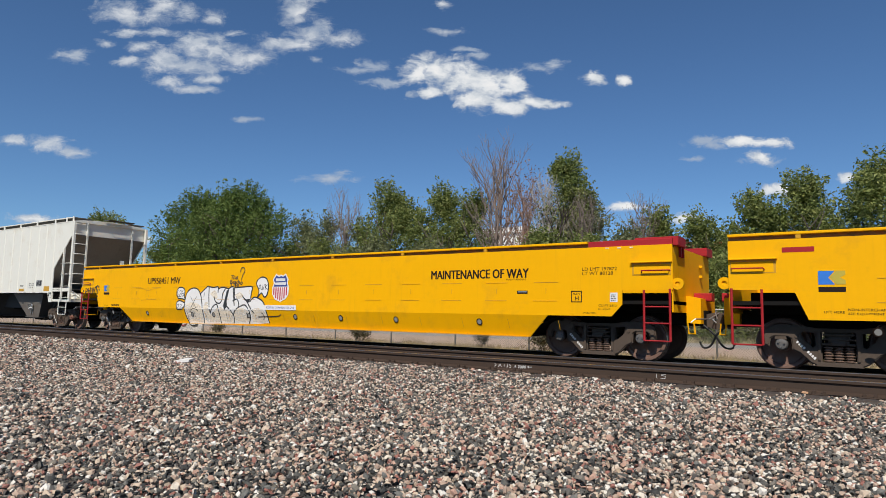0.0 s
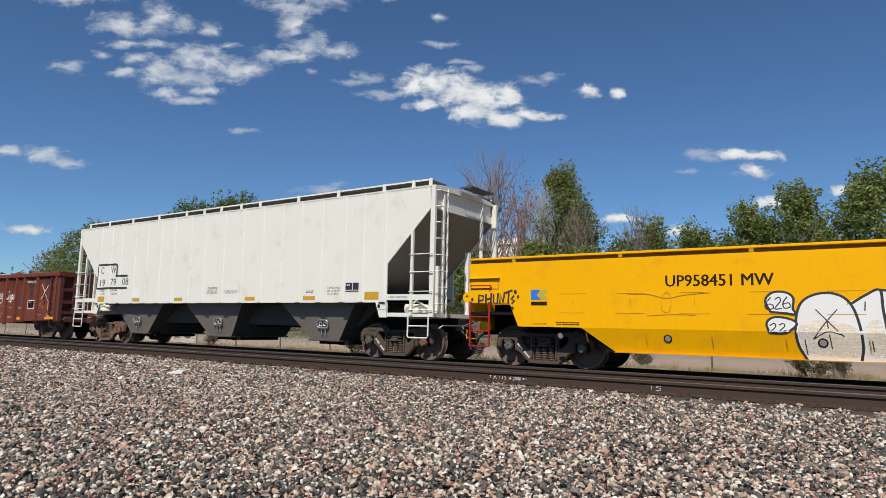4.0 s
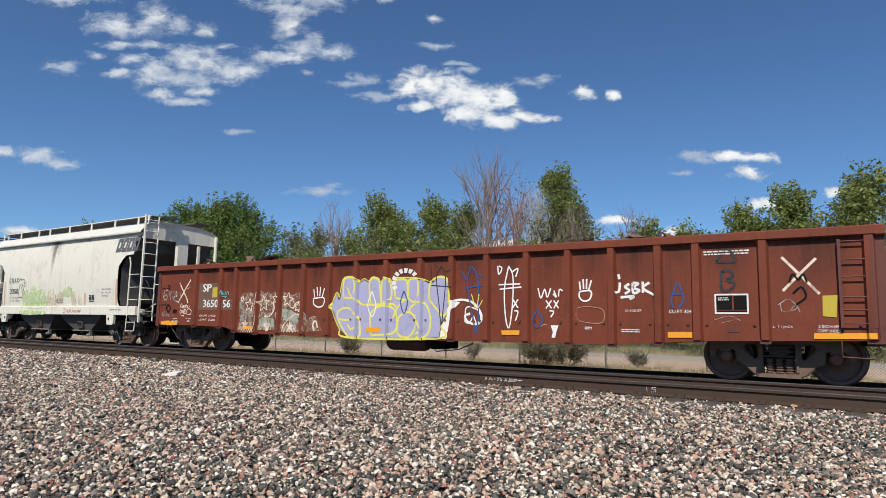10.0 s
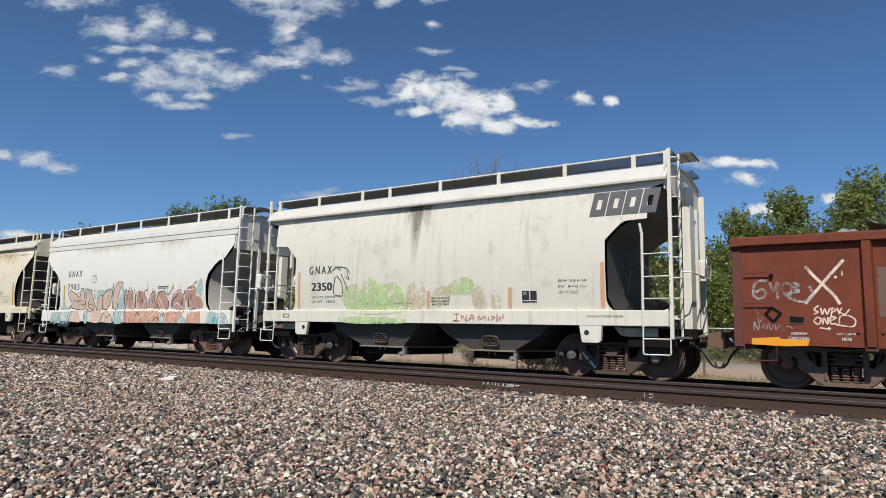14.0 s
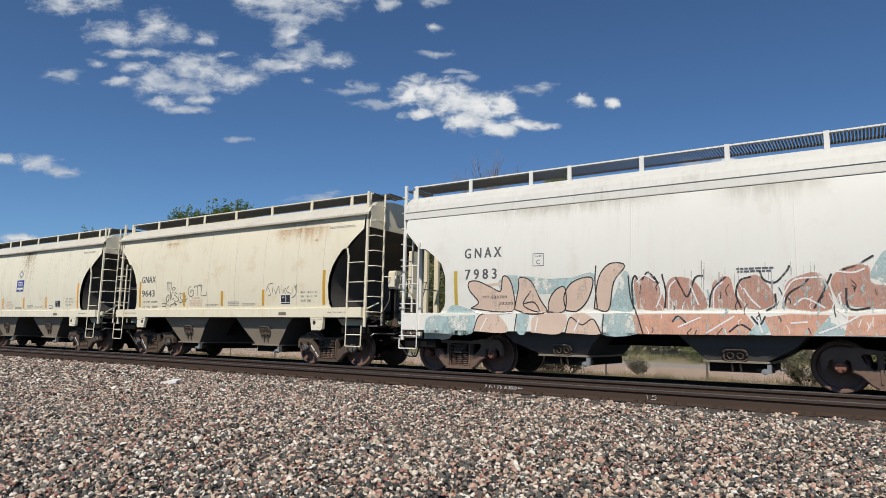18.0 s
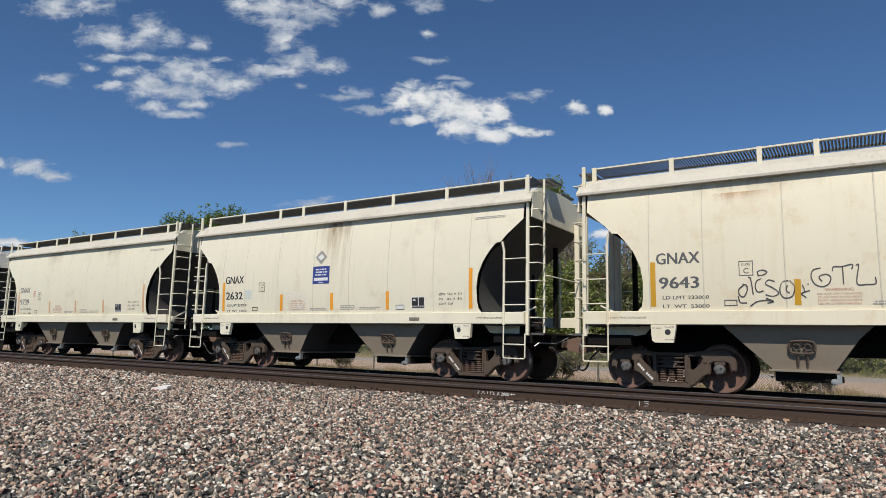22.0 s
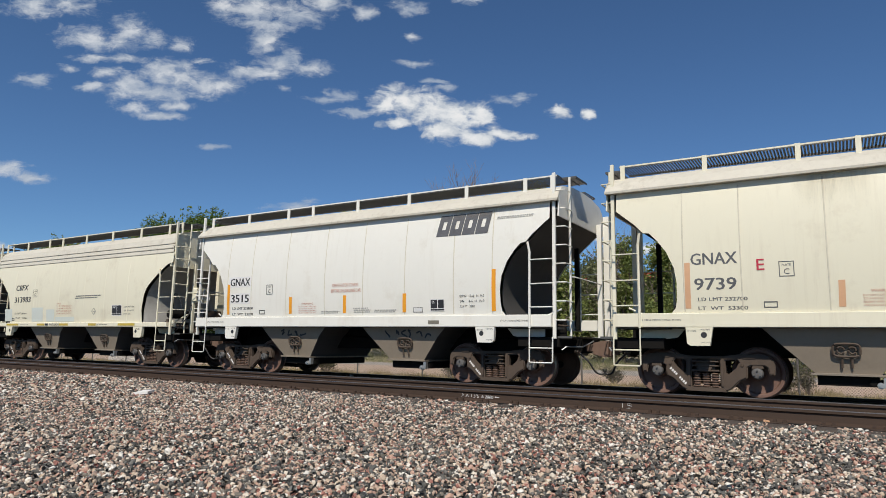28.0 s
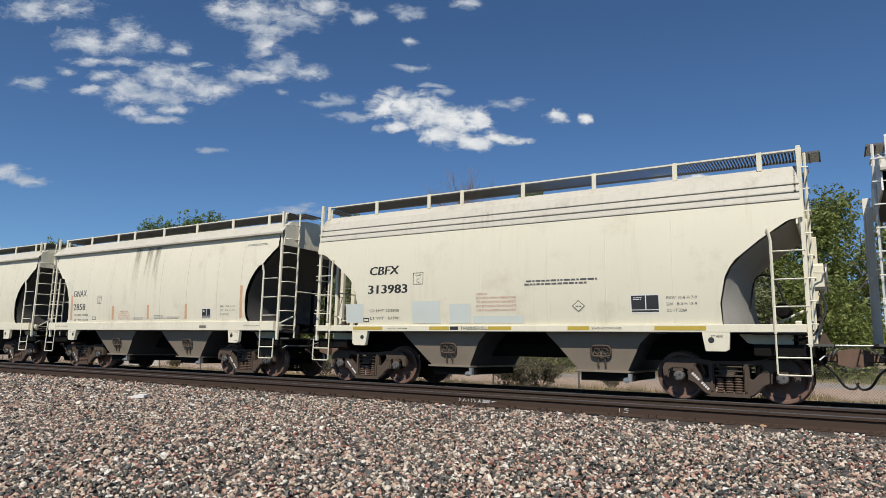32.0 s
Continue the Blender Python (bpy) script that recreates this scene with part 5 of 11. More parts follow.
def put_car(car, x):
    car.matrix_basis = Matrix.Translation((x, TRACK_Y, TRACK_Z))
    ROLLING.append((car, x))


EXW = ("EXW  10-8  H  9-3", "EW     8-6  H  15-0", "CU FT  3281")
plain, plain_side = hopper_car("plain", "cream covered hopper car with two bays and orange reflectors", CREAM)
models = [(plain, plain_side)]
models.append(again(plain, "cream covered hopper car stained with orange rust and black scrawls", CREAM, CREAM_RUST))
models.append(again(plain, "pale tan covered hopper car with faded reflectors", CREAM, CREAM_WARM))
models.append(again(plain, "clean white covered hopper car with a large dark emblem", CREAM, WHITE_CAR))
models.append(again(plain, "cream covered hopper car with dark streaks near its middle", CREAM, CREAM))
models.append(again(plain, "cream covered hopper car at the end of the visible train", CREAM, CREAM_WARM))
(car_a, side_a), (car_b, side_b), (car_c, side_c), (car_d, side_d), (car_e, side_e), (car_f, side_f) = models
brake_end(car_b, 5.86, CREAM_RUST, 1)
common_marks(side_b, INK_GREY, "GNAX", "9643", 0.028, "233000", "53000", OCHRE, EXW, 11)
common_marks(side_a, INK, "GNAX", "2632", 0.03, "232700", "53300", ORANGE, EXW, 23)
common_marks(side_c, INK_GREY, "GNAX", "9739", 0.02, "232700", "53300", FADED_ORANGE, EXW, 31)
side_d.rect("paint_patch", -4.28, 2.40, -3.36, 2.70, INK_WHITE, "bright white paint patch"), side_d.rect("paint_patch", -4.24, 1.93, -3.40, 2.23, INK_WHITE, "bright white paint patch")
side_d.lift += 0.002
common_marks(side_d, INK, "GNAX", "3515", 0.03, "232800", "53200", ORANGE, EXW, 43)
common_marks(side_e, INK_GREY, "GNAX", "2858", 0.02, "230400", "53500", FADED_ORANGE, EXW, 53)
side_c.text("E", -3.10, 2.30, 0.20, SIGN_RED, 0.12, bold=0.01)
bay_side = Side(car_d, lambda z: 1.22 + 0.10 * (z - 0.50) / 0.56 + 0.004 if z < 1.06 else 1.32 + 0.03 * (z - 1.06) / 0.22 + 0.004)
big_logo(side_d, 2.79, 3.40, 4.28, 3.90, INK_GREY)
put_car(car_b, -97.46), put_car(car_a, -110.21), put_car(car_c, -122.97), put_car(car_d, -135.69), put_car(car_e, -161.15), put_car(car_f, -173.9)

step_car, step_side = hopper_car("stepped", "tan covered hopper car with a stepped roof edge", CREAM_WARM)
put_car(step_car, -148.35)
deep_car, deep_side = hopper_car("deep_sill", "white covered hopper car with a faded graffiti band", WHITE_CAR, ("cap_rust", "cap_rust"))
put_car(deep_car, -84.75)
old_car, old_side = hopper_car("square", "weathered white covered hopper car with grey streaks", OLD_WHITE)
put_car(old_car, -71.92)


# ---- the tall white three-bay hopper ----
def ribbed_hopper():
    car = thing("covered_hopper_car", "tall white ribbed covered hopper car with three bays", "freight car", "covered hopper cars of the train")
    L, W = 8.35, 1.56
    out = [(-6.97, 1.44), (6.97, 1.44), (6.97, 2.43), (L - 0.06, 3.76), (L - 0.06, 4.31), (-L + 0.06, 4.31), (-L + 0.06, 3.76), (-6.97, 2.43)]
    for sg in (-1, 1):
        part("side_sheet", Shape().prism(out, *sorted((sg * W, sg * (W - 0.03)))), WHITE_RIB, car)
    for x in (-6.84, -6.10, -5.43, -4.55, -3.80, -3.00, -2.24, -1.33, -0.56, 0.38, 1.28, 2.17, 3.00, 3.78, 4.60, 5.45, 6.12, 6.84):
        h = 4.29
        b = 1.46
        rib = [(x - 0.065, -W), (x - 0.045, -W - 0.018), (x + 0.045, -W - 0.018), (x + 0.065, -W)]
        s = Shape().add([(a, y, z) for z in (b, h) for a, y in rib], [(0, 1, 5, 4), (1, 2, 6, 5), (2, 3, 7, 6), (0, 3, 2, 1), (4, 5, 6, 7)])
        part("side_rib", s, WHITE_RIB, car)
        part("rib_foot", Shape().box(x - 0.10, x + 0.10, -W - 0.04, -W + 0.0, 1.425, 1.445), INK, car)
    roof = [(-1.57, 4.29), (-1.575, 4.33), (-1.2, 4.40), (0, 4.46), (1.2, 4.40), (1.575, 4.33), (1.57, 4.29)]
    part("roof", Shape().along(roof, -L + 0.04, L - 0.04), WHITE_RIB, car)
    part("roof_hatch", Shape().cbox(-7.4, 7.4, -0.32, 0.32, 4.46, 4.56, 0.04), WHITE_RIB, car)
    for sg in (-1, 1):
        walkway("running_board", grating(-7.9, 8.2, *sorted((sg * 0.80, sg * 1.50)), 4.50), GRATE, car, "steel grating roof walk")
        part("board_edge", Shape().box(-7.9, 8.25, *sorted((sg * 1.50, sg * 1.52)), 4.465, 4.505), WHITE_RIB, car)
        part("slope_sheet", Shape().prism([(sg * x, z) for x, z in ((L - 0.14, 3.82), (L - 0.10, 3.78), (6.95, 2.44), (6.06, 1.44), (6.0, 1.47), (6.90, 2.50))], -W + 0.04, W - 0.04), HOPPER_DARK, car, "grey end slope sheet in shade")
        part("end_wall", Shape().along([(-W + 0.04, 4.32), (-W + 0.04, 3.76), (W - 0.04, 3.76), (W - 0.04, 4.32)], *sorted((sg * (L - 0.16), sg * (L - 0.12)))), WHITE_RIB, car)
        for y in (-0.98, 0.92):
            part("end_brace", Shape().cbox(*sorted((sg * (L - 0.14), sg * (L - 0.06))), y, y + 0.06, 1.15, 4.30, 0.008), WHITE_RIB, car)
        part("floor_slope", Shape().prism([(sg * x, z) for x, z in ((6.9, 1.6), (6.9, 1.65), (5.7, 1.44), (5.7, 1.40))], -W + 0.05, W - 0.05), SLOPE, car)
    for x in (-7.75, -6.4, -4.85, -3.24, -1.68, -0.73, 0.14, 1.1, 1.97, 3.61, 5.16, 6.77, 7.72, 8.25):
        part("board_post", Shape().cbox(x - 0.05, x + 0.05, -1.55, -1.525, 4.30, 4.51, 0.004), WHITE_RIB, car)
    walkway("end_walk", grating(L, L + 0.36, -0.35, 0.75, 4.50, 0.06), GRATE, car)
    part("centre_sill", Shape().cbox(-L - 0.25, L + 0.25, -0.33, 0.33, 0.74, 1.06, 0.02), UNDER, car)
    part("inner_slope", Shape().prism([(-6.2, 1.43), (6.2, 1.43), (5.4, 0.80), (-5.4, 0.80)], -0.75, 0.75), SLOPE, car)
    # same added black plate as on the other hoppers, in place of shade
    part("underframe", Shape().box(-6.9, 6.9, -1.5, 1.5, 1.435, 1.45), UNDER, car)
    for a0, a1, b0, b1 in ((-6.0, -3.0, -5.15, -4.1), (-1.75, 1.1, -0.65, 0.45), (2.85, 5.7, 3.95, 5.0)):
        s = Shape()
        s.add([(a0, -1.30, 1.44), (a1, -1.30, 1.44), (a1, 1.30, 1.44), (a0, 1.30, 1.44), (b0, -1.12, 0.42), (b1, -1.12, 0.42), (b1, 1.12, 0.42), (b0, 1.12, 0.42)],
              [(0, 1, 5, 4), (1, 2, 6, 5), (2, 3, 7, 6), (3, 0, 4, 7)])
        s.f = [s.f[1], s.f[3]]
        # side slopes coloured darker than the faces, for the shade they stand in
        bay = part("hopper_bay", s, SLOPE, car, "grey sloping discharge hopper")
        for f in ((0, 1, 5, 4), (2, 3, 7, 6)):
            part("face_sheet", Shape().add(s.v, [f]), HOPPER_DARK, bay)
        part("flange", Shape().cbox(b0 - 0.06, b1 + 0.06, -1.18, 1.18, 0.39, 0.43, 0.005), SLOPE, bay)
        g = Shape().cbox(b0, b1, -0.8, 0.8, 0.30, 0.385, 0.01)
        g.tube([(b1 - 0.1, -1.0, 0.35), (b1 - 0.1, -0.7, 0.35)], 0.055, 8)
        g.box(b1, b1 + 0.2, -0.95, -0.8, 0.31, 0.43)
        part("outlet_gate", g, UNDER, bay)
        m = (b0 + b1) / 2

        def face(z, out):
            return -(1.12 + 0.18 * (z - 0.42) / 1.02) - out
        bracket(bay, m, face, 0.86, GALV)
    for sg in (-1, 1):
        def bx(a, b):
            return sorted((sg * a, sg * b))
        for y in (-W, W - 0.08):
            part("corner_post", Shape().cbox(*bx(L - 0.07, L + 0.06), y, y + 0.08, 1.08, 4.33, 0.008), WHITE_RIB, car)
        part("end_beam", Shape().cbox(*bx(6.97, L + 0.02), -W - 0.005, -W + 0.05, 1.49, 1.64, 0.006), WHITE_RIB, car)
        part("end_beam", Shape().cbox(*bx(6.9, L + 0.02), -W + 0.02, W - 0.02, 1.08, 1.18, 0.006), WHITE_RIB, car)
        part("jack_pad", Shape().prism([(sg * a, z) for a, z in ((6.62, 1.44), (6.98, 1.44), (6.98, 1.06), (6.76, 1.06))], -W - 0.01, -W + 0.05), WHITE_RIB, car)
        # flat black disc in place of a hole and the shade inside it
        part("jack_hole", Shape().lathe([(0.0, -W - 0.016), (0.05, -W - 0.016)], 14, (sg * 6.74, 0, 1.34)), INK, car)
        lad = part("ladder", Shape().cbox(*bx(7.72, 7.79), -W - 0.03, -W + 0.03, 1.12, 3.24, 0.006), WHITE_RIB, car, "side ladder")
        for z in (1.25, 1.70, 2.18, 2.62):
            part("rung", Shape().tube([(sg * 7.7, -W - 0.05, z), (sg * (L + 0.05), -W - 0.05, z)], 0.014, 5), WHITE_RIB, lad)
        el = part("ladder", Shape().tube([(sg * (L + 0.1), -1.05, 1.1), (sg * (L + 0.1), -1.05, 4.3)], 0.024, 6), WHITE_RIB, car, "end ladder")
        for z in np.arange(1.4, 4.3, 0.4):
            part("rung", Shape().tube([(sg * (L + 0.06), -1.5, z), (sg * (L + 0.15), -1.48, z), (sg * (L + 0.15), -1.08, z), (sg * (L + 0.1), -1.05, z)], 0.014, 5), WHITE_RIB, el)
        part("sill_step", Shape().tube([(sg * 7.70, -W - 0.04, 1.1), (sg * 7.70, -W - 0.05, 0.62), (sg * 7.73, -W - 0.05, 0.58), (sg * 8.28, -W - 0.05, 0.58), (sg * 8.31, -W - 0.05, 0.62), (sg * 8.31, -W - 0.04, 1.1)], 0.02, 6)
             .tube([(sg * 7.70, -W - 0.05, 0.86), (sg * 8.31, -W - 0.05, 0.86)], 0.018, 5), WHITE_RIB, car)
        for y in (0.66, -0.8):
            part("end_post", Shape().cbox(*bx(7.9, 8.02), y, y + 0.14, 1.1, 2.9 if y > 0 else 2.4, 0.01), WHITE_RIB, car)
        brk = Shape().cbox(*bx(7.05, 7.7), -0.9, -0.4, 1.2, 1.42, 0.04)
        brk.tube([(sg * 7.1, -0.95, 1.3), (sg * 7.5, -1.0, 1.5), (sg * 7.9, -0.9, 1.3)], 0.03, 6)
        part("brake_gear", brk, WHITE_RIB, car)
        coupler_end(car, L + 0.05, sg, reach=0.60)
    bw = Shape().tube([(L + 0.24, 0.7 + 0.27 * math.cos(a), 2.0 + 0.27 * math.sin(a)) for a in np.linspace(0, 2 * math.pi, 19)], 0.015, 5)
    part("brake_wheel", bw, GALV, car)
    truck(car, 6.92, ("cap_steel", "cap_rust")), truck(car, -6.92, ("cap_rust", "cap_rust"))
    sd = Side(car, lambda z: W + 0.0)
    ink = INK_GREY
    for body, x, z, w in (("C", -6.69, 2.54, 0.20), ("W", -6.02, 2.54, 0.34), ("19", -6.70, 2.08, 0.34), ("79", -6.00, 2.10, 0.38), ("08", -5.22, 2.10, 0.40)):
        sd.lift = 0.003
        sd.text(body, x, z, 0.25, ink, w, bold=0.01)
    box = [[(-6.92, 2.0), (-6.86, 2.46), (-6.86, 2.88), (-6.2, 2.87), (-5.62, 2.87)], [(-5.60, 2.86), (-5.60, 2.44)], [(-5.66, 2.44), (-5.2, 2.44), (-4.88, 2.43)], [(-6.90, 1.99), (-6.2, 2.01), (-5.6, 2.0), (-4.88, 2.0)]]
    sd.lift = 0.0195
    sd.strokes("outline_stripe", box, 0.06, INK, "rough black outline round the number", False)
    sd.lift = 0.003
    sd.text("LD LMT", -6.68, 1.875, 0.06, INK, 0.40), sd.text("200700", -5.98, 1.88, 0.06, INK, 0.44)
    sd.text("LT WT", -6.66, 1.765, 0.06, INK, 0.33), sd.text("62300", -5.92, 1.765, 0.06, INK, 0.42)
    sd.lift = 0.003
    sd.text("CAUTION", -0.27, 1.87, 0.075, INK, 0.46, bold=0.03)
    sd.text("CLOSE ROOF HATCHES", -0.32, 1.80, 0.04, INK, 0.54), sd.text("BEFORE MOVING CAR", -0.32, 1.735, 0.04, INK, 0.53)
    sd.text("LOAD BOTH CENTER HATCHES", 0.54, 1.79, 0.035, INK_GREY, 0.62), sd.text("UNLOAD CENTER COMPARTMENT", 0.54, 1.73, 0.035, INK_GREY, 0.62)
    for i, (line, w) in enumerate((("EXW 10-8 H 8-3", 0.46), ("EW   10-4 H 13-9", 0.46), ("CU FT  4750", 0.38))):
        sd.text(line, 4.92, 1.81 - 0.085 * i, 0.055, INK, w)
    for a, b, h in ((-6.79, -6.35, 0.19), (-4.50, -4.04, 0.11), (-2.03, -1.59, 0.11), (1.53, 1.97, 0.11), (3.99, 4.46, 0.11), (6.24, 6.71, 0.20)):
        sd.lift = 0.003
        sd.rect("reflector", a, 1.51, b, 1.51 + h, OCHRE, "orange-yellow reflective strip")
    sd.lift = 0.003
    sd.rect("paint_patch", -4.50, 1.66, -4.07, 1.99, SPRAY_WHITE, "fresh white paint patch")
    sd.lift = 0.004
    dims_box(sd, 5.55, 1.70, 6.05, 1.98)
    sd.bars("stencil", 4.1, 1.72, 4.45, 1.79, 2, INK, seed=8)
    sd.lift = 0.012
    sd.text("LIFT HERE", 6.72, 1.37, 0.045, INK, 0.24), sd.text("JACK HERE", 6.70, 1.23, 0.045, INK, 0.26)
    sd.text("2 IN HF COMP SHOES", 7.04, 1.55, 0.045, INK, 0.58)
    return car


white_tall = ribbed_hopper()
put_car(white_tall, -35.1)


# ---- the red-brown gondola ----
def gondola():
    car = thing("gondola_car", "red-brown gondola car of scrap with graffiti", "freight car")
    L, W, top = 10.0, 1.50, 2.70
    out = [(-L, 0.80), (-6.6, 0.76), (-5.9, 0.60), (-1.8, 0.55), (5.6, 0.60), (7.2, 0.72), (L, 0.80), (L, top - 0.14), (-L, top - 0.14)]
    for sg in (-1, 1):
        part("side_sheet", Shape().prism(out, *sorted((sg * W, sg * (W - 0.02)))), OXIDE, car)
        part("top_chord", Shape().cbox(-L, L, *sorted((sg * (W - 0.05), sg * (W + 0.11))), top - 0.15, top + 0.02, 0.02), OXIDE, car)
    ribs = [-8.05, -6.80, -6.10, -5.15, -4.20, -3.24, -2.28, -1.32, -0.32, 0.74, 1.65, 2.6, 3.6, 4.57, 5.51, 6.44, 7.15, 8.30, 9.90]
    for x in ribs:
        zb = lerp([(-10, 0.80), (-6.6, 0.76), (-5.9, 0.60), (5.6, 0.60), (7.2, 0.72), (10, 0.80)], x)
        w = 0.10
        o = [(x - w, -W), (x - w * 0.62, -W - 0.095), (x + w * 0.62, -W - 0.095), (x + w, -W)]
        part("side_post", Shape().add([(a, y, z) for z in (zb + 0.02, top - 0.14) for a, y in o], [(0, 1, 5, 4), (1, 2, 6, 5), (2, 3, 7, 6), (0, 3, 2, 1), (4, 5, 6, 7)]), OXIDE, car)
        part("post_foot", Shape().box(x - 0.09, x + 0.09, -W - 0.06, -W, zb - 0.05, zb + 0.018), OXIDE_END, car)
        for e in (-0.17, 0.17):
            part("tie_down", Shape().box(x + e - 0.02, x + e + 0.02, -W - 0.03, -W, 1.02, 1.07), OXIDE_END, car)
    for sg in (-1, 1):
        part("end_wall", Shape().box(*sorted((sg * (L - 0.02), sg * (L + 0.01))), -W, W, 0.80, top), OXIDE_END, car)
        for z in (1.10, 1.52, 2.02):
            part("end_rib", Shape().along([(-W + 0.02, z - 0.07), (W - 0.02, z - 0.07), (W - 0.02, z + 0.07), (-W + 0.02, z + 0.07)], *sorted((sg * L, sg * (L + 0.12)))), OXIDE_END, car)
        part("end_panel", Shape().cbox(*sorted((sg * L, sg * (L + 0.14))), -0.98, 0.98, 1.02, top - 0.16, 0.03), OXIDE_END, car)
        part("end_chord", Shape().cbox(*sorted((sg * (L - 0.04), sg * (L + 0.14))), -W - 0.1, W + 0.1, top - 0.16, top + 0.02, 0.02), OXIDE, car)
        part("corner_post", Shape().cbox(*sorted((sg * (L - 0.02), sg * (L + 0.13))), -W - 0.02, -W + 0.12, 0.74, top - 0.16, 0.01), OXIDE_END, car)
        part("corner_post", Shape().cbox(*sorted((sg * (L - 0.02), sg * (L + 0.13))), W - 0.12, W + 0.02, 0.74, top - 0.16, 0.01), OXIDE_END, car)
        es = Shape().cbox(*sorted((sg * (L - 0.2), sg * (L + 0.1))), -1.4, 1.4, 0.72, 0.96, 0.02)
        es.prism([(sg * a, z) for a, z in ((L, 1.2), (L + 0.2, 1.15), (L + 0.45, 0.98), (L + 0.45, 0.72), (L, 0.70))], -0.35, 0.35)
        part("end_sill", es, OXIDE_END, car)
        lad = part("ladder", Shape().cbox(*sorted((sg * 9.45, sg * 9.50)), -W - 0.10, -W - 0.04, 1.0 if sg > 0 else 2.03, 2.50 if sg > 0 else 2.10, 0.006), OXIDE_END, car, "side ladder")
        for z in ((1.08, 1.30, 1.52, 1.86, 2.15, 2.46) if sg > 0 else (1.53, 2.07)):
            part("rung", Shape().tube([(sg * 9.47, -W - 0.08, z), (sg * 9.93, -W - 0.08, z)], 0.013, 5), OXIDE_END, lad)
        if sg > 0:
            part("stile", Shape().cbox(9.92, 9.97, -W - 0.10, -W - 0.04, 1.0, 2.52, 0.006), OXIDE_END, lad)
        part("sill_step", Shape().tube([(sg * 9.45, -W - 0.02, 0.78), (sg * 9.45, -W - 0.02, 0.52), (sg * 9.95, -W - 0.02, 0.50), (sg * 9.97, -W - 0.02, 0.80)], 0.014, 5), OXIDE_END, car)
        coupler_end(car, L + 0.12, sg, reach=0.55, mat=IRON)
    part("floor", Shape().box(-L + 0.02, L - 0.02, -W + 0.03, W - 0.03, 0.98, 1.05), OXIDE_END, car)
    part("centre_sill", Shape().cbox(-L - 0.1, L + 0.1, -0.33, 0.33, 0.70, 0.98, 0.02), UNDER, car)
    tank = Shape()
    tank.v = [(y * 1.0, x * 1.0, z) for x, y, z in Shape().lathe([(0.0, -0.62), (0.16, -0.6), (0.2, -0.5), (0.2, 0.5), (0.16, 0.6), (0.0, 0.62)], 16).v]
    tank.f = Shape().lathe([(0, 0)] * 6, 16).f
    tank.v = [(x + 0.05, y - 1.0, z + 0.48) for x, y, z in tank.v]
    part("air_reservoir", tank, OXIDE_END, car)
    valve = Shape().cbox(0.85, 1.25, -1.2, -0.9, 0.35, 0.62, 0.03)
    valve.cbox(1.35, 1.5, -1.15, -0.95, 0.38, 0.74, 0.02)
    valve.tube([(0.8, -1.1, 0.45), (1.0, -1.15, 0.30), (1.6, -1.1, 0.36), (2.0, -1.1, 0.52), (2.0, -1.1, 0.7)], 0.014, 5)
    valve.tube([(-1.8, -1.1, 0.62), (2.6, -1.1, 0.60)], 0.018, 5)
    part("brake_valve", valve, UNDER, car)
    # scrap that shows above the top chord
    rnd = random.Random(5)
    load = part("scrap_heap", Shape().prism([(-9.8, 1.0), (9.8, 1.0), (9.8, 2.45), (6, 2.58), (2, 2.50), (-2, 2.60), (-6, 2.52), (-9.8, 2.4)], -1.42, 1.42), SCRAP, car, "heap of mixed scrap metal")
    for i in range(60):
        x, y, z, r = rnd.uniform(-9.6, 9.6), rnd.uniform(-1.3, 1.3), rnd.uniform(2.58, 2.88), rnd.uniform(0.08, 0.28)
        s = Shape()
        pts = [(x + rnd.uniform(-r, r) * 1.6, y + rnd.uniform(-r, r), z + rnd.uniform(-0.6, 0.5) * r) for _ in range(8)]
        s.add(pts, [(0, 1, 2), (2, 3, 0), (3, 4, 5), (5, 6, 3), (6, 7, 0), (0, 4, 1), (1, 5, 2), (2, 6, 7)])
        part("scrap_piece", s, SCRAP, load)
    for x, z, w, h in ((-8.3, 2.72, 0.5, 0.22), (-7.1, 2.70, 0.22, 0.14), (6.2, 2.72, 0.45, 0.1), (-3.0, 2.7, 0.3, 0.08)):
        s = Shape()
        n = 7
        for j in range(n):
            for i in range(n):
                s.v.append((x + w * (i / (n - 1) - 0.5), -1.0 + 0.5 * j / (n - 1) + rnd.uniform(-0.03, 0.03), z - 0.06 + h * (1 - (2 * i / (n - 1) - 1) ** 4) * (1 - 0.5 * (2 * j / (n - 1) - 1) ** 4) + rnd.uniform(-0.025, 0.025)))
        s.f = [(j * n + i, j * n + i + 1, j * n + n + i + 1, j * n + n + i) for j in range(n - 1) for i in range(n - 1)]
        part("scrap_piece", s, FOIL, load, "crumpled bright sheet metal")
    truck(car, 8.45, ("cap_rust", "cap_rust")), truck(car, -8.45, ("cap_rust", "cap_rust"))
    return car, Side(car, lambda z: W, False, ribs)


gon, gon_side = gondola()
put_car(gon, -54.97)


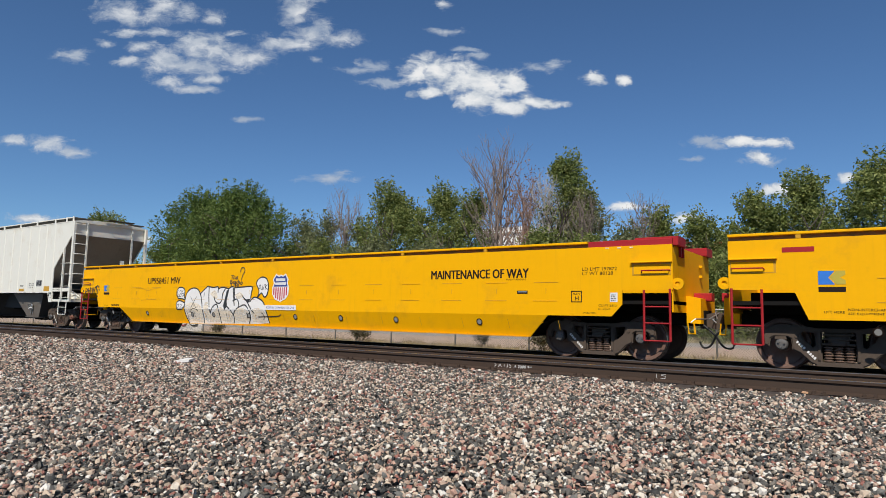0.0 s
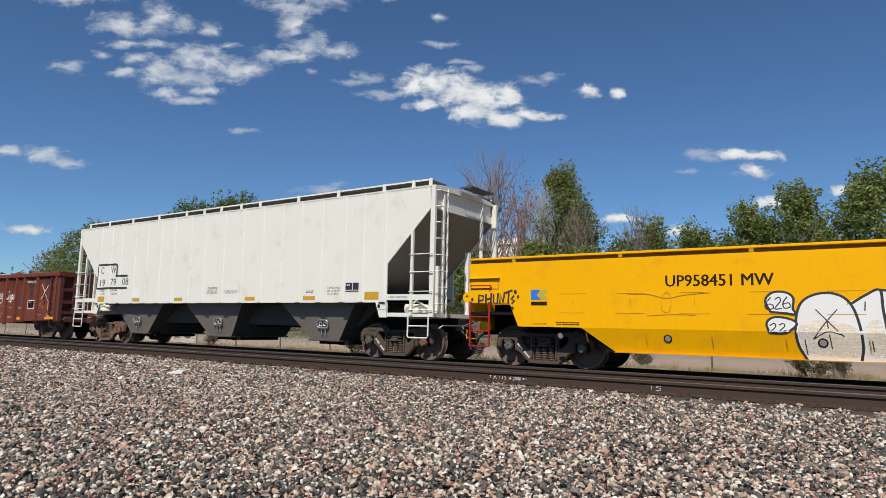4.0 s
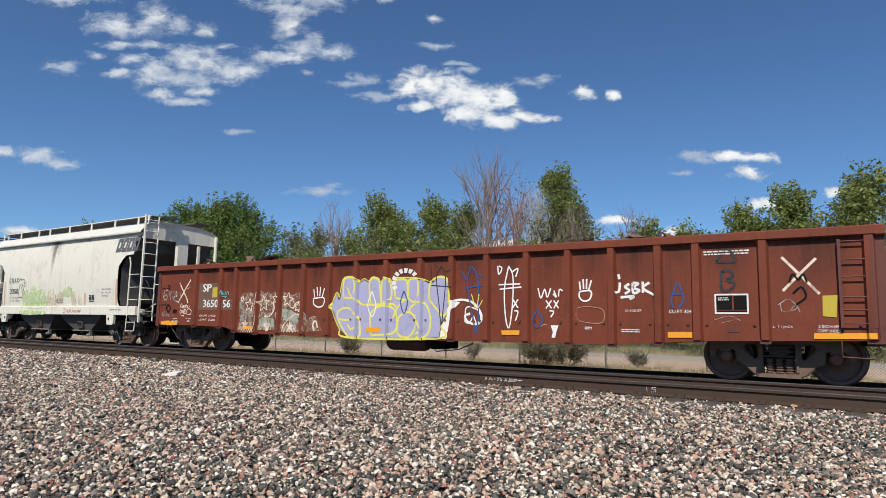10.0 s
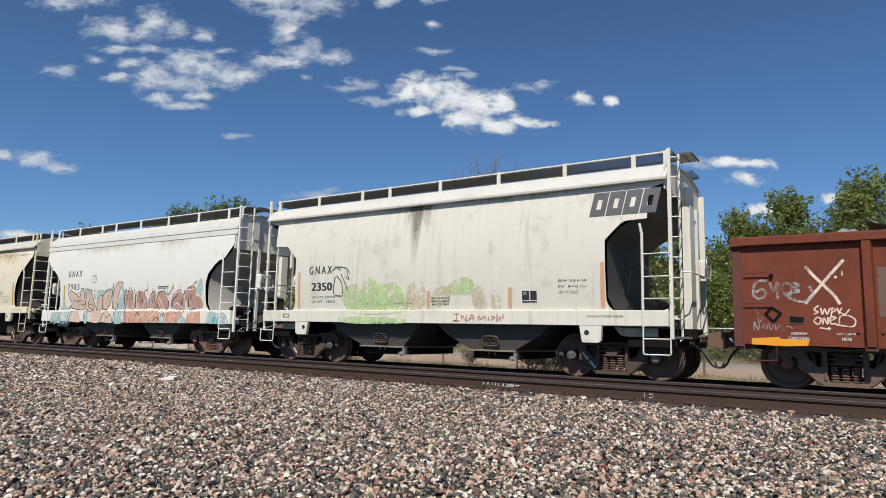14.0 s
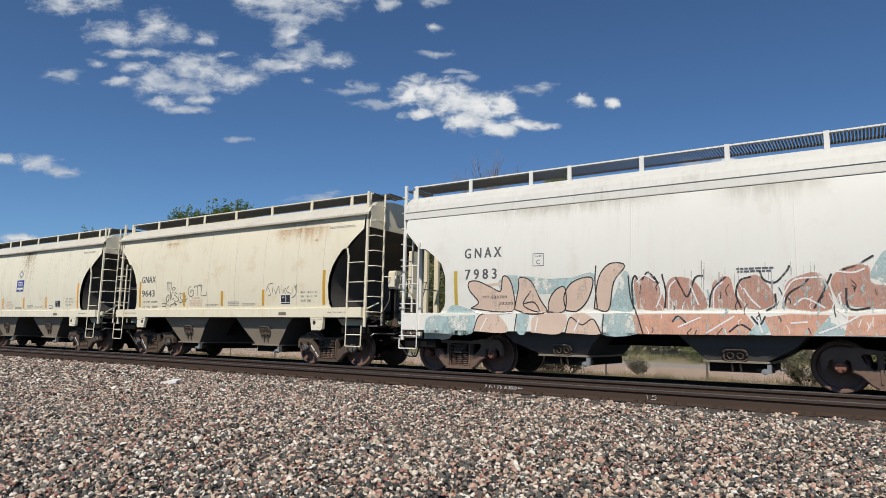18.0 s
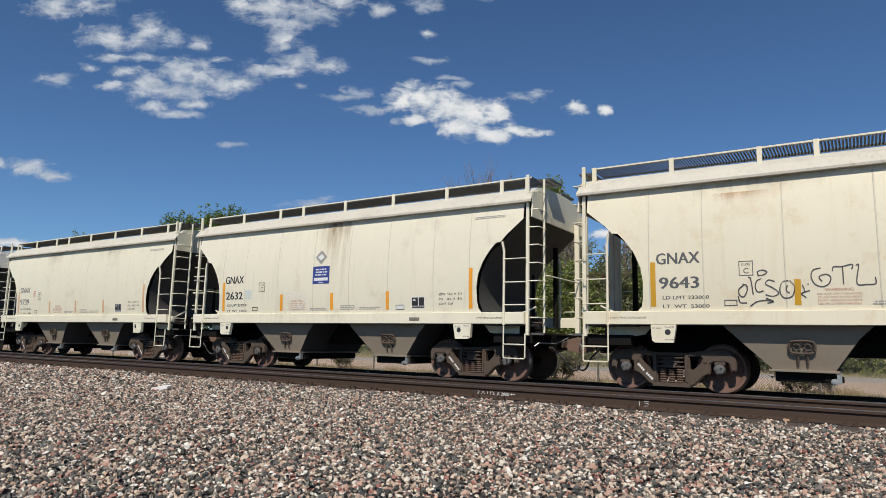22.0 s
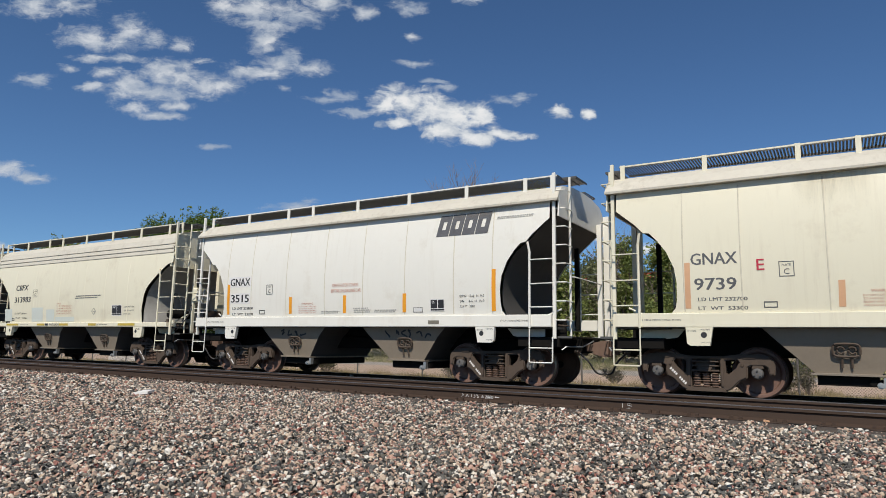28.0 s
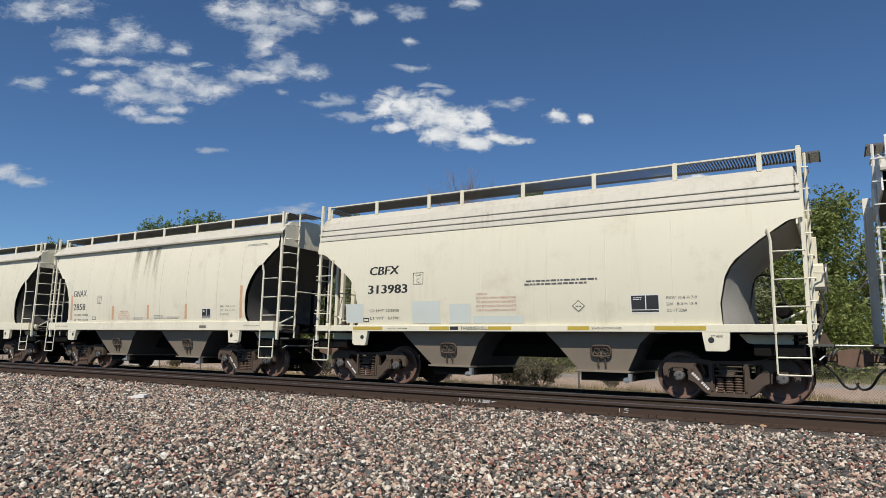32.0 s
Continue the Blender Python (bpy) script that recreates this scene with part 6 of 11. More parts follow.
# ---- the long yellow maintenance cars ----
def yellow_car(label):
    car = thing("maintenance_car", label, "freight car", "yellow maintenance cars of the train")
    L, W = 11.15, 1.56
    out = [(-L, 1.42), (-10.1, 1.42), (-9.88, 0.90), (-8.4, 0.90), (8.5, 0.90), (9.93, 0.90), (10.15, 1.14), (10.15, 1.43), (L, 1.43), (L, 2.32), (-L, 2.32)]
    for sg in (-1, 1):
        ys = sorted((sg * W, sg * (W - 0.03)))
        part("side_wall", Shape().prism(out, *ys), YELLOW, car)
        low = Shape()
        a, b = sg * W, sg * (W - 0.14)
        pts = [(-8.42, a, 0.90), (8.52, a, 0.90), (8.05, b, 0.43), (-7.75, b, 0.43)]
        pts2 = [(x, y - sg * 0.03, z) for x, y, z in pts]
        low.add(pts + pts2, [(0, 1, 2, 3), (7, 6, 5, 4), (0, 4, 5, 1), (1, 5, 6, 2), (2, 6, 7, 3), (3, 7, 4, 0)])
        part("lower_panel", low, YELLOW, car)
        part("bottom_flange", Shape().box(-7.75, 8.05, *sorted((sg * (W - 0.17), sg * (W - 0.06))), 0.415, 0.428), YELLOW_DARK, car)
        # Web under the chord: grime and the chord's shadow both in the colour.
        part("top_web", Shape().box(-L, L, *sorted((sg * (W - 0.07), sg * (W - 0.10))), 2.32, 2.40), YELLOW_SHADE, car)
        part("top_chord", Shape().cbox(-L, 9.42, *sorted((sg * (W - 0.16), sg * (W + 0.01))), 2.395, 2.445, 0.008), YELLOW, car)
        for x in np.arange(-10.0, 9.0, 2.42):
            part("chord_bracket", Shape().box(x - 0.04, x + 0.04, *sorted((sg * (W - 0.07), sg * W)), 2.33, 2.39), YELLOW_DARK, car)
        part("end_chord", Shape().cbox(9.44, L, *sorted((sg * (W - 0.14), sg * (W - 0.01))), 2.26, 2.44, 0.01), RED, car, "red section of the top edge")
        part("end_cap", Shape().cbox(10.4, L + 0.1, *sorted((sg * (W - 0.06), sg * W * 0.6)), 2.30, 2.48, 0.01), RED, car)
    for x in (9.85, 10.1, 10.35):
        part("pin_tag", Shape().box(x - 0.035, x + 0.035, -W - 0.006, -W + 0.02, 2.275, 2.30), SPRAY_PINK, car)
    # weld marks, lashing holes
    for i, x in enumerate(np.arange(-8.6, 9.3, 1.22)):
        part("weld_bead", Shape().box(x - 0.28, x + 0.28, -W - 0.006, -W, 1.60, 1.612), YELLOW_DARK, car)
        part("weld_bead", Shape().box(x - 0.30, x + 0.26, -W - 0.006, -W, 1.20, 1.212), YELLOW_DARK, car)
        part("weld_bead", Shape().box(x - 0.006, x + 0.006, -W - 0.006, -W, 1.36, 1.48), YELLOW_DARK, car)
        part("weld_bead", Shape().add([(x + 0.3, -W + 0.06, 0.6), (x + 0.312, -W + 0.06, 0.6), (x + 0.29, -W + 0.005, 0.8), (x + 0.278, -W + 0.005, 0.8)], [(0, 1, 2, 3)]), YELLOW_DARK, car)
    for sg in (-1, 1):
        def bx(a, b):
            return sorted((sg * a, sg * b))
        part("end_wall", Shape().box(*bx(L - 0.03, L), -W + 0.03, W - 0.03, 1.0, 2.30), YELLOW, car)
        part("end_sheet", Shape().prism([(sg * a, z) for a, z in ((L, 1.35), (L + 0.28, 1.30), (L + 0.28, 0.78), (L, 0.80))], -0.55, 0.75), YELLOW, car)
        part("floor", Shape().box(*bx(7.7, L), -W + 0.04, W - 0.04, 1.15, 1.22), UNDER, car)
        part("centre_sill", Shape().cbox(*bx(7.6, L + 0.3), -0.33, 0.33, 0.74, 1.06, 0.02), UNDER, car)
        # Added black box fills the open end, shade put into its colour.
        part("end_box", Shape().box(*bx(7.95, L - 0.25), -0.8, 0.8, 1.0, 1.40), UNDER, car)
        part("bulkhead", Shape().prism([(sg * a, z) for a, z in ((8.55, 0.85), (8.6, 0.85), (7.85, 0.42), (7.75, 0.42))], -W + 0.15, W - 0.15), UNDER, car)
        # Flat recess: the dark rim is its inner shade, put into the colour.
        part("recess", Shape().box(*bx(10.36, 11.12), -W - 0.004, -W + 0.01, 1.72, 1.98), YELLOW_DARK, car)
        # Proud lip added only to cast a shadow into the flat recess.
        part("recess_lip", Shape().cbox(*bx(10.34, 11.14), -W - 0.075, -W + 0.01, 1.965, 1.99, 0.006), YELLOW, car)
        part("recess_panel", Shape().box(*bx(10.40, 11.10), -W - 0.008, -W + 0.008, 1.74, 1.93), YELLOW, car)
        part("grab_rail", Shape().tube([(sg * 10.55, -W, 1.78), (sg * 10.56, -W - 0.07, 1.81), (sg * 11.08, -W - 0.07, 1.81), (sg * 11.10, -W, 1.81)], 0.014, 5), RED, car)
        part("corner_casting", Shape().lathe([(0.0, 0.04), (0.115, 0.04), (0.115, -0.03), (0.045, -0.03), (0.04, 0.0), (0.0, 0.0)], 18, (sg * (L + 0.08), -W + 0.06, 1.55)), YELLOW, car)
        lad = part("ladder", Shape().tube([(sg * 10.60, -W - 0.03, 1.43), (sg * 10.60, -W - 0.03, 0.44)], 0.024, 6), RED, car, "red ladder below the end")
        for b in (1.10, 0.78, 0.44):
            part("rung", Shape().tube([(sg * 10.60, -W - 0.03, b), (sg * 11.1, -W - 0.03, b)], 0.016, 5), RED, lad)
        part("stile", Shape().tube([(sg * 11.1, -W - 0.03, 1.45), (sg * 11.1, -W - 0.03, 0.44)], 0.024, 6), RED, lad)
        part("end_step", Shape().tube([(sg * (L + 0.2), -1.3, 0.8), (sg * (L + 0.22), -1.3, 0.60), (sg * (L + 0.22), -0.8, 0.58), (sg * (L + 0.2), -0.8, 0.8)], 0.016, 5), YELLOW, car)
        part("jack_bracket", Shape().cbox(*bx(L + 0.05, L + 0.4), -0.12, 0.16, 1.25, 1.42, 0.02), RED, car)
        for z in (1.78, 2.0):
            part("end_grab", Shape().cbox(*bx(L, L + 0.06), 0.62, 0.72, z, z + 0.06, 0.01), YELLOW, car)
        for y in (-1.1, -0.9):
            part("stake", Shape().cbox(*bx(L + 0.0, L + 0.05), y, y + 0.06, 2.1, 2.46, 0.01), RED, car)
        coupler_end(car, L + 0.22, sg, reach=0.36, mat=IRON)
        truck(car, sg * 9.48, ("cap_steel", "cap_steel"))
    part("floor_pan", Shape().box(-7.7, 8.0, -W + 0.15, W - 0.15, 0.43, 0.47), UNDER, car)
    sd = Side(car, lambda z: W if z > 0.9 else W - 0.14 * (0.9 - z) / 0.47, True)
    return car, sd


def lashing_rings(sd):
    for x in (-8.9, -6.68, -4.1, -3.0, -1.3, 0.70, 2.45, 4.34, 6.79):
        sd.polys("lashing_ring", [ring(x, 0.72, 0.08, 0.08)], INK_BROWN)
        sd.polys("ring_plug", [ring(x, 0.72, 0.055, 0.055)], SIGN_GREY)


yel, yel_side = yellow_car("long yellow maintenance car with graffiti and a shield emblem")
put_car(yel, -14.52)
yel2, yel2_side = yellow_car("long yellow maintenance car leading the visible train")
put_car(yel2, 8.78)


def maker_plate(sd, x, z, w, h):
    """A maker's emblem as plain shapes: blue and yellow halves over a dark bar."""
    sd.polys("emblem", [[(x, z + h * 0.35), (x + w * 0.62, z + h * 0.35), (x + w * 0.38, z + h * 0.68), (x + w * 0.62, z + h), (x, z + h)]], SIGN_BLUE)
    sd.polys("emblem", [[(x + w * 0.66, z + h * 0.35), (x + w, z + h * 0.35), (x + w, z + h * 0.55), (x + w * 0.8, z + h * 0.68), (x + w, z + h * 0.8), (x + w, z + h), (x + w * 0.66, z + h), (x + w * 0.42, z + h * 0.68)]], SIGN_YELLOW)
    sd.rect("emblem", x, z, x + w, z + h * 0.24, INK_BROWN)


maker_plate(yel2_side, -9.72, 1.38, 0.40, 0.36)
maker_plate(yel_side, -9.57, 1.36, 0.38, 0.34)
yel2_side.rect("red_flash", -10.26, 2.08, -9.76, 2.17, RED)
yel2_side.text("LIFT HERE", -9.65, 1.02, 0.04, INK_BROWN, 0.30)
yel2_side.text("NON-INTERCHANGE", -9.30, 1.06, 0.045, INK_BROWN, 0.62), yel2_side.text("SEE EQUIPMENT RE", -9.30, 0.99, 0.045, INK_BROWN, 0.60)
yel_side.text("MAINTENANCE OF WAY", 5.44, 1.71, 0.21, INK_BROWN, 2.62, bold=0.04)
yel_side.text("UP958451 MW", -6.69, 1.72, 0.22, INK_BROWN, 1.88, bold=0.02)
yel_side.text("LD LMT 197872", 9.31, 1.835, 0.07, INK_BROWN, 0.74), yel_side.text("LT WT 88128", 9.31, 1.745, 0.07, INK_BROWN, 0.66)
yel_side.text("CU FT 3412", 9.66, 1.09, 0.05, INK_BROWN, 0.38), yel_side.text("IL-73-3", 9.66, 1.025, 0.045, INK_BROWN, 0.24)
yel_side.text("JACK HERE", 9.32, 0.94, 0.04, INK_BROWN, 0.27), yel_side.text("PATENT PENDING", 7.50, 1.66, 0.035, INK_BROWN, 0.50)
yel_side.border("plate_frame", 9.06, 1.18, 9.30, 1.42, 0.018, INK_BROWN)
yel_side.text("PLATE", 9.105, 1.335, 0.04, INK_BROWN, 0.15), yel_side.text("H", 9.15, 1.22, 0.09, INK_BROWN, bold=0.01)
yel_side.rect("paper_notice", 9.90, 1.19, 10.06, 1.38, INK_WHITE, "white paper notice")
yel_side.bars("stencil", 9.92, 1.21, 10.04, 1.36, 4, INK, seed=2)
yel_side.rect("defect_holder", 7.78, 1.36, 8.04, 1.43, INK_BROWN), yel_side.rect("defect_holder", 7.80, 1.39, 8.02, 1.42, GALV)
yel_side.text("JACK HERE", -9.5, 0.945, 0.035, INK_BROWN, 0.3), yel_side.bars("stencil", -9.0, 0.95, -8.35, 1.03, 2, INK_BROWN, seed=6)


# ---- graffiti and other marks, car by car ----
yel_side.polys("graffiti_fill", [[(-4.35, 0.42), (-4.47, 0.68), (-4.50, 1.00), (-4.44, 1.33), (-4.29, 1.50), (-4.04, 1.57), (-3.80, 1.51), (-3.67, 1.42), (-3.47, 1.53), (-3.26, 1.61), (-3.01, 1.58), (-2.78, 1.59), (-2.75, 1.53), (-2.58, 1.58), (-2.39, 1.58), (-2.26, 1.54), (-2.06, 1.59), (-1.99, 1.56), (-1.62, 1.58), (-1.17, 1.59), (-1.18, 1.42), (-1.21, 1.23), (-1.05, 1.27), (-0.80, 1.22), (-0.62, 1.11), (-0.51, 0.89), (-0.44, 0.52), (-0.96, 0.48), (-1.53, 0.46), (-2.27, 0.46), (-3.39, 0.43)]], SPRAY_WHITE, "white and pale pink graffiti letters")
yel_side.polys("graffiti_fill", [[tuple(q) for q in curve(b + b[:1])] for b in ([(-4.39, 0.51), (-4.45, 0.99), (-4.06, 1.10), (-3.61, 0.97), (-3.56, 0.51)], [(-3.44, 0.51), (-3.47, 1.00), (-3.28, 1.11), (-3.15, 0.75), (-2.75, 0.93), (-2.73, 0.51)], [(-2.65, 0.54), (-2.67, 0.96), (-2.40, 0.88), (-2.10, 0.81), (-2.15, 0.51)], [(-2.03, 0.56), (-1.97, 0.81), (-1.71, 0.95), (-1.32, 0.85), (-1.35, 0.53)], [(-1.16, 0.53), (-1.17, 0.85), (-0.90, 0.96), (-0.58, 0.84), (-0.53, 0.54)], [(-3.17, 1.38), (-2.93, 1.49), (-2.79, 1.29), (-2.92, 1.22)], [(-1.95, 1.35), (-1.69, 1.42), (-1.54, 1.28), (-1.83, 1.23)],)], SPRAY_PINK, "")
yel_side.strokes("graffiti_outline", [[(-4.35, 0.42), (-4.47, 0.68), (-4.50, 1.00), (-4.44, 1.33), (-4.29, 1.50), (-4.04, 1.57), (-3.80, 1.51), (-3.65, 1.33), (-3.56, 1.01), (-3.53, 0.67), (-3.56, 0.44)], [(-3.67, 1.38), (-3.47, 1.52), (-3.26, 1.61), (-3.23, 1.29), (-3.17, 0.79)], [(-3.26, 1.61), (-3.01, 1.58), (-2.78, 1.59), (-2.78, 1.41)], [(-3.17, 0.76), (-3.06, 0.91), (-2.98, 0.99), (-2.83, 1.05), (-2.74, 0.93), (-2.70, 0.69), (-2.69, 0.46)], [(-2.97, 1.29), (-2.88, 1.14), (-2.71, 1.08), (-2.57, 1.17), (-2.54, 1.38), (-2.42, 1.55), (-2.58, 1.58), (-2.75, 1.53), (-2.78, 1.41)], [(-2.42, 1.57), (-2.26, 1.54), (-2.06, 1.59), (-2.01, 1.29), (-1.95, 1.01)], [(-2.31, 0.99), (-2.13, 0.86), (-2.02, 0.68), (-2.07, 0.48)], [(-2.04, 1.16), (-1.83, 1.21), (-1.74, 1.00), (-1.92, 0.87), (-2.06, 0.71)], [(-1.74, 0.97), (-1.48, 1.04), (-1.29, 0.90), (-1.24, 0.70), (-1.35, 0.48)], [(-1.99, 1.56), (-1.62, 1.58), (-1.17, 1.59), (-1.18, 1.42), (-1.21, 1.23)], [(-1.99, 1.55), (-1.95, 1.22), (-2.01, 1.15)], [(-1.39, 1.16), (-1.20, 0.95), (-1.05, 0.79)], [(-1.25, 1.13), (-1.05, 1.27), (-0.80, 1.22), (-0.62, 1.11), (-0.51, 0.89), (-0.44, 0.52)]], 0.042, INK, "black graffiti outline")
yel_side.polys("graffiti_fill", [[(-2.50, 1.01), (-2.43, 1.20), (-2.35, 1.49), (-2.23, 1.52), (-2.33, 1.16), (-2.30, 0.99), (-2.43, 0.87)]], INK, "")
yel_side.polys("graffiti_fill", [[(-1.67, 1.38), (-1.42, 1.21), (-1.21, 1.23), (-1.29, 1.11), (-1.48, 1.18)]], INK, "")
yel_side.strokes("graffiti_outline", [[(-4.19, 1.29), (-4.01, 1.08), (-3.79, 0.83)], [(-3.87, 1.29), (-4.06, 1.05), (-4.24, 0.78)], [(-4.24, 0.78), (-4.02, 0.91), (-3.79, 0.85)], [(-4.03, 1.10), (-3.97, 0.62)], [(-3.48, 1.27), (-3.47, 1.42)], [(-3.40, 0.77), (-3.38, 0.60)], [(-2.37, 0.78), (-2.35, 0.57)], [(-2.29, 1.42), (-2.32, 1.25)], [(-1.40, 0.82), (-1.38, 0.62)], [(-4.37, 0.77), (-4.34, 0.51)]], 0.018, INK, "")
yel_side.polys("graffiti_fill", [[tuple(q) for q in curve(b + b[:1])] for b in ([(-4.88, 1.24), (-4.96, 1.44), (-4.85, 1.58), (-4.65, 1.59), (-4.52, 1.49), (-4.53, 1.30), (-4.48, 1.20), (-4.65, 1.22)], [(-4.91, 0.87), (-4.95, 1.05), (-4.82, 1.15), (-4.59, 1.12), (-4.48, 1.03), (-4.65, 0.88)], [(-0.91, 1.25), (-0.84, 1.45), (-0.96, 1.66), (-0.91, 1.79), (-0.72, 1.87), (-0.52, 1.81), (-0.43, 1.60), (-0.48, 1.35), (-0.60, 1.28), (-0.73, 1.40)],)], SPRAY_WHITE, "")
yel_side.strokes("graffiti_outline", [[(-4.88, 1.24), (-4.96, 1.44), (-4.85, 1.58), (-4.65, 1.59), (-4.52, 1.49), (-4.53, 1.30), (-4.48, 1.20), (-4.65, 1.22), (-4.88, 1.24)], [(-4.91, 0.87), (-4.95, 1.05), (-4.82, 1.15), (-4.59, 1.12), (-4.48, 1.03), (-4.65, 0.88), (-4.91, 0.87)], [(-0.91, 1.25), (-0.84, 1.45), (-0.96, 1.66), (-0.91, 1.79), (-0.72, 1.87), (-0.52, 1.81), (-0.43, 1.60), (-0.48, 1.35), (-0.60, 1.28), (-0.73, 1.40), (-0.91, 1.25)]], 0.040, INK, "")
yel_side.strokes("graffiti_scrawl", [[(-4.87, 1.50), (-4.96, 1.38), (-4.94, 1.30), (-4.84, 1.30), (-4.85, 1.37), (-4.94, 1.38)], [(-4.81, 1.46), (-4.74, 1.50), (-4.72, 1.43), (-4.81, 1.30), (-4.70, 1.30)], [(-4.61, 1.51), (-4.68, 1.40), (-4.66, 1.31), (-4.57, 1.33), (-4.59, 1.40), (-4.68, 1.38)], [(-4.91, 1.00), (-4.83, 1.04), (-4.81, 0.98), (-4.90, 0.88), (-4.79, 0.90)], [(-4.76, 1.01), (-4.69, 1.04), (-4.67, 0.99), (-4.75, 0.90), (-4.64, 0.92)], [(-0.87, 1.48), (-0.80, 1.65), (-0.73, 1.48)], [(-0.84, 1.54), (-0.75, 1.55)], [(-0.72, 1.64), (-0.67, 1.49), (-0.61, 1.65)], [(-0.57, 1.66), (-0.57, 1.49)], [(-0.48, 1.65), (-0.56, 1.57), (-0.46, 1.50)]], 0.020, INK, "")
yel_side.text("That", -2.18, 1.82, 0.13, INK, 0.35, bold=0.02, slant=0.1)
yel_side.text("Beach", -2.20, 1.68, 0.13, INK, 0.45, bold=0.02, slant=0.1)
yel_side.text("Life", -2.17, 1.59, 0.12, INK, 0.39, bold=0.02, slant=0.1)
yel_side.strokes("graffiti_scrawl", [[(-1.74, 2.04), (-1.70, 2.15), (-1.58, 2.17), (-1.53, 2.07), (-1.62, 1.94), (-1.68, 1.79)], [(-1.72, 1.70), (-1.66, 1.74), (-1.62, 1.70), (-1.68, 1.66), (-1.72, 1.70)]], 0.030, INK, "black scrawled writing")
yel_side.strokes("graffiti_scrawl", [[(-0.90, 0.69), (-0.62, 0.70), (-0.30, 0.71), (0.00, 0.73), (0.11, 0.78)], [(-0.71, 0.82), (-0.62, 0.72), (-0.67, 0.60)]], 0.030, INK, "")
yel_side.strokes("graffiti_scrawl", [[(-10.90, 1.38), (-10.88, 1.60), (-10.76, 1.57), (-10.78, 1.48), (-10.88, 1.47)], [(-10.70, 1.62), (-10.70, 1.38)], [(-10.56, 1.64), (-10.57, 1.40)], [(-10.70, 1.50), (-10.56, 1.52)],
                                     [(-10.50, 1.62), (-10.50, 1.42), (-10.41, 1.40), (-10.38, 1.64)], [(-10.34, 1.40), (-10.33, 1.62), (-10.25, 1.42), (-10.22, 1.66)], [(-10.20, 1.64), (-10.02, 1.70)], [(-10.11, 1.67), (-10.13, 1.40)],
                                     [(-9.98, 1.58), (-10.05, 1.50), (-9.97, 1.46), (-10.04, 1.40)]], 0.042, INK, "black scrawled writing", False)
for cx, cz, cr in ((-11.06, 1.50, 0.035), (-9.95, 1.66, 0.04), (-9.88, 1.55, 0.03), (-10.02, 1.30, 0.035)):
    yel_side.polys("graffiti_dot", [[(cx + cr * math.cos(a), cz + 1.2 * cr * math.sin(a)) for a in np.linspace(0, 5.5, 8)]], INK, "")
yel_side.strokes("graffiti_scrawl", [[(-11.10, 1.74), (-10.54, 1.74)], [(-10.62, 1.79), (-10.54, 1.74), (-10.62, 1.69)]], 0.022, SIGN_RED, "thin red arrow", False)
yel_side.strokes("graffiti_scrawl", [[(-7.43, 1.59), (-7.03, 1.58), (-6.68, 1.50), (-6.34, 1.56), (-5.89, 1.60)], [(-6.75, 1.56), (-6.77, 1.29), (-6.65, 1.23), (-6.59, 1.42), (-6.65, 1.61), (-6.75, 1.56)], [(-7.05, 1.16), (-6.56, 1.19), (-6.14, 1.18)]], 0.012, YELLOW_DARK, "")
yel_side.polys("shield_border", [[(-0.11, 1.96), (0.00, 1.90), (0.09, 1.93), (0.18, 1.90), (0.29, 1.96), (0.42, 1.78), (0.39, 1.69), (0.45, 1.56), (0.43, 1.35), (0.32, 1.22), (0.10, 1.14), (-0.13, 1.21), (-0.25, 1.35), (-0.26, 1.57), (-0.20, 1.68), (-0.25, 1.79)]], SPRAY_WHITE, "shield emblem in blue, white and red")
yel_side.polys("shield_field", [[(-0.10, 1.91), (0.01, 1.86), (0.09, 1.89), (0.18, 1.86), (0.28, 1.91), (0.37, 1.78), (0.34, 1.69), (0.39, 1.58), (-0.20, 1.58), (-0.15, 1.69), (-0.21, 1.78)]], NAVY, "")
yel_side.polys("shield_stripe", [[(-0.21, 1.34), (-0.21, 1.56), (-0.16, 1.56), (-0.16, 1.34)]], SIGN_RED, "")
yel_side.polys("shield_stripe", [[(-0.12, 1.25), (-0.12, 1.56), (-0.07, 1.56), (-0.07, 1.25)]], SIGN_RED, "")
yel_side.polys("shield_stripe", [[(-0.03, 1.21), (-0.03, 1.56), (0.02, 1.56), (0.02, 1.21)]], SIGN_RED, "")
yel_side.polys("shield_stripe", [[(0.06, 1.18), (0.06, 1.56), (0.11, 1.56), (0.11, 1.18)]], SIGN_RED, "")
yel_side.polys("shield_stripe", [[(0.15, 1.20), (0.15, 1.56), (0.19, 1.56), (0.19, 1.20)]], SIGN_RED, "")
yel_side.polys("shield_stripe", [[(0.23, 1.24), (0.23, 1.56), (0.28, 1.56), (0.28, 1.24)]], SIGN_RED, "")
yel_side.polys("shield_stripe", [[(0.32, 1.33), (0.32, 1.56), (0.37, 1.56), (0.37, 1.33)]], SIGN_RED, "")
yel_side.polys("shield_bar", [[(-0.12, 1.74), (-0.12, 1.82), (0.28, 1.82), (0.28, 1.74)]], INK_WHITE, "")
yel_side.polys("shield_bar", [[(-0.14, 1.63), (-0.14, 1.70), (0.31, 1.71), (0.31, 1.63)]], INK_WHITE, "")
yel_side.rect("banner", -0.68, 0.905, 0.77, 1.045, SPRAY_WHITE, "white safety banner", lean=0.0)
yel_side.text("KEEPING COMMUNITIES SAFE", -0.48, 0.945, 0.06, NAVY, 1.18, bold=0.012)
lashing_rings(yel_side), lashing_rings(yel2_side)
gon_side.lift = 0.003
